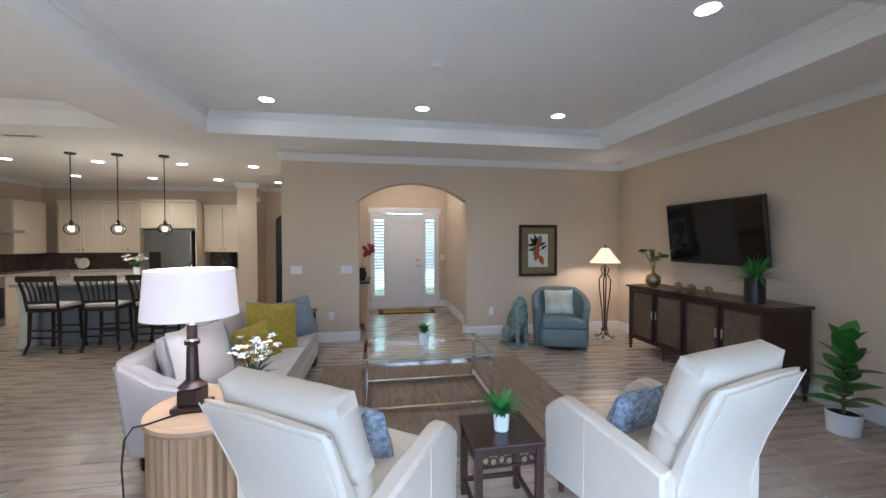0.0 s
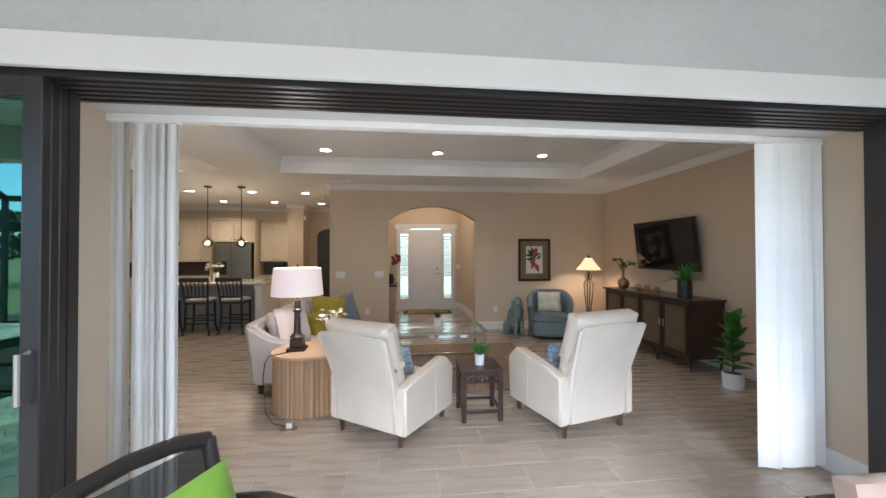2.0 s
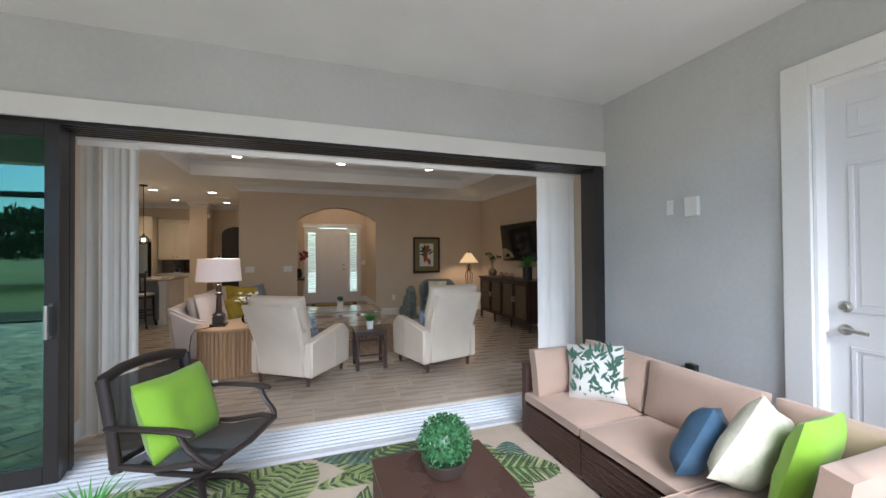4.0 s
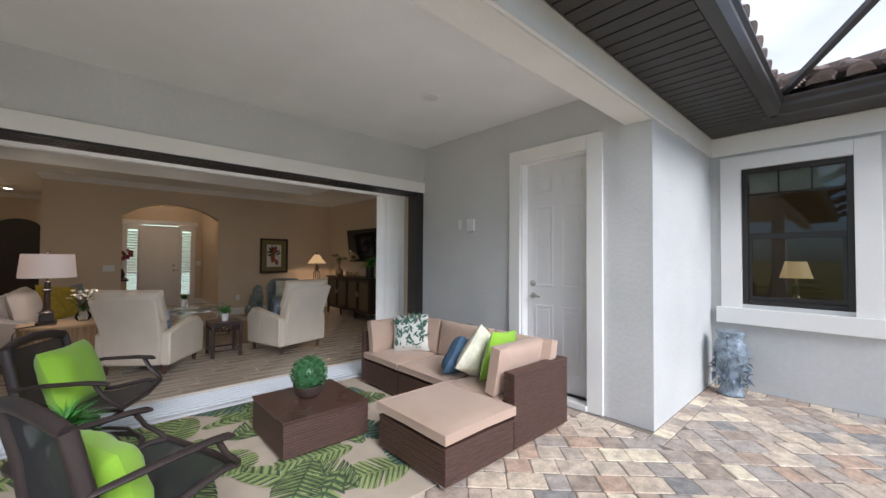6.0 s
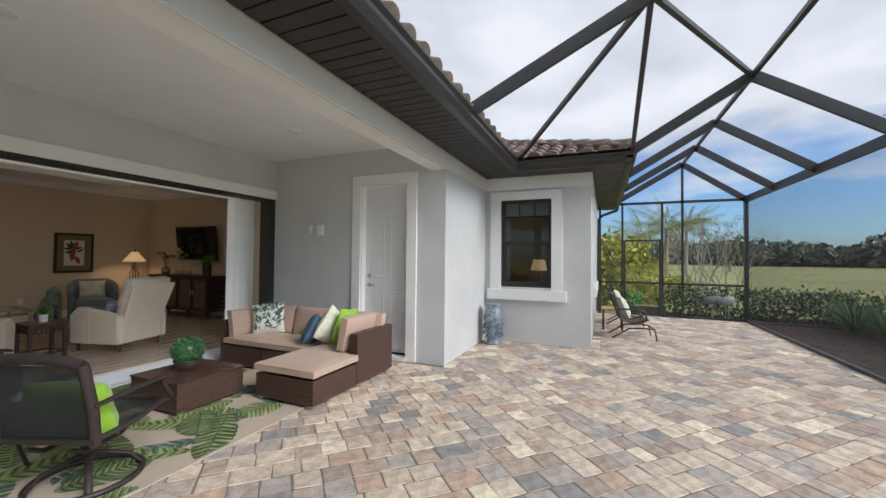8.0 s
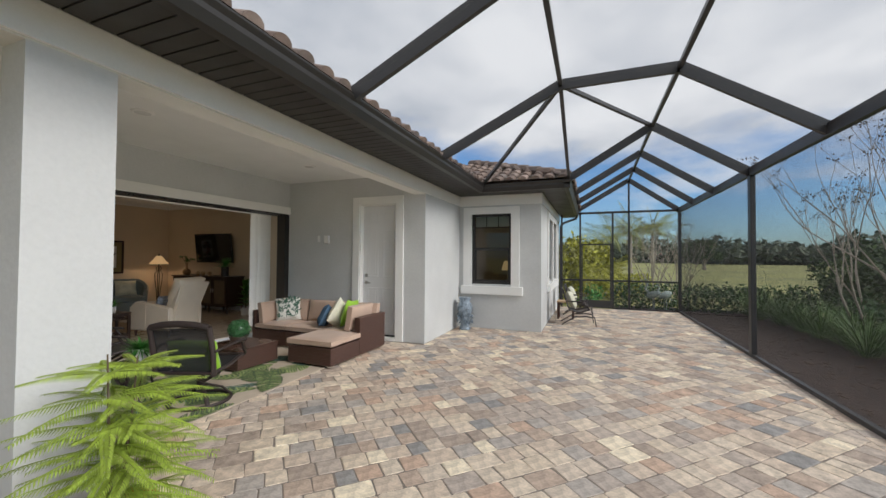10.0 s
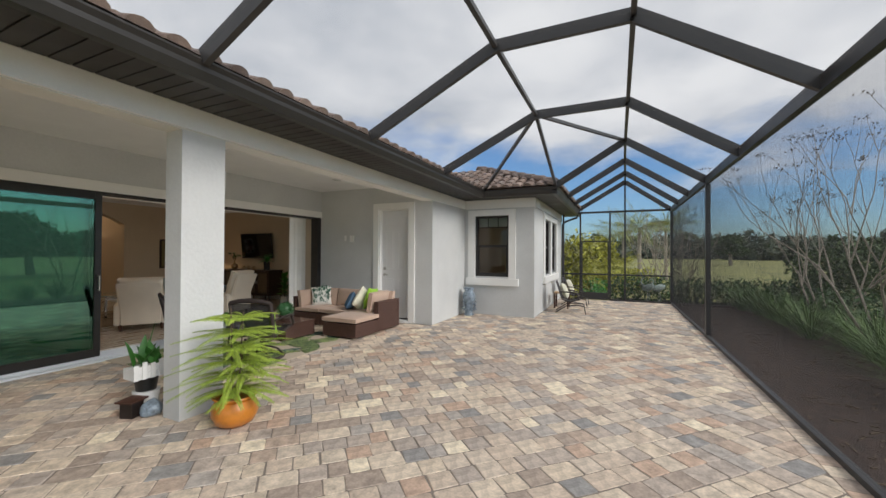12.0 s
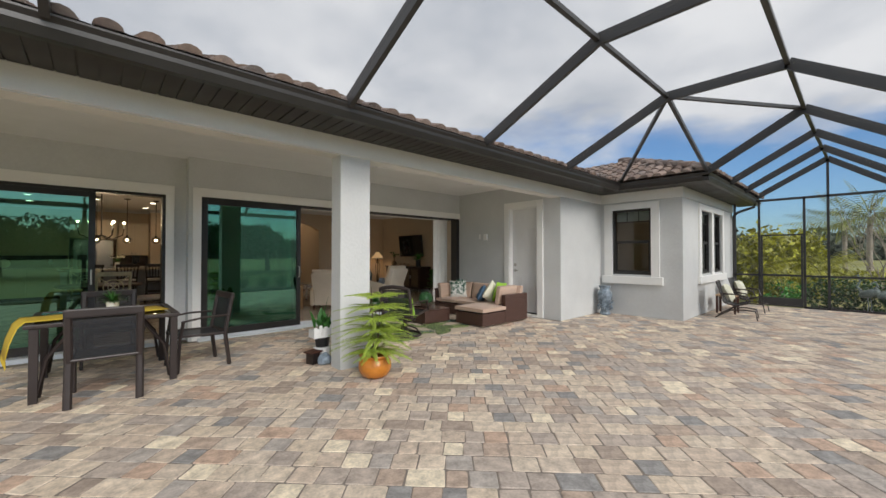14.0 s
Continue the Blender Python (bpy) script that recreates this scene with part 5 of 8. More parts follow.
# sofa
def sofa():
    o = thing("sofa", "pale grey upholstered sofa with loose cushions", "sofa", pose(-0.97, 4.08, F, 0, 0, -90))
    # local: x along its length, front towards +y
    part("base", box(bm_new(), -1.06, 1.06, -0.42, 0.42, 0.12, 0.32, 0.03, 3), "sofa", o, smooth=40)
    for x in (-1.0, 1.0):
        for y in (-0.38, 0.38):
            part("leg", rod(bm_new(), (x, y, 0), (x, y, 0.13), 0.028, 0.042, 4), "espresso", o)
    for k in range(3):
        part("seat_cushion", pillow(bm_new(), 0.62, 0.62, 0.18, pose(-0.62 + 0.62 * k, 0.1, 0.4, 90), boxy=0.75, seed=20 + k), "sofa", o, smooth=60)
        part("back_cushion", pillow(bm_new(), 0.62, 0.5, 0.24, pose(-0.62 + 0.62 * k, -0.25, 0.68, 14), boxy=0.4, seed=30 + k), "sofa", o, smooth=60)
    prof = [(-0.44, 0.12), (0.42, 0.12), (0.44, 0.5), (0.36, 0.56), (0.0, 0.58), (-0.25, 0.64), (-0.46, 0.78), (-0.52, 0.8)]
    for s in (-1, 1):
        bm = bm_new()
        x0, x1 = sorted((s * 0.94, s * 1.1))
        a = [bm.verts.new((x0, y, z)) for y, z in prof]; b = [bm.verts.new((x1, y, z)) for y, z in prof]
        for k in range(len(prof)):
            bm.faces.new((a[k], a[(k + 1) % len(prof)], b[(k + 1) % len(prof)], b[k]))
        bm.faces.new(a[::-1]); bm.faces.new(b)
        bmesh.ops.recalc_face_normals(bm, faces=bm.faces)
        bmesh.ops.bevel(bm, geom=list(bm.edges), offset=0.03, segments=3, affect="EDGES")
        part("armrest", bm, "sofa", o, smooth=50)
    bm = box(bm_new(), -1.0, 1.0, -0.5, -0.36, 0.14, 0.8, 0.04, 3)
    for v in bm.verts:
        v.co.y -= max(0, v.co.z - 0.3) * 0.12
    part("backrest", bm, "sofa", o, smooth=50)
    return o


for piece in sofa().children_recursive:
    piece.data.transform(Matrix.Diagonal((1, 1, 0.92, 1)))
for n_, lab, mat_, m_ , sz in (("throw_pillow", "large mustard patterned throw pillow on the sofa", "mustard", pose(-0.86, 4.3, 0.72, -24, 8, 32), 0.5), ("throw_pillow", "mustard throw pillow on the sofa", "mustard", pose(-0.93, 4.0, 0.64, -30, -12, 40), 0.36), ("throw_pillow", "blue grey throw pillow on the sofa", "bluegrey", pose(-0.76, 4.78, 0.7, -26, -10, 25), 0.46), ("throw_pillow", "blue grey throw pillow on the sofa", "bluegrey", pose(-1.12, 3.6, 0.72, 20, 0, -95), 0.42), ("throw_pillow", "pale grey throw pillow on the sofa", "sofa", pose(-1.08, 3.3, 0.72, 15, 0, -115), 0.48)):
    tagged(part(n_, pillow(bm_new(), sz, sz, 0.17, seed=len(lab)), mat_, smooth=60, m=m_), lab, "pillow")
o = thing("end_table", "small dark wooden end table", "side table", pose(-0.95, 5.62, F))
part("tabletop", box(bm_new(), -0.28, 0.28, -0.28, 0.28, 0.53, 0.56, 0.006), "espresso", o)
for sx in (-0.24, 0.24):
    for sy in (-0.24, 0.24):
        part("leg", box(bm_new(), sx - 0.025, sx + 0.025, sy - 0.025, sy + 0.025, 0, 0.53, 0.004), "espresso", o)
part("shelf", box(bm_new(), -0.215, 0.215, -0.215, 0.215, 0.18, 0.2), "espresso", o)
pot_plant("succulent", "green succulent in a low pot on the end table", pose(-0.95, 5.55, F + 0.56), [(0.05, 0), (0.07, 0.05), (0.06, 0.05)], "espresso", 30, "leaf", 9, (0.1, 0.17), 0.04, (15, 75), droop=0.1)

# glass coffee table on a woven rug
tagged(part("area_rug", box(bm_new(), -0.45, 1.95, 2.85, 5.0, F + 0.001, F + 0.014, 0.004), "shag"), "taupe woven rug with brushed lines on the tiles", "rug")
o = thing("coffee_table", "glass coffee table with a polished metal frame", "coffee table", pose(0.63, 3.93, F + 0.014))
for sx in (-0.57, 0.57):
    for sy in (-0.34, 0.34):
        part("leg", box(bm_new(), sx - 0.018, sx + 0.018, sy - 0.018, sy + 0.018, 0, 0.43, 0.003), "chrome", o)
for z, nm in ((0.03, "stretcher"), (0.43, "top_rail")):
    for s in (-1, 1):
        part(nm, box(bm_new(), -0.552, 0.552, s * 0.34 - 0.018, s * 0.34 + 0.018, z - 0.018, z + 0.018), "chrome", o)
        part(nm, box(bm_new(), s * 0.57 - 0.018, s * 0.57 + 0.018, -0.358, 0.358, z + 0.0181, z + 0.05), "chrome", o)
bm = bm_new()
bm.faces.new([bm.verts.new(p) for p in ((-0.594, -0.364, 0.493), (0.594, -0.364, 0.493), (0.594, 0.364, 0.493), (-0.594, 0.364, 0.493))])
top = part("tabletop", bm, "glass", o, "clear glass top")
if top.data.polygons[0].normal.z < 0:
    top.data.flip_normals()
bm = bm_new()
for a, b, c, d in ((-0.6, 0.6, -0.37, -0.364), (-0.6, 0.6, 0.364, 0.37), (-0.6, -0.594, -0.364, 0.364), (0.594, 0.6, -0.364, 0.364)):
    box(bm, a, b, c, d, 0.481, 0.4935)
part("glass_edge", bm, "glassedge", top, "polished green glass edge")
pot_plant("potted_plant", "small round leafed plant in a white pot on the glass table", pose(0.62, 3.95, F + 0.508), [(0.045, 0), (0.052, 0.11), (0.046, 0.11)], "ceramic", 50, "leaf", 12, (0.05, 0.09), 0.04, (20, 88), droop=0.3, stemmed=0.03)

# media console, television and ornaments
o = thing("media_console", "long dark wood console with woven door panels", "console", pose(3.67, 3.16, F))
D, L, H = 0.5, 1.98, 0.9
part("body", box(bm_new(), 0.02, D, 0.02, L - 0.02, 0.16, H - 0.03), "dark", o)
part("top", box(bm_new(), -0.012, D + 0.005, -0.012, L + 0.012, H - 0.03, H, 0.006), "dark", o)
for y in (0.03, L / 3, 2 * L / 3, L - 0.03):
    for x in (0.045, D - 0.045):
        part("leg", rod(bm_new(), (x, y, 0), (x, y, 0.16), 0.018, 0.035, 4), "dark", o)
for k in range(4):
    y0 = 0.05 + k * (L - 0.1) / 4
    y1 = y0 + (L - 0.1) / 4 - 0.03
    bm = bm_new()
    for a, b, c, d in ((y0, y0 + 0.035, 0.2, H - 0.06), (y1 - 0.035, y1, 0.2, H - 0.06), (y0 + 0.035, y1 - 0.035, 0.2, 0.235), (y0 + 0.035, y1 - 0.035, H - 0.095, H - 0.06)):
        box(bm, 0.0, 0.02, a, b, c, d, 0.003, 1)
    dr = part("door", bm, "dark", o)
    w_, h_ = y1 - y0 - 0.07, H - 0.095 - 0.235
    cnt = 7
    for i in range(-cnt, cnt + 1):
        for s in (1, -1):
            pts = []
            for t in (0.0, 1.0):
                pts.append((y0 + 0.035 + w_ * (0.5 + i / cnt * 0.75) + s * (t - 0.5) * h_ * 0.9, 0.235 + h_ * t))
            (ya, za), (yb, zb) = pts
            lo_, hi_ = y0 + 0.036, y1 - 0.036
            def cl(q0, q1):
                (a0, b0), (a1, b1) = q0, q1
                if a0 < lo_: b0 += (b1 - b0) * (lo_ - a0) / (a1 - a0); a0 = lo_
                if a0 > hi_: b0 += (b1 - b0) * (hi_ - a0) / (a1 - a0); a0 = hi_
                return a0, b0
            if max(ya, yb) < lo_ or min(ya, yb) > hi_:
                continue
            p0, p1 = cl((ya, za), (yb, zb)), cl((yb, zb), (ya, za))
            part("lattice_strip", beam(bm_new(), (0.009 + 0.002 * s, p0[0], p0[1]), (0.009 + 0.002 * s, p1[0], p1[1]), 0.003, 0.022), "cane", dr)
    part("handle", box(bm_new(), -0.012, 0.0, (y1 - 0.03 if k % 2 == 0 else y0 + 0.01), (y1 - 0.01 if k % 2 == 0 else y0 + 0.03), 0.5, 0.6, 0.003, 1), "brushed", dr, "slim nickel pull")
CT = F + H
o = thing("television", "large black flat television on a wall bracket", "television", pose(4.1, 4.19, 1.67, 0, -6, 0))
part("screen", box(bm_new(), -0.028, -0.022, -0.64, 0.64, -0.35, 0.36), "tv", o)
part("housing", box(box(bm_new(), -0.022, 0.02, -0.66, 0.66, -0.38, 0.38, 0.006), -0.021, 0.06, -0.3, 0.3, -0.25, 0.15, 0.01), "black", o)
part("bracket", box(bm_new(), 0.06, 0.13, -0.1, 0.1, -0.1, 0.1), "black", o)
o = thing("bud_vase", "round hammered bronze vase with green sprigs", "vase", pose(3.85, 4.85, CT))
part("vase", lathe(bm_new(), [(0.04, 0), (0.075, 0.015), (0.1, 0.08), (0.085, 0.14), (0.035, 0.17), (0.022, 0.2), (0.022, 0.26), (0.03, 0.27)], 24), "brass", o, smooth=50)
rng = random.Random(5)
bm, bl = bm_new(), bm_new()
for k in range(9):
    a = rng.uniform(0, 6.28); r = rng.uniform(0.03, 0.16)
    tip = Vector((r * math.cos(a), r * math.sin(a), 0.26 + rng.uniform(0.1, 0.26)))
    sweep(bm, [(0, 0, 0.2), (r * 0.3 * math.cos(a), r * 0.3 * math.sin(a), 0.34), tip], 0.003, 4)
    for j in range(7):
        leaf_mesh(bl, 0.055, 0.05, Matrix.Translation(tip) @ pose(0, 0, rng.uniform(-0.03, 0.02), rng.uniform(-30, 30), rng.uniform(-50, 30), 51 * j), droop=0.1, n=4)
part("stems", bm, "stem", o); part("leaves", bl, "leaf", o, smooth=0)
for k, y in enumerate((4.36, 4.16, 3.93)):
    o = thing("knot_ornament", "small bronze knot ornament on the console", "ornament", pose(3.8, y, CT), group="knot ornaments")
    part("base", box(bm_new(), -0.03, 0.03, -0.03, 0.03, 0, 0.02, 0.004), "brass", o)
    for q in range(3):
        part("ring", sweep(bm_new(), [(0.04 * math.cos(t), 0, 0.062 + 0.04 * math.sin(t)) for t in [math.pi * 2 * j / 16 for j in range(17)]], 0.008, 6), "brass", o, smooth=60, m=pose(0, 0, 0, 0, 0, 60 * q))
pot_plant("grass_plant", "spiky grass plant in a tall black square pot", pose(3.82, 3.42, CT), [(0.085, 0), (0.085, 0.24), (0.075, 0.24)], "black", 150, "fern", 21, (0.16, 0.3), 0.012, (10, 88), droop=0.5)

# corner: swivel chair, statue, floor lamp, picture
def swivel_club(m):
    o = thing("swivel_chair", "slate blue leather barrel swivel chair", "armchair", m)
    part("plinth", lathe(bm_new(), [(0.26, 0), (0.26, 0.05)], 28), "espresso", o)
    part("seat_base", box(bm_new(), -0.3, 0.3, -0.26, 0.32, 0.05, 0.3, 0.03, 3), "slate", o, smooth=50)
    part("seat", pillow(bm_new(), 0.56, 0.56, 0.16, pose(0, 0.04, 0.36, 90), boxy=0.75, seed=40), "slate", o, smooth=60)
    bm = bm_new()
    rings = []
    for k in range(17):
        th = math.radians(-25 + 230 * k / 16)
        u = abs(k - 8) / 8
        top = 0.82 - 0.26 * max(0, (u - 0.35) / 0.65) ** 1.3
        c, s = math.cos(th), -math.sin(th)
        rings.append([bm.verts.new((r * c * 0.98, r * s * 0.9 + 0.02, z)) for r, z in ((0.39, 0.04), (0.4, 0.4), (0.42, top - 0.03), (0.385, top), (0.33, top - 0.03), (0.3, 0.4), (0.3, 0.06))])
    for a, b in zip(rings, rings[1:]):
        for j in range(7):
            bm.faces.new((a[j], a[(j + 1) % 7], b[(j + 1) % 7], b[j]))
    bm.faces.new(rings[0]); bm.faces.new(rings[-1][::-1])
    part("backrest", bm, "slate", o, smooth=50)


swivel_club(pose(2.8, 5.42, F, 0, 0, 163))
tagged(part("throw_pillow", pillow(bm_new(), 0.42, 0.38, 0.15, seed=44), "ivory", smooth=60, m=pose(2.84, 5.55, 0.66, -20, 0, -17)), "cream throw pillow on the blue chair", "pillow")
bm = bm_new()
def blob(c, r, m=None):
    bmesh.ops.create_uvsphere(bm, u_segments=14, v_segments=10, radius=1, matrix=Matrix.Translation(c) @ (m or Matrix()) @ Matrix.Diagonal((*r, 1)))
blob((0, 0.05, 0.3), (0.13, 0.16, 0.26), pose(0, 0, 0, 14)); blob((0, -0.05, 0.42), (0.12, 0.12, 0.18)); blob((0, -0.06, 0.6), (0.085, 0.1, 0.1)); blob((0, -0.15, 0.57), (0.045, 0.075, 0.045))
for s in (-1, 1):
    blob((s * 0.085, -0.04, 0.57), (0.025, 0.045, 0.09)); blob((s * 0.1, 0.12, 0.13), (0.07, 0.13, 0.13))
    rod(bm, (s * 0.07, -0.1, 0.0), (s * 0.06, -0.08, 0.4), 0.034, 0.045, 8); blob((s * 0.07, -0.13, 0.025), (0.04, 0.065, 0.028))
box(bm, -0.17, 0.17, -0.2, 0.24, 0, 0.02, 0.006)
tagged(part("statue", bm, "verdigris", smooth=40), "weathered green seated statue on the floor", "statue").matrix_basis = pose(2.22, 5.6, F, 0, 0, 15)
o = thing("floor_lamp", "wrought iron floor lamp with cream shade, lit", "floor lamp", pose(3.63, 5.61, F))
for k in range(4):
    m = pose(0, 0, 0, 0, 0, 45 + 90 * k)
    part("rod", sweep(bm_new(), [(0.02, 0, 1.14), (0.06, 0, 1.08), (0.035, 0, 1.0), (0.085, 0, 0.92), (0.075, 0, 0.75), (0.035, 0, 0.4), (0.025, 0, 0.15), (0.06, 0, 0.06), (0.12, 0, 0.025), (0.14, 0, 0.05), (0.12, 0, 0.07)], 0.009, 6), "iron", o, smooth=60, m=m)
part("ring", lathe(bm_new(), [(0.05, 0.14), (0.06, 0.15), (0.05, 0.16)], 16), "iron", o)
part("stem", rod(bm_new(), (0, 0, 1.0), (0, 0, 1.4), 0.01), "iron", o)
bm = lathe(bm_new(), [(0.225, 1.18), (0.15, 1.27), (0.06, 1.4)], 28)
bmesh.ops.delete(bm, geom=[f for f in bm.faces if len(f.verts) > 4], context="FACES")
part("shade", bm, "shade2", o, "cream glass cone shade", 40)
part("finial", lathe(bm_new(), [(0.01, 1.4), (0.022, 1.42), (0.008, 1.45), (0.001, 1.47)], 10), "iron", o)
part("foot_plate", box(bm_new(), -0.09, 0.09, -0.09, 0.09, 0, 0.02, 0.004), "ceramic", o)
o = thing("framed_picture", "botanical print in a dark wood frame with olive mount", "picture", pose(2.775, 6.168, 1.42))
W2, H2 = 0.33, 0.42
part("frame", box(box(box(box(bm_new(), -W2, W2, -0.035, 0, H2 - 0.045, H2, 0.008), -W2, W2, -0.035, 0, -H2, -H2 + 0.045, 0.008), -W2, -W2 + 0.045, -0.034, 0, -H2 + 0.045, H2 - 0.045, 0.006), W2 - 0.045, W2, -0.034, 0, -H2 + 0.045, H2 - 0.045, 0.006), "dark", o)
part("mount", box(bm_new(), -W2 + 0.045, W2 - 0.045, -0.015, -0.01, -H2 + 0.045, H2 - 0.045), "mat_gold", o)
part("print", box(bm_new(), -0.17, 0.17, -0.018, -0.0155, -0.27, 0.27), "paper", o)
rng = random.Random(3)
bm = bm_new()
for k in range(13):
    leaf_mesh(bm, 0.14, 0.05, pose(rng.uniform(-0.07, 0.06), -0.021, rng.uniform(0.0, 0.13), 90, 0, 0) @ pose(0, 0, 0, 0, 0, rng.uniform(10, 200)), fold=0, droop=0, n=4)
part("printed_leaves", bm, "artdark", o)
bm = bm_new()
for x, z, a in ((0.0, -0.02, 250), (0.02, 0.05, 230), (0.03, -0.08, 290), (-0.02, 0.08, 60)):
    leaf_mesh(bm, 0.17, 0.09, pose(x, -0.0235, z, 90, 0, 0) @ pose(0, 0, 0, 0, 0, a), fold=0, droop=0, n=5)
part("printed_shape", bm, "artred", o)
# fiddle leaf fig
rng = random.Random(11)
o = thing("fig_plant", "fiddle leaf fig with broad leaves in a white pot", "plant", pose(3.78, 2.66, F))
part("pot", lathe(bm_new(), [(0.095, 0), (0.1, 0.004), (0.11, 0.17), (0.1, 0.17), (0.098, 0.15)], 28), "ceramic", o, smooth=45)
part("soil", lathe(bm_new(), [(0.098, 0.15), (0.001, 0.155)], 20), "soil", o)
st = part("stem", sweep(bm_new(), [(0, 0, 0.14), (0.01, 0.01, 0.35), (-0.01, 0.0, 0.6), (0.01, 0, 0.72)], [0.012, 0.01, 0.008, 0.005], 6), "stem", o)
for k in range(22):
    z = 0.2 + 0.52 * (k / 21)
    az = 137.5 * k
    bm = bm_new()
    leaf_mesh(bm, 0.24 - 0.04 * (k / 21), 0.17 - 0.03 * (k / 21), pose(0, 0, 0, 0, -(12 + 60 * (k / 21) + rng.uniform(-10, 10)), 0), fold=0.22, droop=0.22, n=7)
    part("leaf", bm, "fig", o, smooth=0).matrix_basis = pose(0, 0, z, 0, 0, az)


# ---- covered porch: lounge set ----
o = thing("outdoor_rug", "sand coloured outdoor rug printed with tropical leaves", "rug")
part("rug_base", box(bm_new(), -1.35, 1.75, -1.8, 0.38, 0.003, 0.012, 0.003), "rugbase", o)
rng = random.Random(77)
def frond_print(x, y, ang, L, w, mat_, z):
    """A printed leaf: a row of slanted lobes either side of a rib, flat on the pile."""
    ca, sa = math.cos(ang), math.sin(ang)
    n = 13
    def P(u, v, dz=0.0):
        return (min(1.73, max(-1.33, x + ca * u - sa * v)), min(0.36, max(-1.78, y + sa * u + ca * v)), z + dz)
    def half(t):
        return w * math.sin(math.pi * min(0.99, t * 0.93 + 0.06)) ** 0.75
    blade, streak = bm_new(), bm_new()
    for k in range(n):
        t0, t1 = k / n, (k + 1) / n
        for s in (1, -1):
            a, b = half(t0), half(t1)
            cut = 0.82 if (k * 7 + int(L * 100)) % 5 else 0.45
            q = [P(L * t0, 0), P(L * t1, 0), P(L * t1 + b * 0.42, s * b), P(L * (t0 + (1 - cut) * 0.5 / n) + a * 0.42, s * a * (0.94 if cut > 0.5 else 0.8))]
            blade.faces.new([blade.verts.new(p) for p in (q if s > 0 else q[::-1])])
            m0, m1 = t0 + 0.18 / n, t0 + 0.62 / n
            q = [P(L * m0, s * 0.006, 5e-5), P(L * m1, s * 0.006, 5e-5), P(L * m1 + a * 0.42, s * a * 0.9, 5e-5), P(L * m0 + a * 0.46, s * a * 0.86, 5e-5)]
            streak.faces.new([streak.verts.new(p) for p in (q if s > 0 else q[::-1])])
    leaf = part("printed_leaf", blade, mat_, o)
    part("leaf_streak", streak, {"rug1": "rug2", "rug2": "rug1", "rug3": "rug2"}[mat_], leaf)
zz = 0.0125
for k in range(46):
    frond_print(rng.uniform(-1.25, 1.6), rng.uniform(-1.7, 0.3), rng.uniform(0, 6.28), rng.uniform(0.45, 0.85), rng.uniform(0.12, 0.2), ("rug2", "rug1", "rug1", "rug3", "rug2")[k % 5], zz)
    zz += 0.00013


def wicker_base(bm, x0, x1, y0, y1, z0, z1):
    """Woven body: shallow overlapping bands round a box."""
    n = max(2, int((z1 - z0) / 0.02))
    h = (z1 - z0) / n
    rings = []
    for k in range(n):
        for f, d in ((0.0, 0.005), (0.2, 0.0005), (0.8, 0.0005), (1.0, 0.005)):
            if f == 0.0 and k:
                continue
            d += 0.0015 * (k % 2)
            rings.append([bm.verts.new(q) for q in ((x0 + d, y0 + d, z0 + h * (k + f)), (x1 - d, y0 + d, z0 + h * (k + f)), (x1 - d, y1 - d, z0 + h * (k + f)), (x0 + d, y1 - d, z0 + h * (k + f)))])
    for a, b in zip(rings, rings[1:]):
        for j in range(4):
            bm.faces.new((a[j], a[(j + 1) % 4], b[(j + 1) % 4], b[j]))
    bm.faces.new(rings[0][::-1]); bm.faces.new(rings[-1])
    return bm


def metal_feet(o, x0, x1, y0, y1):
    for x in (x0 + 0.05, x1 - 0.05):
        for y in (y0 + 0.05, y1 - 0.05):
            part("foot", box(bm_new(), x - 0.03, x + 0.03, y - 0.03, y + 0.03, 0.0, 0.025, 0.003, 1), "chrome", o, "small metal foot")


def box_cushion(o, x0, x1, y0, y1, z0, z1, seed, name="seat_cushion"):
    c = part(name, pillow(bm_new(), x1 - x0, y1 - y0, z1 - z0, pose((x0 + x1) / 2, (y0 + y1) / 2, (z0 + z1) / 2, 90), n=16, boxy=0.62, seed=seed), "cush", o, "peach box cushion with piping", 60)
    r = 0.985
    X0, X1, Y0_, Y1_ = [(x0 + x1) / 2 + s * (x1 - x0) / 2 * r for s in (-1, 1)] + [(y0 + y1) / 2 + s * (y1 - y0) / 2 * r for s in (-1, 1)]
    zt = (z0 + z1) / 2 + (z1 - z0) / 2 * 0.5
    part("piping", sweep(bm_new(), [(X0, Y0_, zt), (X1, Y0_, zt), (X1, Y1_, zt), (X0, Y1_, zt), (X0, Y0_, zt)], 0.005, 5), "cush", c)


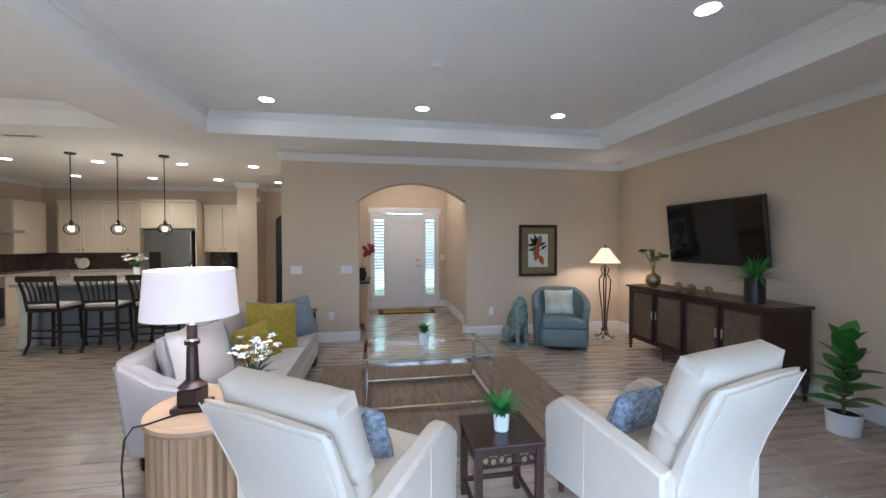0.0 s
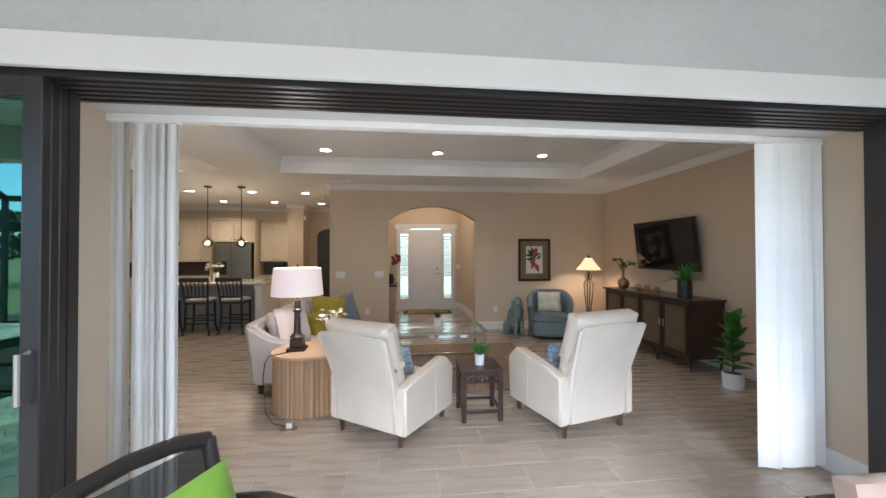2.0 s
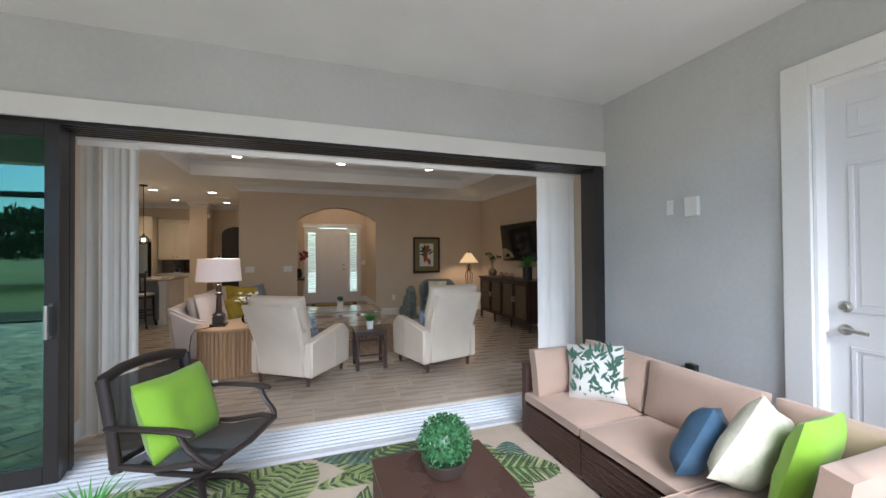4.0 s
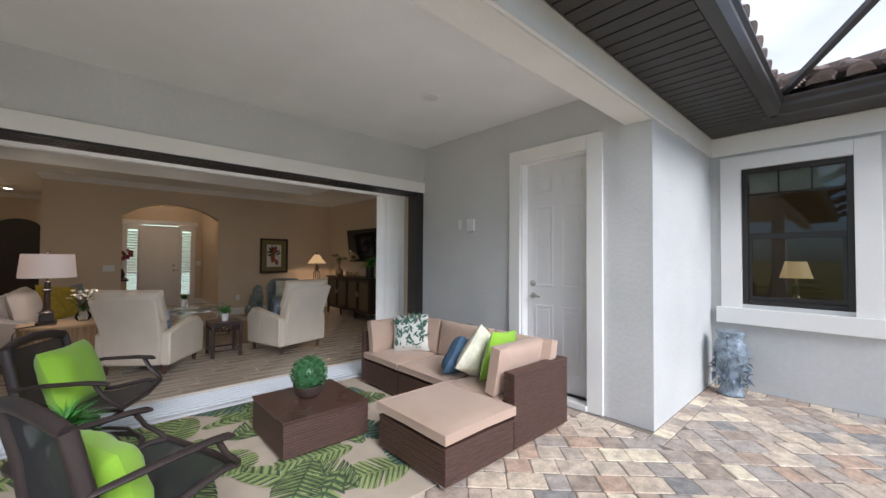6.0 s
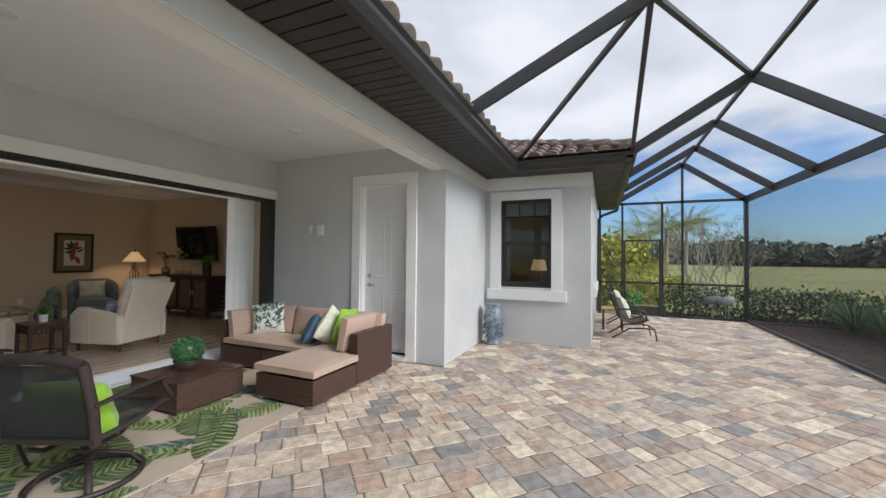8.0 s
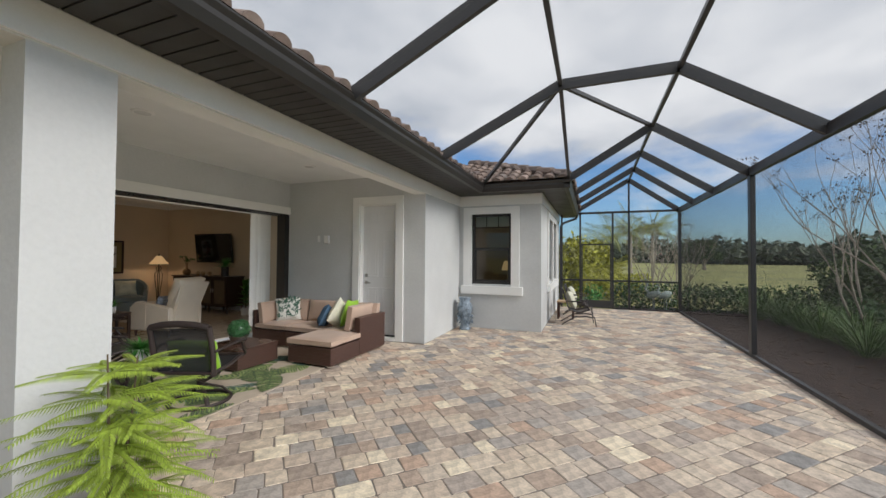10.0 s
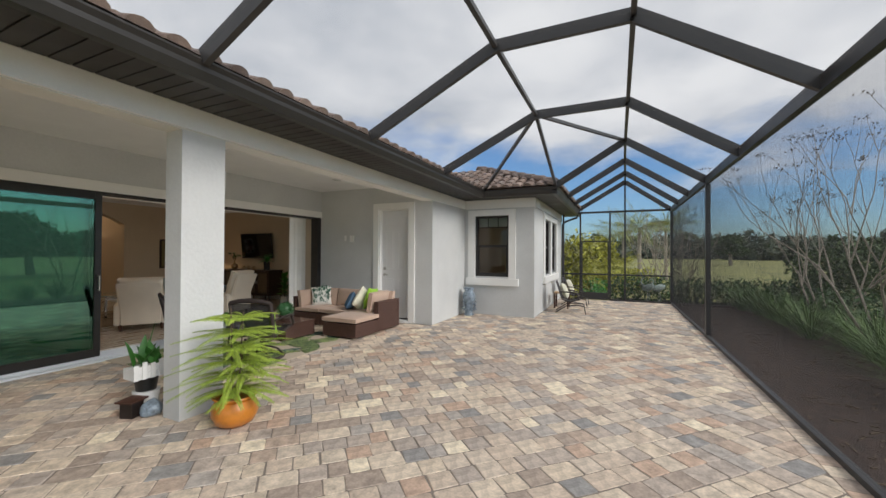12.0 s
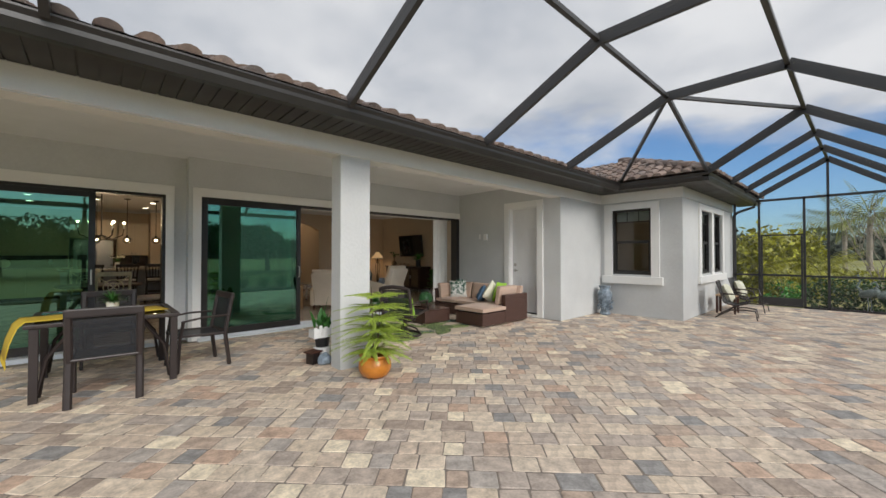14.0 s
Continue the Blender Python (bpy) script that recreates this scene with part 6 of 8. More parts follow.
# three sofa units and an ottoman; zr: top of the rug under some feet
SX0, SX1 = 1.74, 2.47
units = [(-0.5, 0.2, "corner unit"), (-1.2, -0.5, "middle unit"), (-1.91, -1.2, "end unit")]
for k, (y0, y1, what) in enumerate(units):
    o = thing("sofa_unit", f"brown wicker sofa {what} with peach cushions", "outdoor sofa", pose(0, 0, 0.013), group="wicker sofa units")
    z0 = 0.025
    part("base", wicker_base(bm_new(), SX0, SX1, y0 + 0.004, y1 - 0.004, z0, 0.25), "wicker", o)
    part("backrest", wicker_base(bm_new(), SX1 - 0.06, SX1, y0 + 0.004, y1 - 0.004, 0.25, 0.56), "wicker", o)
    metal_feet(o, SX0, SX1, y0, y1)
    if k == 0:
        part("armrest", wicker_base(bm_new(), SX0, SX1 - 0.06, y1 - 0.064, y1 - 0.004, 0.25, 0.56), "wicker", o)
        part("back_cushion", pillow(bm_new(), 0.6, 0.34, 0.14, pose(SX0 + 0.32, y1 - 0.15, 0.52, -9), boxy=0.75, seed=50), "cush", o, "peach back cushion", 60)
    if k == 2:
        part("armrest", wicker_base(bm_new(), SX0, SX1 - 0.06, y0 + 0.004, y0 + 0.1, 0.25, 0.56), "wicker", o)
        part("back_cushion", pillow(bm_new(), 0.58, 0.36, 0.15, pose(SX0 + 0.28, y0 + 0.2, 0.54, 10), boxy=0.75, seed=51), "cush", o, "peach back cushion", 60)
    box_cushion(o, SX0 - 0.01, SX1 - 0.07, y0 + (0.13 if k == 2 else 0.01), y1 - (0.07 if k == 0 else 0.01), 0.25, 0.365, 60 + k)
    part("back_cushion", pillow(bm_new(), y1 - y0 - (0.1 if k != 1 else 0.03), 0.36, 0.15, pose(SX1 - 0.15, (y0 + y1) / 2 - (0.0 if k else 0.03), 0.53, 10, 0, 90), boxy=0.75, seed=55 + k), "cush", o, "peach back cushion", 60)
o = thing("ottoman", "brown wicker ottoman with a peach cushion", "ottoman", pose(0, 0, 0.013))
part("base", wicker_base(bm_new(), 1.07, 1.73, -1.91, -1.2, 0.025, 0.25), "wicker", o)
metal_feet(o, 1.07, 1.73, -1.91, -1.2)
box_cushion(o, 1.055, 1.735, -1.925, -1.19, 0.25, 0.37, 70, "cushion")
SZ = 0.013
def throw(lab, mat_, sz, m, seed, d=0.16):
    return tagged(part("throw_pillow", pillow(bm_new(), sz, sz, d, seed=seed), mat_, smooth=60, m=m), lab, "pillow")
fp = throw("ivory pillow with a green fern print on the wicker sofa", "ivory", 0.4, pose(2.13, -0.2, SZ + 0.55, 14, 4, 132), 81)
fp.data.materials[0] = M["paper"]
rng = random.Random(6)
for side in (0,):
    bm = bm_new()
    mm = pose(2.13, -0.2, SZ + 0.55, 14, 4, 132)
    for k in range(100):
        u, v = rng.uniform(-0.165, 0.165), rng.uniform(-0.165, 0.165)
        fall = ((1 - (u / 0.2) ** 4) * (1 - (v / 0.2) ** 4)) ** 0.55
        for s in (1, -1):
            leaf_mesh(bm, 0.075, 0.02, mm @ pose(u, s * (0.08 * fall + 0.004), v, 90 * s, 0, 0) @ pose(0, 0, 0, 0, 0, 50 + 50 * (k % 3) + rng.uniform(-20, 20)), fold=0, droop=0, n=4)
    part("fern_print", bm, "leafprint", fp)
throw("blue satin pillow on the wicker sofa", "navy", 0.36, pose(1.95, -1.12, SZ + 0.51, 24, 16, 30), 82)
throw("ivory patterned pillow on the wicker sofa", "ivory", 0.42, pose(2.0, -1.33, SZ + 0.56, 20, 28, 14), 83)
throw("lime green pillow on the wicker sofa", "lime", 0.42, pose(2.06, -1.5, SZ + 0.57, 14, 6, 10), 84, 0.12)

o = thing("wicker_table", "low brown wicker coffee table with a smooth top", "coffee table", pose(0, 0, 0.013))
part("body", wicker_base(bm_new(), 0.47, 1.12, -0.97, -0.31, 0.025, 0.265), "wicker", o)
part("top", box(bm_new(), 0.462, 1.128, -0.978, -0.302, 0.265, 0.28, 0.004), "wickertop", o)
metal_feet(o, 0.47, 1.12, -0.97, -0.31)
o = thing("boxwood_ball", "round boxwood topiary ball in a metal bowl", "plant", pose(0.8, -0.6, 0.293))
part("bowl", lathe(bm_new(), [(0.045, 0), (0.08, 0.018), (0.108, 0.055), (0.122, 0.1), (0.118, 0.102), (0.1, 0.09)], 28), "brushed", o, "brushed champagne metal bowl", 45)
bm = bm_new()
rng = random.Random(2)
bmesh.ops.create_icosphere(bm, subdivisions=3, radius=0.112, matrix=Matrix.Translation((0, 0, 0.18)))
part("core", bm, "boxwood", o, smooth=0)
bm = bm_new()
for k in range(1300):
    z = rng.uniform(-0.6, 1); a = rng.uniform(0, 6.28); r = math.sqrt(1 - z * z)
    n_ = Vector((r * math.cos(a), r * math.sin(a), z))
    m_ = Matrix.Translation(Vector((0, 0, 0.18)) + n_ * rng.uniform(0.105, 0.136)) @ n_.to_track_quat("X", "Z").to_matrix().to_4x4() @ pose(0, 0, 0, rng.uniform(0, 360), rng.uniform(-70, 70), rng.uniform(-60, 60))
    leaf_mesh(bm, 0.021, 0.012, m_, n=2, droop=0.1)
part("leaves", bm, "boxwood", o)


def sling_rocker(m):
    """Swivel rocker with a mesh sling, front towards +y."""
    o = thing("swivel_rocker", "brown metal swivel rocker with black mesh sling", "patio chair", m, group="swivel rockers")
    part("base_ring", sweep(bm_new(), [(0.27 * math.cos(t), 0.27 * math.sin(t), 0.018) for t in [2 * math.pi * j / 28 for j in range(29)]], 0.018, 8), "chairmetal", o, smooth=60)
    for k in range(4):
        part("base_arm", sweep(bm_new(), [(0.26, 0, 0.025), (0.2, 0, 0.1), (0.08, 0, 0.15), (0.0, 0, 0.17)], 0.02, 8, 0.6), "chairmetal", o, smooth=60, m=pose(0, 0, 0, 0, 0, 45 + 90 * k))
    part("swivel_post", rod(bm_new(), (0, 0, 0.13), (0, 0, 0.26), 0.035, n=14), "chairmetal", o, smooth=40)
    for s in (-1, 1):
        part("spring_rail", sweep(bm_new(), [(s * 0.12, -0.24, 0.3), (s * 0.12, -0.15, 0.25), (s * 0.12, 0.1, 0.25), (s * 0.12, 0.22, 0.32)], 0.016, 6), "chairmetal", o, smooth=60)
        part("seat_rail", sweep(bm_new(), [(s * 0.27, -0.27, 0.36), (s * 0.29, 0.0, 0.37), (s * 0.29, 0.2, 0.41), (s * 0.28, 0.29, 0.4)], 0.02, 8, 0.8), "chairmetal", o, smooth=60)
        part("back_post", sweep(bm_new(), [(s * 0.27, -0.24, 0.33), (s * 0.275, -0.27, 0.55), (s * 0.27, -0.33, 0.8)], 0.024, 8, 1.3), "chairmetal", o, smooth=60)
        part("armrest", sweep(bm_new(), [(s * 0.29, -0.28, 0.56), (s * 0.33, -0.1, 0.585), (s * 0.33, 0.12, 0.585), (s * 0.33, 0.21, 0.575), (s * 0.33, 0.235, 0.565)], [0.02, 0.024, 0.026, 0.028, 0.015], 8, 0.55), "chairmetal", o, smooth=60)
        part("arm_support", sweep(bm_new(), [(s * 0.33, 0.16, 0.57), (s * 0.325, 0.2, 0.5), (s * 0.31, 0.27, 0.43), (s * 0.28, 0.29, 0.39)], 0.018, 8, 0.7), "chairmetal", o, smooth=60)
    part("front_rail", sweep(bm_new(), [(-0.28, 0.29, 0.4), (0, 0.31, 0.39), (0.28, 0.29, 0.4)], 0.018, 8), "chairmetal", o, smooth=60)
    part("seat_back_rail", sweep(bm_new(), [(-0.27, -0.27, 0.36), (0.27, -0.27, 0.36)], 0.016, 8), "chairmetal", o)
    part("top_rail", sweep(bm_new(), [(-0.27, -0.33, 0.795), (-0.15, -0.345, 0.825), (0, -0.352, 0.835), (0.15, -0.345, 0.825), (0.27, -0.33, 0.795)], 0.026, 8, 1.2), "chairmetal", o, smooth=60)
    for nm, rows in (("seat_sling", [(0.27, -0.26, 0.355), (0.28, 0.0, 0.35), (0.28, 0.2, 0.395), (0.27, 0.29, 0.4)]), ("back_sling", [(0.255, -0.25, 0.37), (0.26, -0.27, 0.55), (0.255, -0.33, 0.79)])):
        bm = bm_new()
        vs = [[bm.verts.new((w * u, y, z - (0.015 if nm == "seat_sling" else 0) * (1 - u * u))) for u in (-1, -0.5, 0, 0.5, 1)] for w, y, z in rows]
        for a, b in zip(vs, vs[1:]):
            for j in range(4):
                bm.faces.new((a[j], a[j + 1], b[j + 1], b[j]))
        part(nm, bm, "sling", o, "taut black mesh sling", 60)
    return o


A_M, B_M = pose(-0.46, 0.06, 0.013, 0, 0, -116), pose(-0.33, -1.4, 0.013, 0, 0, -68)
CH = sling_rocker(A_M)
copy_thing(CH, B_M)
for mm, sd, ph, pz in ((A_M, 90, 0.43, 0.56), (B_M, 91, 0.34, 0.48)):
    tagged(part("throw_pillow", pillow(bm_new(), 0.48, ph, 0.2, n=14, seed=sd), "lime", smooth=60, m=mm @ pose(0.01, -0.12, pz, 18, 0, 0)), "lime green throw pillow on a swivel rocker", "pillow")
o = thing("patio_side_table", "small dark round metal side table", "side table", pose(-0.57, -0.86, 0.013))
part("tabletop", lathe(bm_new(), [(0.2, 0.38), (0.21, 0.385), (0.21, 0.4), (0.001, 0.402)], 28), "chairmetal", o, smooth=40)
for k in range(3):
    part("leg", sweep(bm_new(), [(0.17, 0, 0.0), (0.11, 0, 0.2), (0.16, 0, 0.38)], 0.012, 6), "chairmetal", o, smooth=60, m=pose(0, 0, 0, 0, 0, 120 * k))
pot_plant("potted_fern", "feathery green fern in a white pot on the side table", pose(-0.57, -0.86, 0.416), [(0.055, 0), (0.062, 0.004), (0.07, 0.13), (0.064, 0.13), (0.06, 0.115)], "ceramic", 420, "fern", 31, (0.05, 0.15), 0.01, (-5, 88), droop=0.7)

# ---- porch edge ----
o = thing("potted_pine", "bright green Norfolk pine in an orange glazed pot", "plant", pose(-1.86, -2.89, 0))
part("pot", lathe(bm_new(), [(0.1, 0), (0.15, 0.03), (0.185, 0.1), (0.18, 0.17), (0.15, 0.215), (0.155, 0.23), (0.175, 0.245), (0.17, 0.255), (0.145, 0.245), (0.14, 0.22)], 36), "orange", o, "orange glazed terracotta pot", 50)
part("soil", lathe(bm_new(), [(0.145, 0.21), (0.001, 0.22)], 24), "soil", o)
rng = random.Random(15)
bt, bn = bm_new(), bm_new()
for tx, ty, top in ((-0.03, 0, 1.0), (0.07, 0.03, 0.95), (0.01, -0.05, 0.66)):
    sweep(bt, [(tx * 0.5, ty * 0.5, 0.2), (tx, ty, 0.5), (tx * 1.6, ty * 1.6, top)], [0.009, 0.007, 0.004], 6)
    tiers = int(top / 0.12)
    for i in range(2, tiers + 1):
        z = 0.06 + i * 0.118 + rng.uniform(-0.012, 0.012)
        if z > top:
            continue
        f = z / top
        L = (0.24 + 0.2 * math.sin(math.pi * min(1, 0.1 + 0.8 * f))) * rng.uniform(0.8, 1.1) * (0.8 if top < 0.95 else 1)
        for j in range(7):
            az = 51.4 * j + rng.uniform(-16, 16) + 25 * i
            rise = -6 + 20 * f + rng.uniform(-4, 4)
            mB = pose(tx * (1 + 0.6 * f), ty * (1 + 0.6 * f), z, 0, 0, az) @ pose(0, 0, 0, 0, -rise, 0)
            n_ = 32
            for q in range(1, n_ + 1):
                t = q / n_
                x = L * t
                zz_ = -0.22 * L * t * t + 0.015
                nl = 0.095 * (1 - 0.7 * t) * (0.6 + 0.4 * min(1, t * 4))
                for s in (-1, 1):
                    mq = mB @ Matrix.Translation((x, 0, zz_)) @ pose(0, 0, 0, 0, 12, s * 52)
                    leaf_mesh(bn, nl * 0.66, 0.0075, mq, fold=0.6, droop=0.6, n=2)
            leaf_mesh(bn, L * 1.02, 0.016, mB @ Matrix.Translation((0, 0, 0.012)), fold=0.4, droop=0.22, n=5)
part("trunk", bt, "stem", o)
part("foliage", bn, "pine", o, "tiered feathery branches", smooth=0)
# little planter group behind the column
o = thing("picket_planter", "white picket box with a snake plant on stacked pots", "planter", pose(-1.99, -1.82, 0))
part("lower_pot", lathe(bm_new(), [(0.09, 0), (0.11, 0.17), (0.1, 0.17)], 20), "ceramic", o, smooth=40)
part("upper_pot", lathe(bm_new(), [(0.08, 0.172), (0.1, 0.3), (0.09, 0.3)], 20), "black", o, smooth=40)
for k in range(5):
    x = -0.14 + 0.07 * k
    part("picket", box(bm_new(), x - 0.02, x + 0.02, -0.115, -0.105, 0.3, 0.44 + 0.02 * (k % 2), 0.002, 1), "ceramic", o)
part("rail", box(box(bm_new(), -0.16, 0.16, -0.105, -0.095, 0.34, 0.36), -0.16, 0.16, -0.105, -0.095, 0.4, 0.42), "ceramic", o)
part("box_body", box(bm_new(), -0.15, 0.15, -0.093, 0.08, 0.3, 0.4), "ceramic", o)
bm = bm_new()
for k in range(13):
    leaf_mesh(bm, rng.uniform(0.16, 0.3), 0.08, pose(rng.uniform(-0.1, 0.1), rng.uniform(-0.05, 0.05), 0.39, 0, rng.uniform(-88, -60), rng.uniform(0, 360)), droop=0.15, n=5)
leaf_mesh(bm, 0.42, 0.012, pose(0, 0, 0.4, 0, -82, 40), n=4)
part("leaves", bm, "leaf", o, smooth=0)
o = thing("birdhouse", "small weathered wooden birdhouse on the pavers", "birdhouse", pose(-2.16, -1.93, 0, 0, 0, 20))
part("body", box(bm_new(), -0.06, 0.06, -0.06, 0.06, 0, 0.14, 0.003), "espresso", o)
part("roof", box(box(bm_new(), -0.09, 0.0, -0.08, 0.08, 0.14, 0.155), 0.0, 0.09, -0.08, 0.08, 0.14, 0.155), "woodleg", o)
bm = bm_new()
bmesh.ops.create_icosphere(bm, subdivisions=3, radius=0.085, matrix=Matrix.Translation((-2.06, -2.04, 0.05)))
for v in bm.verts:
    v.co += Vector((1, 1, 0.6)) * 0.02 * noise.noise(v.co * 14)
    v.co.z = max(0.0, v.co.z)
tagged(part("stone", bm, "blueware", smooth=0), "rough blue grey decorative stone on the pavers", "stone")
# tall ceramic vase by the window wall
bm = lathe(bm_new(), [(0.1, 0), (0.12, 0.02), (0.1, 0.06), (0.085, 0.12), (0.1, 0.22), (0.135, 0.36), (0.15, 0.46), (0.13, 0.54), (0.1, 0.58), (0.12, 0.63), (0.13, 0.66), (0.11, 0.66)], 32)
bmesh.ops.subdivide_edges(bm, edges=list(bm.edges), cuts=1)
for v in bm.verts:
    d = noise.noise(v.co * 16) * 0.028
    v.co.x += v.co.x * d * 6; v.co.y += v.co.y * d * 6
vz = thing("garden_vase", "tall grey blue ceramic vase with raised decoration", "vase", pose(4.42, -2.66, 0))
part("body", bm, "blueware", vz, smooth=0)
rng = random.Random(52)
bm = bm_new()
for k in range(150):
    z, a = rng.uniform(0.1, 0.5), rng.uniform(0, 6.28)
    rad = 0.08 + 0.055 * math.sin(math.pi * min(1, z / 0.52)) * 0.9
    leaf_mesh(bm, rng.uniform(0.05, 0.085), 0.04, pose(rad * math.cos(a), rad * math.sin(a), z, 0, 0, math.degrees(a)) @ pose(0, 0, 0, rng.uniform(-60, 60), rng.uniform(-70, 40), rng.uniform(-70, 70)), fold=0.5, droop=0.6, n=3)
part("raised_leaves", bm, "blueware", vz, "raised ceramic leaves")
for s in (-1, 1):
    part("handle", sweep(bm_new(), [(s * 0.11, 0, 0.63), (s * 0.17, 0, 0.62), (s * 0.17, 0, 0.56), (s * 0.13, 0, 0.53)], 0.012, 6), "blueware", vz, smooth=60)


# ---- outdoor dining ----
def sling_dining(m):
    o = thing("dining_chair", "dark brown metal dining chair with mesh back", "patio chair", m, group="outdoor dining chairs")
    for s in (-1, 1):
        part("back_leg", sweep(bm_new(), [(s * 0.25, -0.3, 0), (s * 0.25, -0.25, 0.4), (s * 0.25, -0.33, 0.87)], 0.032, 6, 0.7), "chairmetal", o)
        part("front_leg", sweep(bm_new(), [(s * 0.26, 0.25, 0), (s * 0.26, 0.23, 0.38), (s * 0.27, 0.2, 0.58)], 0.018, 6), "chairmetal", o)
        part("armrest", sweep(bm_new(), [(s * 0.26, -0.29, 0.62), (s * 0.28, 0, 0.62), (s * 0.28, 0.22, 0.59)], 0.02, 6, 0.6), "chairmetal", o)
        part("seat_rail", sweep(bm_new(), [(s * 0.25, -0.25, 0.4), (s * 0.25, 0.24, 0.42)], 0.016, 6), "chairmetal", o)
    part("top_rail", box(bm_new(), -0.28, 0.28, -0.35, -0.31, 0.81, 0.89, 0.014), "chairmetal", o)
    part("front_rail", rod(bm_new(), (-0.25, 0.24, 0.41), (0.25, 0.24, 0.41), 0.015), "chairmetal", o)
    part("lower_rail", rod(bm_new(), (-0.24, -0.26, 0.42), (0.24, -0.26, 0.42), 0.015), "chairmetal", o)
    bm = bm_new()
    v = [bm.verts.new(p) for p in ((-0.24, -0.255, 0.42), (0.24, -0.255, 0.42), (0.24, -0.325, 0.83), (-0.24, -0.325, 0.83))]
    bm.faces.new(v)
    part("back_sling", bm, "sling", o)
    bm = bm_new()
    bm.faces.new([bm.verts.new(p) for p in ((-0.24, -0.25, 0.405), (0.24, -0.25, 0.405), (0.24, 0.24, 0.415), (-0.24, 0.24, 0.415))])
    part("seat_sling", bm, "sling", o)
    return o


DC = sling_dining(pose(-4.1, -1.58, 0, 0, 0, -4))
copy_thing(DC, pose(-3.27, -1.02, 0, 0, 0, 96))
copy_thing(DC, pose(-4.05, -0.1, 0, 0, 0, 180))
o = thing("patio_table", "dark metal and glass outdoor dining table", "table", pose(-4.08, -0.95, 0))
part("top_frame", box(box(box(box(bm_new(), -0.6, 0.58, -0.55, -0.49, 0.69, 0.73, 0.01), -0.6, 0.58, 0.49, 0.55, 0.69, 0.73, 0.01), -0.6, -0.54, -0.49, 0.49, 0.69, 0.73), 0.52, 0.58, -0.49, 0.49, 0.69, 0.73), "chairmetal", o)
part("tabletop", box(bm_new(), -0.54, 0.52, -0.49, 0.49, 0.715, 0.723), "tv", o, "dark glass top")
for sx in (-0.53, 0.53):
    for sy in (-0.5, 0.5):
        part("leg", box(bm_new(), sx - 0.032, sx + 0.032, sy - 0.032, sy + 0.032, 0, 0.69, 0.005), "chairmetal", o)
        part("brace", sweep(bm_new(), [(sx * 0.94, sy, 0.05), (sx * 0.85, sy, 0.4), (sx * 0.45, sy, 0.69)], 0.02, 6), "chairmetal", o, smooth=60)
bm = bm_new()
dirx, diry = 0.985, 0.17
pts = [(-0.15, 0.4), (-0.125, 0.55), (-0.08, 0.69), (-0.03, 0.74)] + [(0.11 * k, 0.739) for k in range(11)]
rows_ = [[bm.verts.new((-4.68 + dirx * s - diry * w * 0.23, -1.14 + diry * s + dirx * w * 0.23 + 0.008 * math.sin(9 * w), z)) for w in (-1, -0.6, -0.2, 0.2, 0.6, 1)] for s, z in pts]
for a, b in zip(rows_, rows_[1:]):
    for j in range(5):
        bm.faces.new((a[j], b[j], b[j + 1], a[j + 1]))
rn = part("table_runner", bm, "yellow", smooth=60)
sol = rn.modifiers.new("thickness", "SOLIDIFY")
sol.thickness, sol.offset = 0.004, 1.0
tagged(rn, "yellow fringed table runner over the patio table", "table runner")
bm = bm_new()
for k in range(26):
    w = -1 + 2 * k / 25
    q = Vector((-4.68 - dirx * 0.15 - diry * w * 0.23, -1.14 - diry * 0.15 + dirx * w * 0.23, 0.4))
    rod(bm, q, q + Vector((0, 0, -0.07)), 0.004, 0.003, 4)
part("fringe", bm, "yellow", rn)
pot_plant("potted_plant", "small green plant in a white pot on the patio table", pose(-4.05, -0.9, 0.742), [(0.05, 0), (0.06, 0.1), (0.054, 0.1)], "ceramic", 70, "leaf", 33, (0.08, 0.16), 0.02, (20, 85))


# ---- lounge chairs by the garden wall ----
def spring_lounger(m):
    o = thing("lounge_chair", "brown metal mesh lounge chair with a leafy cushion", "patio chair", m, group="garden lounge chairs")
    for s in (-1, 1):
        part("side_rail", sweep(bm_new(), [(s * 0.27, -0.42, 0.82), (s * 0.27, -0.25, 0.36), (s * 0.27, 0.0, 0.3), (s * 0.27, 0.3, 0.38)], 0.018, 6), "chairmetal", o, smooth=60)
        part("base_rail", sweep(bm_new(), [(s * 0.25, -0.45, 0.015), (s * 0.25, -0.1, 0.2), (s * 0.25, 0.2, 0.22), (s * 0.25, 0.42, 0.2), (s * 0.25, 0.46, 0.0)], 0.016, 6), "chairmetal", o, smooth=60)
        part("armrest", sweep(bm_new(), [(s * 0.29, -0.32, 0.56), (s * 0.31, 0.0, 0.56), (s * 0.31, 0.2, 0.53), (s * 0.29, 0.26, 0.38)], 0.018, 6), "chairmetal", o, smooth=60)
    bm = bm_new()
    rows_ = [[bm.verts.new((u * 0.26, y, z)) for u in (-1, 0, 1)] for y, z in ((-0.42, 0.81), (-0.25, 0.35), (0, 0.29), (0.3, 0.37))]
    for a, b in zip(rows_, rows_[1:]):
        for j in range(2):
            bm.faces.new((a[j], a[j + 1], b[j + 1], b[j]))
    part("sling", bm, "sling", o)
    part("top_rail", rod(bm_new(), (-0.27, -0.42, 0.82), (0.27, -0.42, 0.82), 0.018), "chairmetal", o)
    part("cross_rail", rod(bm_new(), (-0.25, 0.42, 0.2), (0.25, 0.42, 0.2), 0.014), "chairmetal", o)
    return o


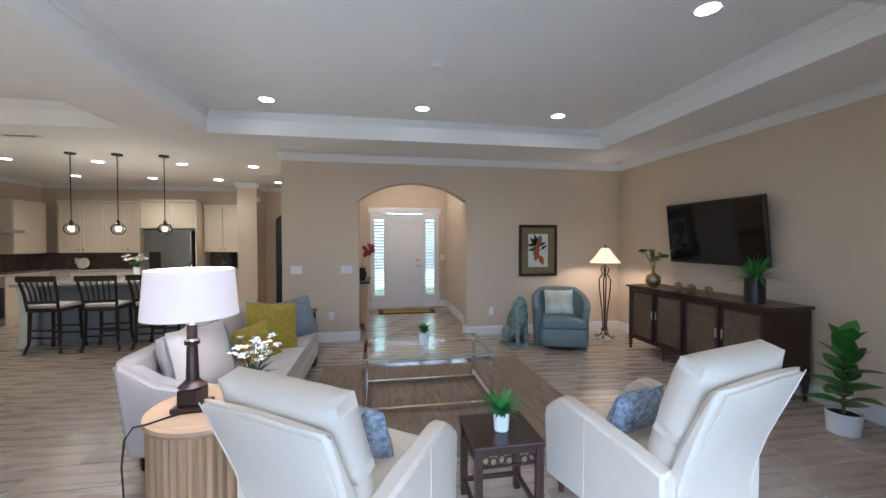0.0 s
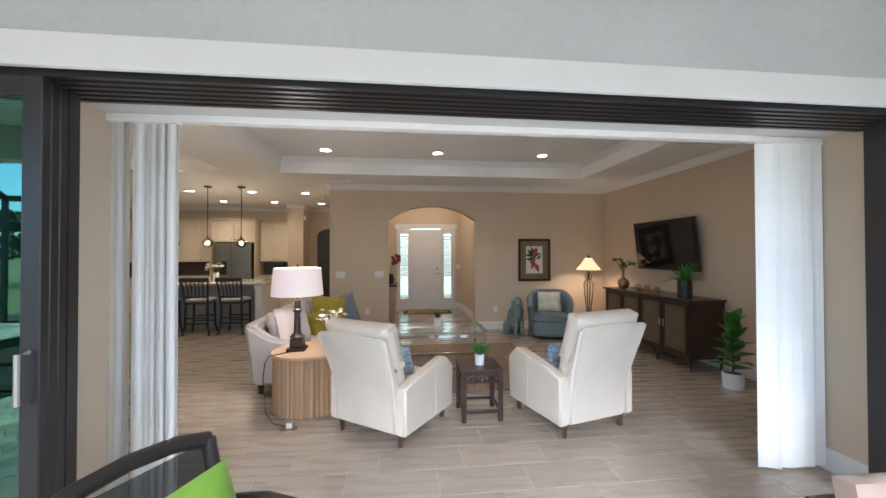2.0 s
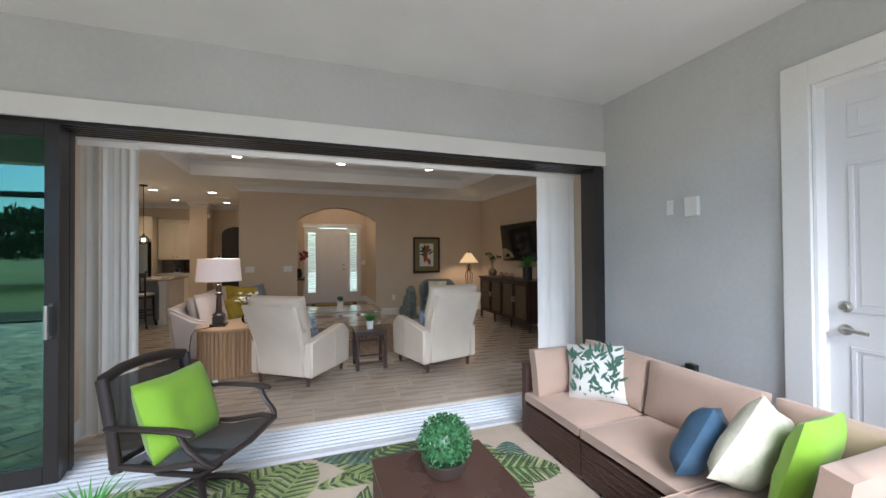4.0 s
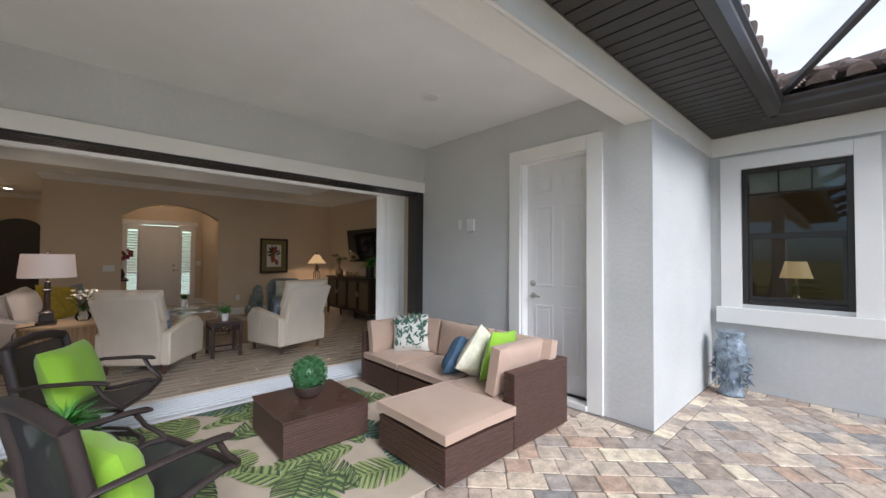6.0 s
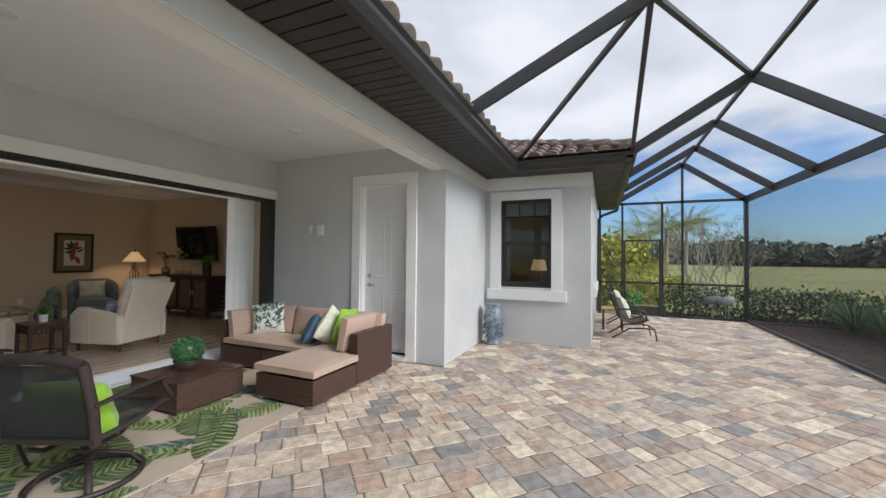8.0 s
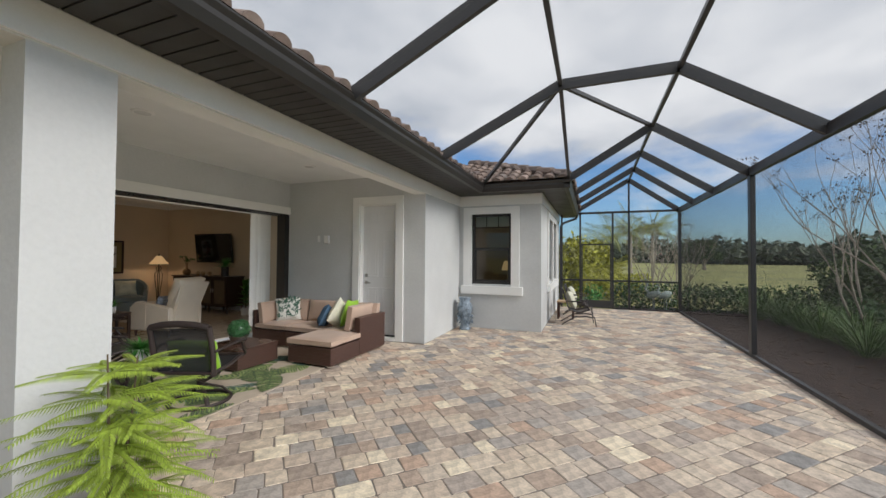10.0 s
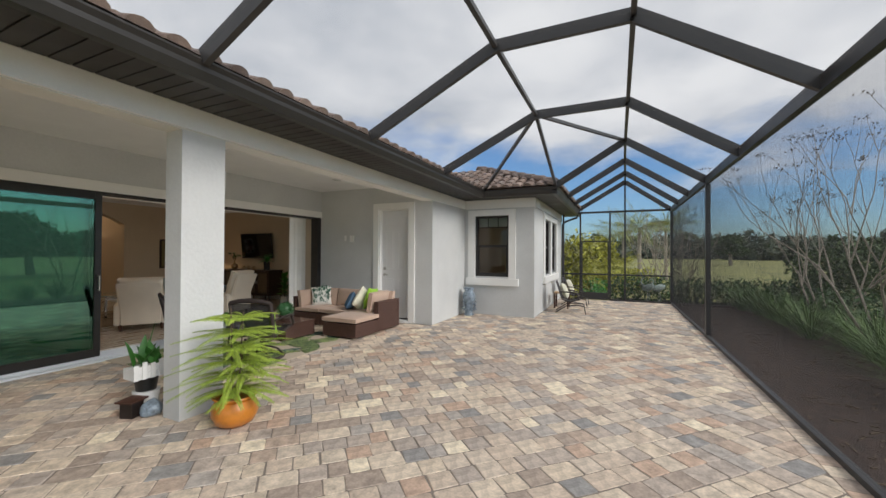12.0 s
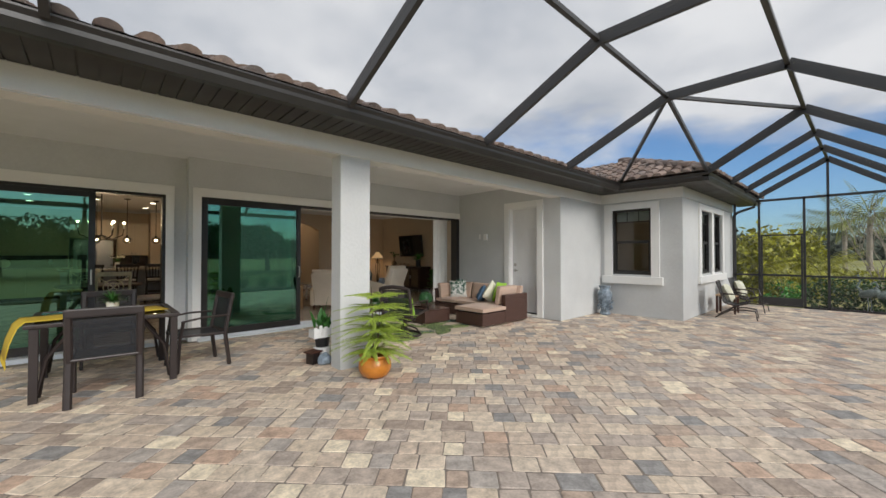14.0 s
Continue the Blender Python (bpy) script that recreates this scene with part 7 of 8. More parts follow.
LC = spring_lounger(pose(6.03, -4.8, 0, 0, 0, 186))
for piece in LC.children_recursive:
    piece.data.transform(Matrix.Diagonal((0.95, 0.78, 0.95, 1)))
copy_thing(LC, pose(7.55, -4.76, 0, 0, 0, 178))
throw("ivory leaf patterned pillow on a lounge chair", "ivory", 0.4, pose(6.02, -4.66, 0.54, -22, 0, 6), 95)
throw("ivory leaf patterned pillow on a lounge chair", "ivory", 0.4, pose(7.55, -4.62, 0.54, -22, 0, -2), 96)
o = thing("patio_side_table", "small brown wooden side table between lounge chairs", "side table", pose(6.78, -4.5, 0))
part("tabletop", box(bm_new(), -0.2, 0.2, -0.2, 0.2, 0.4, 0.43, 0.004), "drumtop", o)
for sx in (-0.17, 0.17):
    for sy in (-0.17, 0.17):
        part("leg", box(bm_new(), sx - 0.02, sx + 0.02, sy - 0.02, sy + 0.02, 0, 0.4), "woodleg", o)
# lamp on a table in the lit room
o = thing("bedroom_table", "small wooden table inside the lit room", "table", pose(7.7, -2.9, 0.03))
part("tabletop", box(bm_new(), -0.3, 0.3, -0.3, 0.3, 0.7, 0.73), "drumtop", o)
for sx in (-0.26, 0.26):
    for sy in (-0.26, 0.26):
        part("leg", box(bm_new(), sx - 0.025, sx + 0.025, sy - 0.025, sy + 0.025, 0, 0.7), "woodleg", o)
o = thing("bedroom_lamp", "table lamp with a glowing cream shade", "table lamp", pose(7.7, -2.9, 0.76))
part("base", lathe(bm_new(), [(0.08, 0), (0.06, 0.03), (0.03, 0.1), (0.05, 0.2), (0.02, 0.3), (0.015, 0.4)], 16), "brass", o, smooth=50)
bm = lathe(bm_new(), [(0.2, 0.36), (0.13, 0.62)], 24)
bmesh.ops.delete(bm, geom=[f for f in bm.faces if len(f.verts) > 4], context="FACES")
part("shade", bm, "shade2", o, smooth=40)

# ---- kitchen ----
def cab_door(bm_parent, x0, x1, y, z0, z1, hx=None):
    d = part("door", box(bm_new(), x0, x1, y - 0.02, y, z0, z1, 0.002, 1), "cabinet", bm_parent)
    bm = bm_new()
    for a, b, c, e in ((x0, x0 + 0.06, z0, z1), (x1 - 0.06, x1, z0, z1), (x0 + 0.06, x1 - 0.06, z0, z0 + 0.06), (x0 + 0.06, x1 - 0.06, z1 - 0.06, z1)):
        box(bm, a, b, y - 0.028, y - 0.0205, c, e, 0.002, 1)
    part("rail", bm, "cabinet", d)
    if hx:
        part("knob", rod(bm_new(), (hx, y - 0.028, z0 + 0.06), (hx, y - 0.05, z0 + 0.06), 0.012), "iron", d)


def wall_cabinet(x0, x1, z0, z1, depth=0.35, doors=2, yb=9.995):
    o = thing("wall_cabinet", "cream shaker wall cabinet with dark knobs", "cabinet", group="kitchen wall cabinets")
    part("body", box(bm_new(), x0 + 0.002, x1 - 0.002, yb - depth, yb, z0, z1), "cabinet", o)
    w = (x1 - x0) / doors
    for k in range(doors):
        cab_door(o, x0 + w * k + 0.006, x0 + w * (k + 1) - 0.006, yb - depth - 0.001, z0 + 0.01, z1 - 0.01, x0 + w * (k + 1) - 0.05 if k % 2 == 0 else x0 + w * k + 0.05)
    part("cornice", box(bm_new(), x0 - 0.0, x1 + 0.0, yb - depth - 0.05, yb, z1 + 0.001, z1 + 0.06, 0.012), "cabinet", o)


def base_cabinet(x0, x1, y0, y1, doors=2):
    o = thing("base_cabinet", "cream shaker base cabinet", "cabinet", group="kitchen base cabinets")
    part("body", box(bm_new(), x0 + 0.002, x1 - 0.002, y0, y1, F + 0.08, F + 0.88), "cabinet", o)
    part("toe_kick", box(bm_new(), x0 + 0.002, x1 - 0.002, y0 + 0.06, y1, F, F + 0.08), "espresso", o)
    w = (x1 - x0) / doors
    for k in range(doors):
        cab_door(o, x0 + w * k + 0.006, x0 + w * (k + 1) - 0.006, y0 - 0.001, F + 0.1, F + 0.68, x0 + w * (k + 0.5))
        part("drawer", box(bm_new(), x0 + w * k + 0.006, x0 + w * (k + 1) - 0.006, y0 - 0.021, y0 - 0.001, F + 0.7, F + 0.87, 0.003, 1), "cabinet", o)


for x0, x1 in ((-6.5, -5.65), (-5.65, -4.8)):
    wall_cabinet(x0, x1, 1.34, 2.4)
    base_cabinet(x0, x1, 9.38, 9.995)
wall_cabinet(-4.78, -3.7, 1.86, 2.42, 0.62)
wall_cabinet(-3.66, -2.87, 1.34, 2.36)
base_cabinet(-3.66, -2.87, 9.38, 9.995)
for wx0, wx1 in ((-4.8, -4.78), (-3.7, -3.68)):
    tagged(part("fridge_panel", box(bm_new(), wx0, wx1, 9.3, 9.995, F, 2.42), "cabinet"), "cream painted panel beside the refrigerator", "panel")
for wx0, wx1 in ((-7.04, -4.81), (-3.66, -2.86)):
    tagged(part("worktop", box(bm_new(), wx0, wx1, 9.33, 9.995, F + 0.881, F + 0.92, 0.005), "granite"), "pale granite kitchen worktop on cream cabinets", "worktop")
slab("backsplash", -7.04, -2.86, 9.985, 9.997, F + 0.921, 1.34, "splash", "brown tiled kitchen backsplash")
slab("backsplash_side", -7.047, -7.035, 6.6, 9.985, F + 0.921, 1.8, "splash", "brown tiled kitchen backsplash")
o = thing("refrigerator", "stainless steel french door refrigerator", "refrigerator", pose(-4.24, 9.62, F))
part("body", box(bm_new(), -0.45, 0.45, -0.25, 0.36, 0.02, 1.75), "black", o)
for s, (x0, x1) in ((-1, (-0.45, -0.004)), (1, (0.004, 0.45))):
    d = part("door", box(bm_new(), x0, x1, -0.31, -0.251, 0.68, 1.76, 0.01), "steel", o)
    part("handle", sweep(bm_new(), [(s * 0.05, -0.31, 0.85), (s * 0.05, -0.36, 0.88), (s * 0.05, -0.36, 1.4), (s * 0.05, -0.31, 1.43)], 0.012, 8), "steel", d, smooth=60)
part("freezer_drawer", box(bm_new(), -0.45, 0.45, -0.31, -0.251, 0.06, 0.67, 0.01), "steel", o)
part("dispenser", box(bm_new(), -0.36, -0.14, -0.314, -0.309, 0.95, 1.3), "black", o, "black water dispenser")
# island, stools, pendants
o = thing("kitchen_island", "grey panelled kitchen island with white corner posts", "kitchen island", pose(-3.7, 7.25, F))
part("body", box(bm_new(), -1.05, 1.05, -0.42, 0.5, 0.0, 0.88), "island", o)
for s in (-1, 1):
    part("post", box(box(box(bm_new(), s * 1.07 - 0.06, s * 1.07 + 0.06, -0.66, -0.54, 0.1, 0.8, 0.008), s * 1.07 - 0.075, s * 1.07 + 0.075, -0.675, -0.525, 0, 0.1, 0.006), s * 1.07 - 0.075, s * 1.07 + 0.075, -0.675, -0.525, 0.8, 0.88, 0.006), "white", o, "white square post")
    part("end_panel", box(bm_new(), s * 1.1 - 0.03, s * 1.1 + 0.03, -0.52, 0.5, 0, 0.88), "white", o)
part("countertop", box(bm_new(), -1.2, 1.2, -0.72, 0.56, 0.881, 0.925, 0.008), "granite", o, "pale granite top")


def stool(m):
    o = thing("bar_stool", "dark wooden slat-back bar stool with pale seat", "stool", m, group="island bar stools")
    for sx in (-0.18, 0.18):
        for sy in (-0.17, 0.17):
            part("leg", sweep(bm_new(), [(sx * 1.25, sy * 1.25, 0), (sx * 1.05, sy * 1.05, 0.15), (sx, sy, 0.56)], [0.026, 0.02, 0.024], 6), "espresso", o)
    part("seat_frame", box(bm_new(), -0.21, 0.21, -0.2, 0.2, 0.56, 0.61, 0.02), "espresso", o)
    part("seat", pillow(bm_new(), 0.4, 0.38, 0.07, pose(0, 0, 0.635, 90), boxy=0.6), "sofa", o, "pale padded seat", 60)
    for z in (0.2, 0.3):
        for ry in (-0.18, 0.18):
            part("foot_rail", box(bm_new(), -0.19, 0.19, ry - 0.01, ry + 0.01, z, z + 0.025), "espresso", o)
    for s in (-1, 1):
        part("back_post", sweep(bm_new(), [(s * 0.19, -0.19, 0.58), (s * 0.2, -0.22, 0.8), (s * 0.22, -0.28, 1.04)], 0.018, 6), "espresso", o)
    part("top_rail", box(bm_new(), -0.24, 0.24, -0.3, -0.265, 0.98, 1.06, 0.012), "espresso", o)
    part("lower_rail", box(bm_new(), -0.19, 0.19, -0.225, -0.2, 0.68, 0.72), "espresso", o)
    for k in range(5):
        x = -0.12 + 0.06 * k
        part("slat", sweep(bm_new(), [(x, -0.21, 0.71), (x * 1.05, -0.235, 0.85), (x * 1.15, -0.28, 1.0)], 0.011, 5), "espresso", o)
    return o


ST = stool(pose(-4.25, 6.42, F, 0, 0, -4))
copy_thing(ST, pose(-3.6, 6.42, F, 0, 0, 5))
copy_thing(ST, pose(-2.98, 6.44, F, 0, 0, -3))


def pendant(x, y, zc=2.86, drop=1.1):
    o = thing("pendant_lamp", "clear glass globe pendant on a dark rod, lit", "pendant lamp", pose(x, y, zc), group="island pendants")
    part("canopy", lathe(bm_new(), [(0.06, -0.025), (0.07, -0.01), (0.07, 0)], 20), "iron", o)
    part("rod", rod(bm_new(), (0, 0, -drop + 0.12), (0, 0, -0.02), 0.007), "iron", o)
    part("socket", rod(bm_new(), (0, 0, -drop + 0.05), (0, 0, -drop + 0.13), 0.025, 0.018, 12), "iron", o)
    bm = bm_new()
    bmesh.ops.create_uvsphere(bm, u_segments=20, v_segments=14, radius=0.09, matrix=Matrix.Translation((0, 0, -drop)))
    part("globe", bm, "thinglass", o, smooth=0)
    bm = bm_new()
    bmesh.ops.create_uvsphere(bm, u_segments=12, v_segments=8, radius=0.03, matrix=Matrix.Translation((0, 0, -drop)))
    part("bulb", bm, "bulb", o, smooth=0)


for x in (-4.18, -3.58, -2.96):
    pendant(x, 6.62)
# range side
for k, (y0, y1) in enumerate(((6.7, 7.55), (8.35, 9.3))):
    o = thing("base_cabinet", "cream shaker base cabinet beside the range", "cabinet", group="kitchen base cabinets")
    part("body", box(bm_new(), -7.04, -6.44, y0, y1, F, F + 0.88), "cabinet", o)
    part("door", box(bm_new(), -6.438, -6.42, y0 + 0.01, y1 - 0.01, F + 0.1, F + 0.68, 0.003, 1), "cabinet", o)
    part("drawer", box(bm_new(), -6.438, -6.42, y0 + 0.01, y1 - 0.01, F + 0.7, F + 0.87, 0.003, 1), "cabinet", o)
    part("countertop", box(bm_new(), -7.035, -6.4, y0, y1, F + 0.881, F + 0.92, 0.005), "granite", o)
o = thing("cooker", "stainless steel range with gas burners", "range")
part("body", box(bm_new(), -7.03, -6.42, 7.56, 8.34, F, F + 0.9, 0.005), "steel", o)
part("oven_door", box(bm_new(), -6.418, -6.4, 7.6, 8.3, F + 0.15, F + 0.7, 0.004), "black", o)
for x in (-6.9, -6.6):
    for y in (7.75, 8.15):
        part("burner", lathe(bm_new(), [(0.09, 0), (0.09, 0.03), (0.05, 0.035)], 12), "black", o, m=pose(x, y, F + 0.901))
o = thing("range_hood", "stainless steel chimney range hood", "range hood")
part("canopy", box(bm_new(), -7.03, -6.45, 7.5, 8.8, 1.74, 1.8, 0.004), "steel", o)
part("chimney", box(bm_new(), -7.03, -6.7, 7.85, 8.3, 1.8, 2.84), "steel", o)
wc = thing("wall_cabinet", "cream shaker wall cabinet beside the hood", "cabinet", group="kitchen wall cabinets")
part("body", box(bm_new(), -7.04, -6.7, 8.85, 9.6, 1.34, 2.4), "cabinet", wc)
part("door", box(bm_new(), -6.698, -6.68, 8.86, 9.59, 1.35, 2.39, 0.003, 1), "cabinet", wc)
# small things on the kitchen worktops
ZC = F + 0.921
bouquet("flower_vase", "green and white tulips in a white vase on the island", pose(-3.75, 7.35, F + 0.925), [(0.05, 0), (0.055, 0.17), (0.05, 0.17)], "ceramic", 16, 0.2, 0.16, 0.05, "petal", 41, 40)
o = thing("coffee_maker", "black drip coffee maker on the worktop", "coffee maker", pose(-3.2, 9.7, ZC))
part("body", box(bm_new(), -0.09, 0.09, -0.02, 0.13, 0, 0.34, 0.01), "black", o)
part("head", box(bm_new(), -0.09, 0.09, -0.13, -0.021, 0.24, 0.34, 0.01), "black", o)
part("carafe", lathe(bm_new(), [(0.06, 0), (0.07, 0.06), (0.05, 0.14)], 16), "glass", o, m=pose(0, -0.09, 0.02))
part("hot_plate", box(bm_new(), -0.09, 0.09, -0.15, -0.021, 0, 0.02), "steel", o)
o = thing("decor_plate", "round cream plaque on a small stand", "ornament", pose(-6.1, 9.72, ZC))
part("plate", lathe(bm_new(), [(0.12, 0), (0.12, 0.015), (0.1, 0.02), (0.001, 0.015)], 24), "ivory", o, m=pose(0, 0, 0.13, 80))
part("stand", box(bm_new(), -0.06, 0.06, -0.03, 0.06, 0, 0.02), "iron", o)
wall_plate("wall_outlet", "white outlet on the brown backsplash", pose(-5.2, 9.984, 1.16), 0.08, 0.12, 0)
wall_plate("wall_outlet", "white outlet on the brown backsplash", pose(-6.4, 9.984, 1.16), 0.08, 0.12, 0)
# hall: arched opening as a flat sheet, its inner shade given by dark colour
bm = bm_new()
n = 14
arc = [(-1.85 - 0.38 * math.cos(math.pi * k / n), 2.05 + 0.22 * math.sin(math.pi * k / n)) for k in range(n + 1)]
bm.faces.new([bm.verts.new((x, 9.99, z)) for x, z in [(-2.23, F)] + arc + [(-1.47, F)]])
structure("hall_arch_shade", bm, "espresso", "flat dark sheet for the shade in an arched passage at the end of the hall")
o = thing("alarm_sensor", "small white corner alarm sensor", "sensor", pose(-2.4, 9.28, 2.5))
part("body", box(bm_new(), -0.03, 0.03, -0.04, 0.02, -0.05, 0.05, 0.01), "white", o)
# foyer console with orchid, mat, picture ledge
o = thing("foyer_console", "pale painted console table in the foyer", "console", pose(-0.16, 7.25, F))
part("body", box(bm_new(), -0.18, 0.18, -0.45, 0.45, 0.12, 0.8, 0.006), "drumtop", o)
part("top", box(bm_new(), -0.21, 0.21, -0.48, 0.48, 0.8, 0.84, 0.01), "espresso", o)
for sx in (-0.14, 0.14):
    for sy in (-0.4, 0.4):
        part("leg", rod(bm_new(), (sx, sy, 0), (sx, sy, 0.12), 0.02, 0.03, 8), "drumtop", o)
o = thing("orchid", "crimson orchid in a dark pot on the foyer console", "plant", pose(-0.08, 7.0, F + 0.84))
part("pot", lathe(bm_new(), [(0.05, 0), (0.08, 0.1), (0.05, 0.2), (0.06, 0.22)], 20), "black", o, smooth=40)
bm, bf = bm_new(), bm_new()
rng = random.Random(8)
for k in range(2):
    path = [(0, 0, 0.2), (0.02, -0.03 * k, 0.38), (0.06 + 0.03 * k, 0.02, 0.52 + 0.06 * k), (0.14, 0.04, 0.55 + 0.06 * k)]
    sweep(bm, path, 0.004, 5)
    for j in range(8):
        c = Vector(path[2]) + Vector((rng.uniform(-0.04, 0.1), rng.uniform(-0.05, 0.06), rng.uniform(-0.1, 0.05)))
        for q in range(5):
            leaf_mesh(bf, 0.045, 0.04, Matrix.Translation(c) @ pose(0, 0, 0, 70, 0, 20) @ pose(0, 0, 0, 0, 0, 72 * q), n=3)
part("stems", bm, "stem", o); part("blossoms", bf, "orchid", o)
tagged(part("door_mat", box(bm_new(), 0.2, 1.4, 8.2, 8.7, F + 0.001, F + 0.012, 0.003), "doormat"), "dark red bordered door mat inside the entry", "rug")
tagged(part("door_mat", box(bm_new(), 0.3, 1.3, 8.3, 8.6, F + 0.0125, F + 0.016, 0.002), "mustard"), "patterned centre of the entry mat", "rug")
# dining corner seen through its slider
o = thing("dining_table", "dark wooden indoor dining table", "table", pose(-4.12, 2.9, F))
part("tabletop", lathe(bm_new(), [(0.6, 0.72), (0.62, 0.74), (0.6, 0.76), (0.001, 0.761)], 36), "dark", o)
part("pedestal", lathe(bm_new(), [(0.3, 0), (0.28, 0.05), (0.08, 0.12), (0.07, 0.6), (0.2, 0.72)], 20), "dark", o, smooth=40)


def cross_chair(m):
    o = thing("dining_chair", "pale painted dining chair with scrolled back", "chair", m, group="indoor dining chairs")
    for sx in (-0.2, 0.2):
        part("front_leg", rod(bm_new(), (sx, 0.2, 0), (sx, 0.2, 0.44), 0.018, 0.024, 6), "ivory", o)
        part("back_post", sweep(bm_new(), [(sx, -0.22, 0), (sx, -0.2, 0.45), (sx * 1.1, -0.3, 1.0)], 0.02, 6), "ivory", o)
    part("seat", pillow(bm_new(), 0.46, 0.44, 0.09, pose(0, 0, 0.47, 90), boxy=0.7), "sofa", o, smooth=60)
    part("top_rail", box(bm_new(), -0.23, 0.23, -0.31, -0.28, 0.95, 1.02, 0.01), "ivory", o)
    bm = bm_new()
    for r in (0.07, 0.13):
        sweep(bm, [(r * math.cos(t), -0.25 - 0.1 * (0.76 + r * math.sin(t) - 0.6), 0.76 + r * math.sin(t)) for t in [2 * math.pi * j / 18 for j in range(19)]], 0.009, 5)
    for s in (-1, 1):
        sweep(bm, [(s * 0.2, -0.24, 0.58), (0, -0.26, 0.76), (s * -0.2, -0.29, 0.95)], 0.01, 5)
    part("splat", bm, "ivory", o)
    return o


CC = cross_chair(pose(-3.98, 2.12, F, 0, 0, 2))
copy_thing(CC, pose(-3.38, 2.8, F, 0, 0, 86))
copy_thing(CC, pose(-4.3, 3.75, F, 0, 0, 190))
o = thing("chandelier", "dark iron chandelier with lit candle bulbs", "chandelier", pose(-4.12, 2.9, 2.86))
part("rod", rod(bm_new(), (0, 0, -1.15), (0, 0, 0), 0.01), "iron", o)
for k in range(6):
    m = pose(0, 0, 0, 0, 0, 60 * k)
    part("arm", sweep(bm_new(), [(0, 0, -1.12), (0.15, 0, -1.2), (0.3, 0, -1.12), (0.32, 0, -1.0)], 0.009, 6), "iron", o, smooth=60, m=m)
    part("candle", rod(bm_new(), (0.32, 0, -1.0), (0.32, 0, -0.92), 0.012), "ceramic", o, m=m)
    bm = bm_new()
    bmesh.ops.create_uvsphere(bm, u_segments=10, v_segments=8, radius=0.022, matrix=m @ Matrix.Translation((0.32, 0, -0.89)))
    part("bulb", bm, "bulb", o, smooth=0)


# ---- garden and distance ----
def scatter(name, blobs, per, size, mat_, label, category, seed, kind="stuff", flat=0.0, shell=0.55):
    """Many small leaves through a set of ellipsoids (centre, radii)."""
    rng = np.random.default_rng(seed)
    V, Fc = [], []
    for c, r in blobs:
        d = rng.normal(size=(per, 3)); d /= np.linalg.norm(d, axis=1)[:, None]
        rad = shell + (1 - shell) * rng.random((per, 1)) ** 0.5
        rad *= 1 + 0.25 * np.sin(d[:, :1] * 7 + c[0]) * np.cos(d[:, 1:2] * 6 + c[1])
        P = np.array(c) + d * rad * np.array(r)
        a = rng.normal(size=(per, 3)); a /= np.linalg.norm(a, axis=1)[:, None]
        a[:, 2] *= 1 - flat
        b = np.cross(a, rng.normal(size=(per, 3))); b /= np.linalg.norm(b, axis=1)[:, None] + 1e-9
        s = size * rng.uniform(0.6, 1.4, (per, 1))
        q = np.stack([P - a * s, P + b * s * 0.45, P + a * s, P - b * s * 0.45], 1)
        k0 = len(V) * 4
        V.append(q.reshape(-1, 3))
    V = np.concatenate(V)
    Fc = np.arange(len(V)).reshape(-1, 4)
    me = bpy.data.meshes.new(name)
    me.from_pydata(V.tolist(), [], Fc.tolist())
    me.materials.append(M[mat_])
    return tagged(new(name, me), label, category, kind=kind)


rng = random.Random(99)
# clipped hedge outside the end screen
scatter("hedge", [((9.75, -5.95 - 0.33 * k, 0.32), (0.38, 0.34, 0.42)) for k in range(12)], 520, 0.045, "hedge", "clipped dark green hedge outside the screen", "hedge", 1, shell=0.75)
scatter("hedge", [((9.2 - 0.4 * k, -9.9 + 0.12 * math.sin(k), 0.3), (0.4, 0.4, 0.5)) for k in range(14)], 380, 0.05, "hedge", "low green hedge beside the lawn", "hedge", 2, shell=0.75)


def grass_clump(m):
    r = random.Random(4)
    bm = bm_new()
    for k in range(210):
        az, el = r.uniform(0, 360), r.uniform(40, 88)
        leaf_mesh(bm, r.uniform(0.5, 0.95), 0.012, pose(0, 0, 0, 0, 0, az) @ pose(r.uniform(0, 0.14), 0, 0, 0, -el, 0), fold=0.2, droop=0.45, n=4)
    o = part("grass_clump", bm, "blade", smooth=0)
    tagged(o, "arching ornamental grass clump in the mulch", "grass", "ornamental grasses")
    o.matrix_basis = m
    return o


G = grass_clump(pose(2.6, -9.1, -0.03))
for k in range(15):
    x = 3.3 + 0.75 * k if k < 10 else 1.7 - 0.75 * (k - 10)
    copy_thing(G, pose(x, -9.15 + rng.uniform(-0.3, 0.25), -0.03, 0, 0, rng.uniform(0, 360)))
bm = bm_new()
for k in range(900):
    p = Vector((rng.uniform(-4, 9), rng.uniform(-9.6, -7.45), -0.012))
    a = rng.uniform(0, 3.14)
    L = rng.uniform(0.015, 0.05)
    beam(bm, p - Vector((math.cos(a), math.sin(a), 0)) * L, p + Vector((math.cos(a), math.sin(a), rng.uniform(-0.1, 0.2))) * L, 0.012, 0.006)
tagged(part("bark_chips", bm, "stem"), "loose bark chips on the mulch", "mulch", kind="stuff")


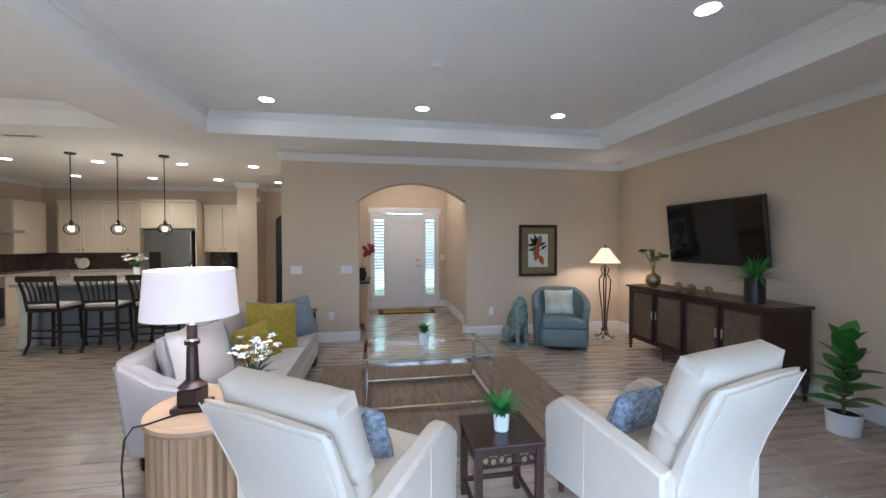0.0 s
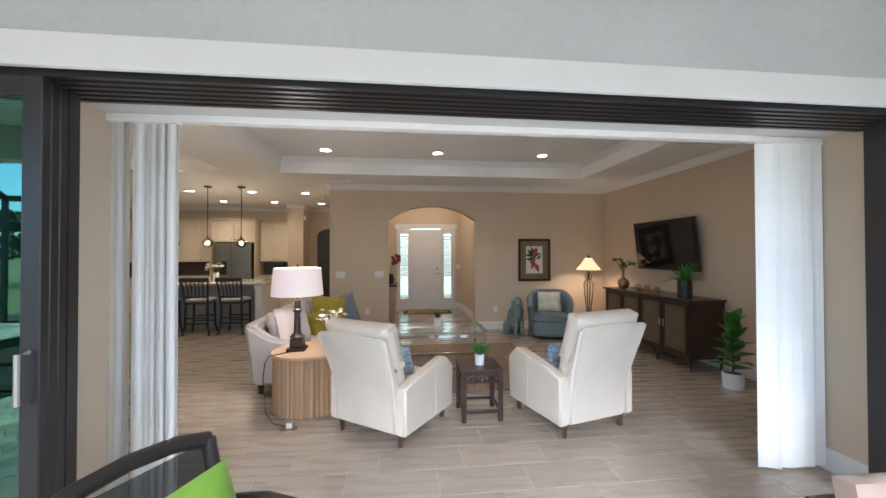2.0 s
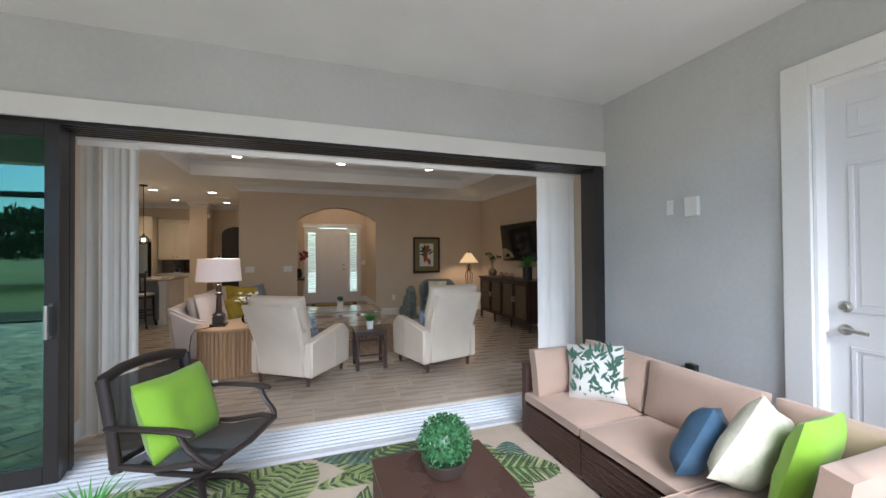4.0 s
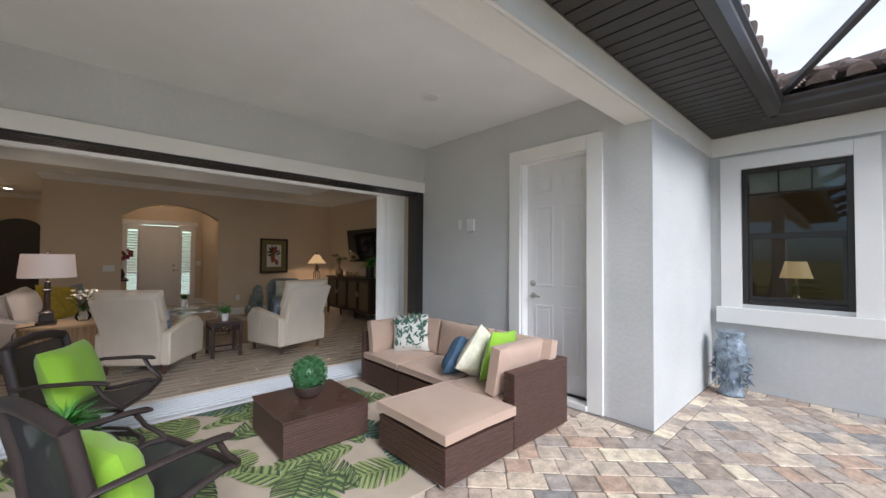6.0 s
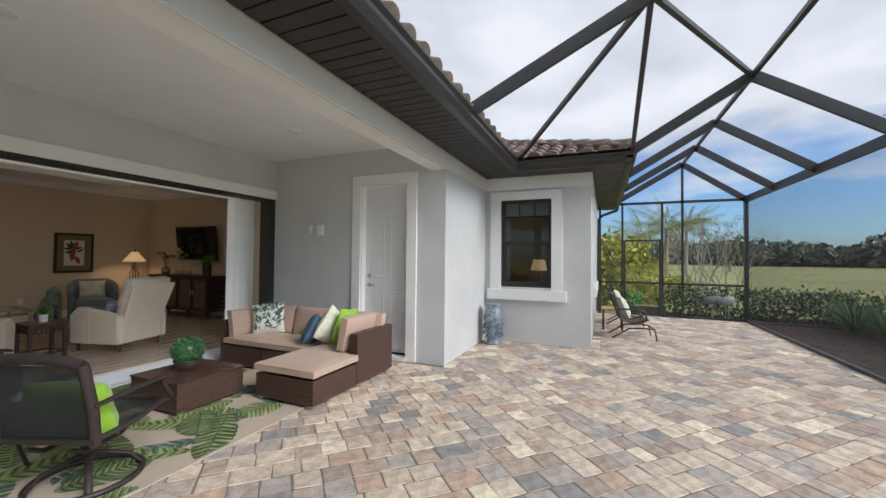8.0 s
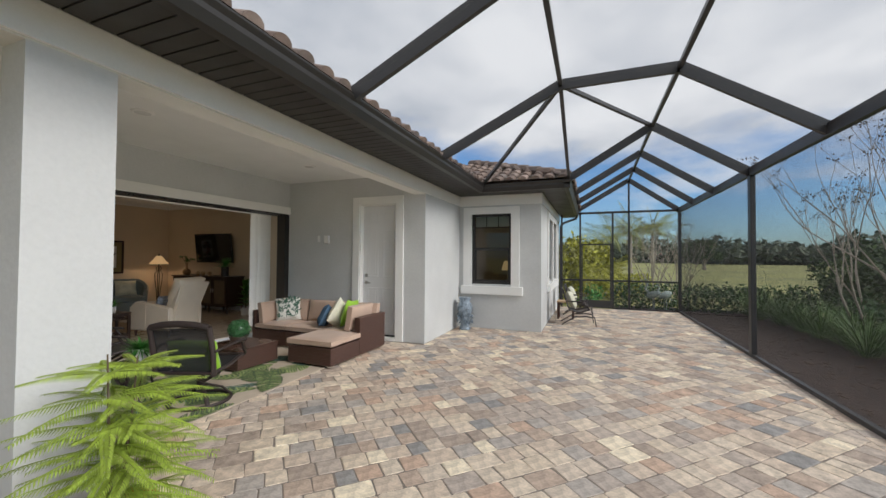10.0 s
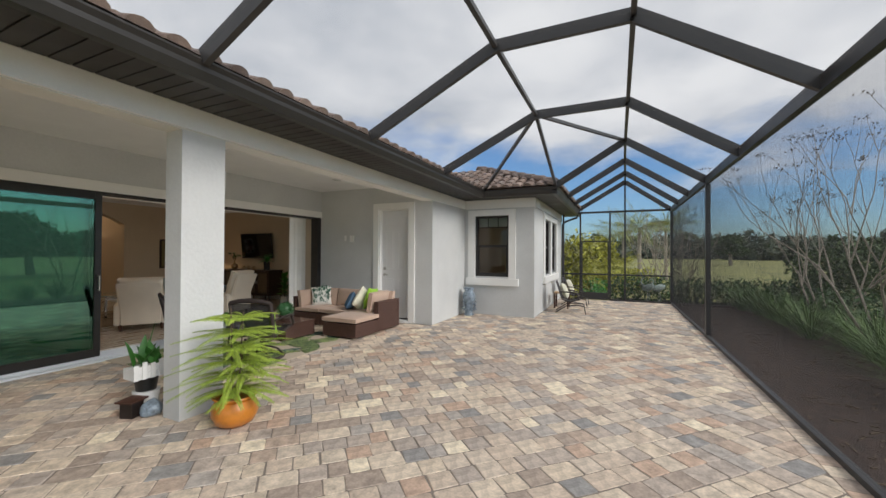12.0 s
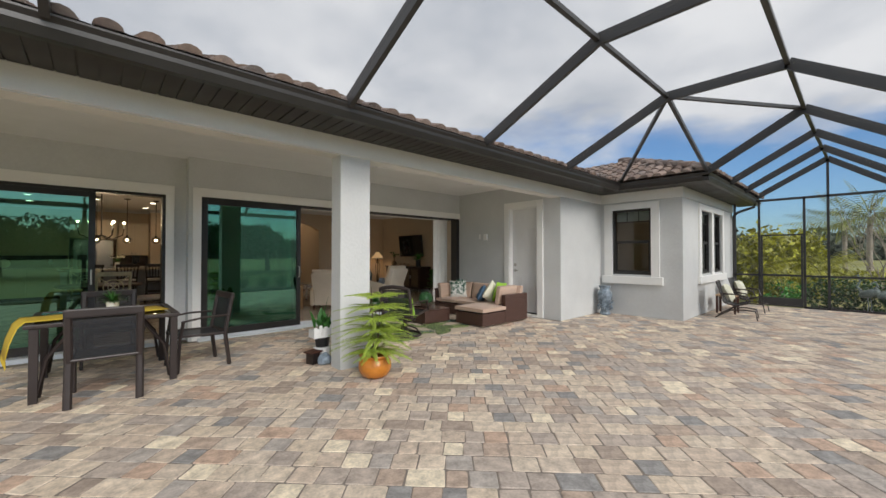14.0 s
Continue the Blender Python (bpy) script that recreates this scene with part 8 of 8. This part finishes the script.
def bare_shrub(m, seed, h=2.6, stems=7):
    """A many-stemmed leafless shrub with dry seed heads at the twig ends."""
    r = random.Random(seed)
    o = thing("bare_shrub", "leafless many-stemmed shrub with dry seed heads", "shrub", m, group="bare shrubs")
    bb, bs = bm_new(), bm_new()

    def grow(p, d, L, rad, lev):
        pts = [p]
        q, dd = p.copy(), d.copy()
        for i in range(4):
            dd = (dd + Vector((r.uniform(-0.12, 0.12), r.uniform(-0.12, 0.12), 0.06))).normalized()
            q = q + dd * L / 4
            pts.append(q.copy())
        sweep(bb, pts, [rad * (1 - 0.12 * i) for i in range(5)], 5)
        if lev == 0 or L < 0.2:
            for i in range(14):
                c = q + Vector((r.gauss(0, 0.05), r.gauss(0, 0.05), r.gauss(0, 0.03)))
                leaf_mesh(bs, 0.035, 0.025, Matrix.Translation(c) @ pose(0, 0, 0, r.uniform(0, 360), r.uniform(0, 360), 0), n=2)
            return
        for i in range(r.choice((2, 2, 3))):
            nd = (dd + Vector((r.uniform(-0.6, 0.6), r.uniform(-0.6, 0.6), r.uniform(0.0, 0.5)))).normalized()
            grow(pts[r.choice((3, 4))].copy(), nd, L * r.uniform(0.6, 0.85), rad * 0.55, lev - 1)
    for k in range(stems):
        a = 6.28 * k / stems + r.uniform(-0.3, 0.3)
        grow(Vector((0.08 * math.cos(a), 0.08 * math.sin(a), 0)), Vector((0.42 * math.cos(a), 0.42 * math.sin(a), 1)).normalized(), h * 0.4, 0.026, 3)
    part("branches", bb, "bark", o, "pale bare branches")
    part("seed_heads", bs, "seed", o, "dry brown seed heads")
    return o


bare_shrub(pose(5.9, -9.7, -0.05), 1, 3.2, 5)
bare_shrub(pose(4.0, -9.6, -0.05), 2, 3.7, 4)
bare_shrub(pose(2.3, -9.9, -0.05), 3, 4.2, 4)
bare_shrub(pose(13.2, -7.2, -0.09), 4, 2.8, 8)
bare_shrub(pose(14.2, -8.3, -0.09), 6, 2.6, 7)


def palm(m, h, seed, n=18, L=1.7, mat_="palmleaf"):
    r = random.Random(seed)
    o = thing("palm_tree", "feathery palm with a slim trunk", "palm tree", m, group="garden palms")
    if h > 0.5:
        part("trunk", sweep(bm_new(), [(0, 0, 0), (0.05, 0.02, h * 0.5), (0.02, 0, h)], [0.11, 0.09, 0.08], 10), "bark", o, smooth=60)
    bm = bm_new()
    for k in range(n):
        az, el = 360 * k / n + r.uniform(-12, 12), r.uniform(5, 75)
        mB = pose(0, 0, h, 0, 0, az) @ pose(0, 0, 0, 0, -el, 0)
        for q in range(1, 19):
            t = q / 18
            for s in (-1, 1):
                leaf_mesh(bm, 0.5 * L * (0.25 + 0.6 * math.sin(math.pi * (0.12 + 0.85 * t))) * 0.6, 0.022 + 0.006 * L, mB @ Matrix.Translation((L * t, 0, -0.5 * L * t * t)) @ pose(0, 0, 0, 0, 25 + 40 * t, s * (62 - 25 * t)), fold=0.3, droop=0.5, n=2)
        leaf_mesh(bm, L, 0.03, mB, droop=0.5, n=8)
    part("crown", bm, mat_, o, smooth=0)


palm(pose(17.5, -6.9, -0.09), 2.9, 1)
palm(pose(20.5, -6.2, -0.09), 2.7, 2, L=1.9)
palm(pose(23, -8.6, -0.09), 3.2, 3, L=1.9)
palm(pose(10.9, -4.3, -0.09), 0.9, 4, 34, 1.15, "croton")
palm(pose(12.2, -4.9, -0.09), 0.9, 5, 34, 1.15, "croton")
palm(pose(12.6, -3.9, -0.09), 1.2, 6, 34, 1.3, "croton")
palm(pose(14.8, -5.6, -0.09), 0.9, 7, 34, 1.2, "croton")
scatter("croton_bush", [((10.6 + 0.55 * k, -4.35 - 0.22 * k, 1.05 + 0.12 * (k % 2)), (0.55, 0.5, 1.05)) for k in range(6)], 900, 0.09, "croton", "tall yellow green garden shrubs", "shrub", 25, shell=0.35)
scatter("croton_bush", [((13.0 + 0.7 * k, -5.8 - 0.35 * k, 0.35), (0.55, 0.5, 0.5)) for k in range(5)], 420, 0.06, "croton", "low yellow green shrubs along the garden path", "shrub", 5, shell=0.7)
scatter("croton_bush", [((11.2 + 0.8 * k, -4.9 - 0.1 * k, 0.2), (0.5, 0.45, 0.4)) for k in range(4)], 380, 0.06, "fern", "low green ground cover along the path", "shrub", 6, shell=0.7)


def tree(m, seed, h=6.0, crown=2.6):
    r = random.Random(seed)
    o = thing("shade_tree", "broad dark green shade tree on the lawn", "tree", m, group="lawn trees")
    bm = bm_new()
    sweep(bm, [(0, 0, 0), (0.1, 0, h * 0.2), (0, 0.1, h * 0.45)], [0.25, 0.2, 0.14], 8)
    blobs = []
    for k in range(11):
        a = r.uniform(0, 6.28); rr = crown * 0.75 * math.sqrt(r.random()); z = h * r.uniform(0.42, 0.88)
        c = (rr * math.cos(a), rr * math.sin(a), z)
        sweep(bm, [(0, 0.05, h * 0.35), (c[0] * 0.5, c[1] * 0.5, z * 0.8), c], [0.1, 0.06, 0.02], 5)
        blobs.append((c, (crown * r.uniform(0.3, 0.5), crown * r.uniform(0.3, 0.5), h * r.uniform(0.1, 0.17))))
    part("trunk", bm, "bark", o)
    cr = scatter("crown", blobs, 330, 0.16, "treeleaf", "", "", seed, kind="")
    cr.parent = o
    o.matrix_basis = m
    return o


TR = tree(pose(26, -27, -0.09), 1, 4.6, 3.0)
for x, y, s in ((44, -38, 30), (30, -52, 75), (60, -20, 120)):
    copy_thing(TR, pose(x, y, -0.09, 0, 0, s))
for k in range(9):
    copy_thing(TR, pose(-22 + 4.3 * k + rng.uniform(-1, 1), -23 - rng.uniform(0, 6), -0.09, 0, 0, rng.uniform(0, 360)))
# dense dark shrub among the bare ones
scatter("garden_bush", [((7.3 + 0.55 * math.cos(2.4 * k), -10.5 + 0.5 * math.sin(2.4 * k), 0.75 + 0.16 * (k % 6)), (0.62, 0.6, 0.45)) for k in range(9)], 520, 0.055, "treeleaf", "dense dark green shrub in the mulch bed", "shrub", 41, kind="", shell=0.4)
# far woods round the course, distance haze mixed into their leaf colour
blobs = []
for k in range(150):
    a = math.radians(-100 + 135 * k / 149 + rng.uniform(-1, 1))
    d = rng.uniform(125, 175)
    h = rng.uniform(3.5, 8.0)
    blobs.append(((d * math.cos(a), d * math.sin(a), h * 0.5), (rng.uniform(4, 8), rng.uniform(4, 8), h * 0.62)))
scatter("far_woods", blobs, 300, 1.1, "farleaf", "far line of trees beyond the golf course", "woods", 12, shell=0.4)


def far_house(x, y, rot, w=16, d=11, h=2.9):
    o = thing("far_house", "single storey stucco house with a brown hipped roof", "house", pose(x, y, -0.09, 0, 0, rot), group="neighbouring houses")
    part("wall", box(bm_new(), -w / 2, w / 2, -d / 2, d / 2, 0, h), "house", o)
    bm = bm_new()
    e, rh = 0.6, 2.3
    b = [bm.verts.new(p) for p in ((-w / 2 - e, -d / 2 - e, h), (w / 2 + e, -d / 2 - e, h), (w / 2 + e, d / 2 + e, h), (-w / 2 - e, d / 2 + e, h))]
    r_ = [bm.verts.new(p) for p in ((-w / 2 + d / 2, 0, h + rh), (w / 2 - d / 2, 0, h + rh))]
    bm.faces.new((b[0], b[1], r_[1], r_[0])); bm.faces.new((b[2], b[3], r_[0], r_[1])); bm.faces.new((b[1], b[2], r_[1])); bm.faces.new((b[3], b[0], r_[0])); bm.faces.new(b[::-1])
    part("roof", bm, "farroof", o, "brown tiled hip roof")
    for k in range(4):
        xx = -w / 2 + 2 + 3.6 * k
        for yy in (-d / 2 - 0.03, d / 2 + 0.03):
            wn_ = part("window", box(bm_new(), xx, xx + 1.5, yy - 0.04, yy + 0.04, 0.9, 2.2), "white", o)
            part("pane", box(bm_new(), xx + 0.1, xx + 1.4, yy - 0.06, yy + 0.06, 1.0, 2.1), "tv", wn_)
    for yy in (-2.5, 1.5):
        wn_ = part("window", box(bm_new(), -w / 2 - 0.04, -w / 2 + 0.02, yy, yy + 1.5, 0.9, 2.2), "white", o)
        part("pane", box(bm_new(), -w / 2 - 0.06, -w / 2 + 0.03, yy + 0.1, yy + 1.4, 1.0, 2.1), "tv", wn_)


far_house(140, -54, 25)
far_house(95, 36, 12)
far_house(150, -22, 20)
far_house(195, -84, 35)
far_house(230, -130, 20)
far_house(160, -32, 60)
# two bird sculptures by the hedge, as plain shapes
for x, y, rz, nh in ((9.35, -6.75, 60, 0.9), (9.38, -7.05, 110, 0.75)):
    bm = bm_new()
    bmesh.ops.create_uvsphere(bm, u_segments=14, v_segments=10, radius=1, matrix=Matrix.Translation((0, 0, 0.46)) @ pose(0, 0, 0, 0, 18, 0) @ Matrix.Diagonal((0.2, 0.09, 0.1, 1)))
    sweep(bm, [(0.14, 0, 0.5), (0.22, 0, 0.62), (0.16, 0, nh * 0.82), (0.2, 0, nh), (0.32, 0, nh - 0.06)], [0.04, 0.025, 0.02, 0.022, 0.006], 8)
    for s in (-1, 1):
        sweep(bm, [(0, s * 0.04, 0.4), (-0.02, s * 0.05, 0.2), (0, s * 0.05, 0.0)], 0.012, 6)
    tagged(part("sculpture", bm, "verdigris", smooth=60, m=pose(x, y, -0.02, 0, 0, rz)), "weathered metal garden sculpture by the hedge", "sculpture")

# ---- threads of the side screen, proud of its plane ----
V, Q = [], []
x = -6.0
while x < 9.05:
    k = len(V)
    V += [(x, Y3 - 0.0003, 0.03), (x, Y3 + 0.0004, 0.03), (x, Y3 + 0.0004, ZE - 0.06), (x, Y3 - 0.0003, ZE - 0.06)]
    Q.append((k, k + 1, k + 2, k + 3))
    x += 0.008
me = bpy.data.meshes.new("screen_threads")
me.from_pydata(V, [], Q)
me.materials.append(M["bronze"])
o = new("screen_threads", me)
o.parent = cage
tagged(o, "dark vertical threads of the insect screen", kind="stuff")

# ---- floor tiles ----
FLOOR = bpy.data.objects["floor"]
tile_mesh = {}
def tile_piece(w, d):
    key = (round(w, 3), round(d, 3))
    if key not in tile_mesh:
        bm = bm_new()
        g, c, t = 0.0025, 0.0008, 0.0025
        lo = [bm.verts.new((sx * (w / 2 - g), sy * (d / 2 - g), 0)) for sx, sy in ((-1, -1), (1, -1), (1, 1), (-1, 1))]
        md = [bm.verts.new((sx * (w / 2 - g), sy * (d / 2 - g), t - c)) for sx, sy in ((-1, -1), (1, -1), (1, 1), (-1, 1))]
        hi = [bm.verts.new((sx * (w / 2 - g - c), sy * (d / 2 - g - c), t)) for sx, sy in ((-1, -1), (1, -1), (1, 1), (-1, 1))]
        for a, b in ((lo, md), (md, hi)):
            for k in range(4):
                bm.faces.new((a[k], a[(k + 1) % 4], b[(k + 1) % 4], b[k]))
        bm.faces.new(hi)
        me = bpy.data.meshes.new("tile")
        bm.to_mesh(me); bm.free()
        me.materials.append(M["tile"])
        tile_mesh[key] = me
    return tile_mesh[key]


TW, TD = 0.6, 0.293
row, y = 0, 0.87
count = 0
while y < 9.9:
    x = -7.03 + ((row * 0.2) % 0.6) - 0.6
    while x < 4.23:
        a, b = max(x, -7.03), min(x + TW, 4.235)
        c, d = y, min(y + TD, 9.99)
        if b - a > 0.05:
            ob = new("tile", tile_piece(b - a, d - c))
            ob.location = ((a + b) / 2, (c + d) / 2, F - 0.0027)
            ob.parent = FLOOR
            count += 1
        x += TW
    y += TD
    row += 1

# ---- pavers, laid at forty-five degrees inside a straight border ----
PATIO = bpy.data.objects["patio_base"]
rng = random.Random(123)
LENS = (0.14, 0.18, 0.18, 0.18, 0.25)
RW = 0.18
RECTS = ((-9.4, 2.7, -7.2, 0.24), (2.7, 4.58, -7.2, -2.56), (4.58, 8.95, -7.2, -4.29))


def inside(px, py):
    return any(x0 <= px <= x1 and y0 <= py <= y1 for x0, x1, y0, y1 in RECTS)


def clip(poly, x0, x1, y0, y1):
    for ax, lim, sg in ((0, x0, 1), (0, x1, -1), (1, y0, 1), (1, y1, -1)):
        out = []
        for p, q in zip(poly, poly[1:] + poly[:1]):
            a, b = (p[ax] - lim) * sg, (q[ax] - lim) * sg
            if a >= 0:
                out.append(p)
            if (a >= 0) != (b >= 0):
                t = a / (a - b)
                out.append((p[0] + (q[0] - p[0]) * t, p[1] + (q[1] - p[1]) * t))
        poly = out
        if len(poly) < 3:
            return []
    return poly


def paver_piece(poly, z, cx=0.0, cy=0.0):
    """Vertices and faces of one paver over a convex outline: sides, worn edge and top."""
    n = len(poly)
    mx, my = sum(p[0] for p in poly) / n, sum(p[1] for p in poly) / n
    V = []
    for inset, dz in ((0.001, -0.03), (0.001, -0.007), (0.007, 0.0)):
        for px, py in poly:
            d = math.hypot(px - mx, py - my) or 1
            f = 1 - inset * 1.4 / d
            V.append((mx + (px - mx) * f - cx, my + (py - my) * f - cy, z + dz))
    Fs = [tuple((r * n + k, r * n + (k + 1) % n, (r + 1) * n + (k + 1) % n, (r + 1) * n + k)) for r in (0, 1) for k in range(n)]
    Fs.append(tuple(range(2 * n, 3 * n)))
    return V, Fs


V, Q = [], []
near = 0
S2 = math.sqrt(0.5)


def lay(poly, may_part):
    global near
    n = len(poly)
    cx, cy = sum(p[0] for p in poly) / n, sum(p[1] for p in poly) / n
    z = rng.uniform(-0.002, 0.002)
    if may_part and near < 300 and -1.9 < cx < 1.6 and -6.0 < cy < -2.9:
        v, f = paver_piece(poly, 0, cx, cy)
        me = bpy.data.meshes.new("paver")
        me.from_pydata(v, [], f)
        me.materials.append(M["paver"])
        ob = new("paver", me)
        ob.location, ob.parent = (cx, cy, z), PATIO
        near += 1
    else:
        v, f = paver_piece(poly, z)
        k = len(V)
        V.extend(v)
        Q.extend(tuple(i + k for i in g) for g in f)


v_ = -14.0
while v_ < 14.0:
    u_ = -14.0 - rng.uniform(0, 0.2)
    while u_ < 14.0:
        L = rng.choice(LENS)
        j = lambda: rng.uniform(-0.006, 0.006)
        quad = [(u_ + j(), v_ + j()), (u_ + L + j(), v_ + j()), (u_ + L + j(), v_ + RW + j()), (u_ + j(), v_ + RW + j())]
        u_ += L
        poly = [((a + b) * S2, (b - a) * S2) for a, b in quad]
        hits = [inside(*p) for p in poly]
        if all(hits):
            # tumbled: corners knocked off unevenly
            worn = []
            for p0, p1, p2 in zip(poly[-1:] + poly[:-1], poly, poly[1:] + poly[:1]):
                for q in (p0, p2):
                    c = rng.uniform(0.004, 0.014) / (math.hypot(q[0] - p1[0], q[1] - p1[1]) or 1)
                    worn.append((p1[0] + (q[0] - p1[0]) * c, p1[1] + (q[1] - p1[1]) * c))
            lay(worn, True)
        elif any(hits):
            mx, my = sum(p[0] for p in poly) / 4, sum(p[1] for p in poly) / 4
            best = [clip(poly, *r) for r in RECTS]
            best = max(best, key=lambda q: len(q) and abs(sum(a[0] * b[1] - b[0] * a[1] for a, b in zip(q, q[1:] + q[:1]))) or 0)
            if len(best) >= 3 and abs(sum(a[0] * b[1] - b[0] * a[1] for a, b in zip(best, best[1:] + best[:1]))) > 0.004:
                lay(best, False)
    v_ += RW
# straight border course
def border(x0, y0, x1, y1, w):
    L = math.hypot(x1 - x0, y1 - y0)
    dx, dy = (x1 - x0) / L, (y1 - y0) / L
    s = 0.0
    while s < L - 0.02:
        t = min(s + 0.16, L)
        lay([(x0 + dx * s, y0 + dy * s), (x0 + dx * t, y0 + dy * t), (x0 + dx * t - dy * w, y0 + dy * t + dx * w), (x0 + dx * s - dy * w, y0 + dy * s + dx * w)], False)
        s = t
border(-9.4, 0.24, 2.7, 0.24, 0.15)
border(2.7, 0.24, 2.7, -2.43, 0.13)
border(2.7, -2.56, 4.58, -2.56, 0.13)
border(4.58, -2.43, 4.58, -4.29, 0.14)
border(4.72, -4.29, 8.95, -4.29, 0.14)
border(8.95, -4.15, 8.95, -7.2, 0.13)
border(9.08, -7.2, -9.4, -7.2, 0.14)
me = bpy.data.meshes.new("pavers")
me.from_pydata(V, [], Q)
me.materials.append(M["paver_i"])
o = new("pavers", me)
o.parent = PATIO
tagged(o, "tumbled concrete pavers in mixed earth colours", kind="stuff")
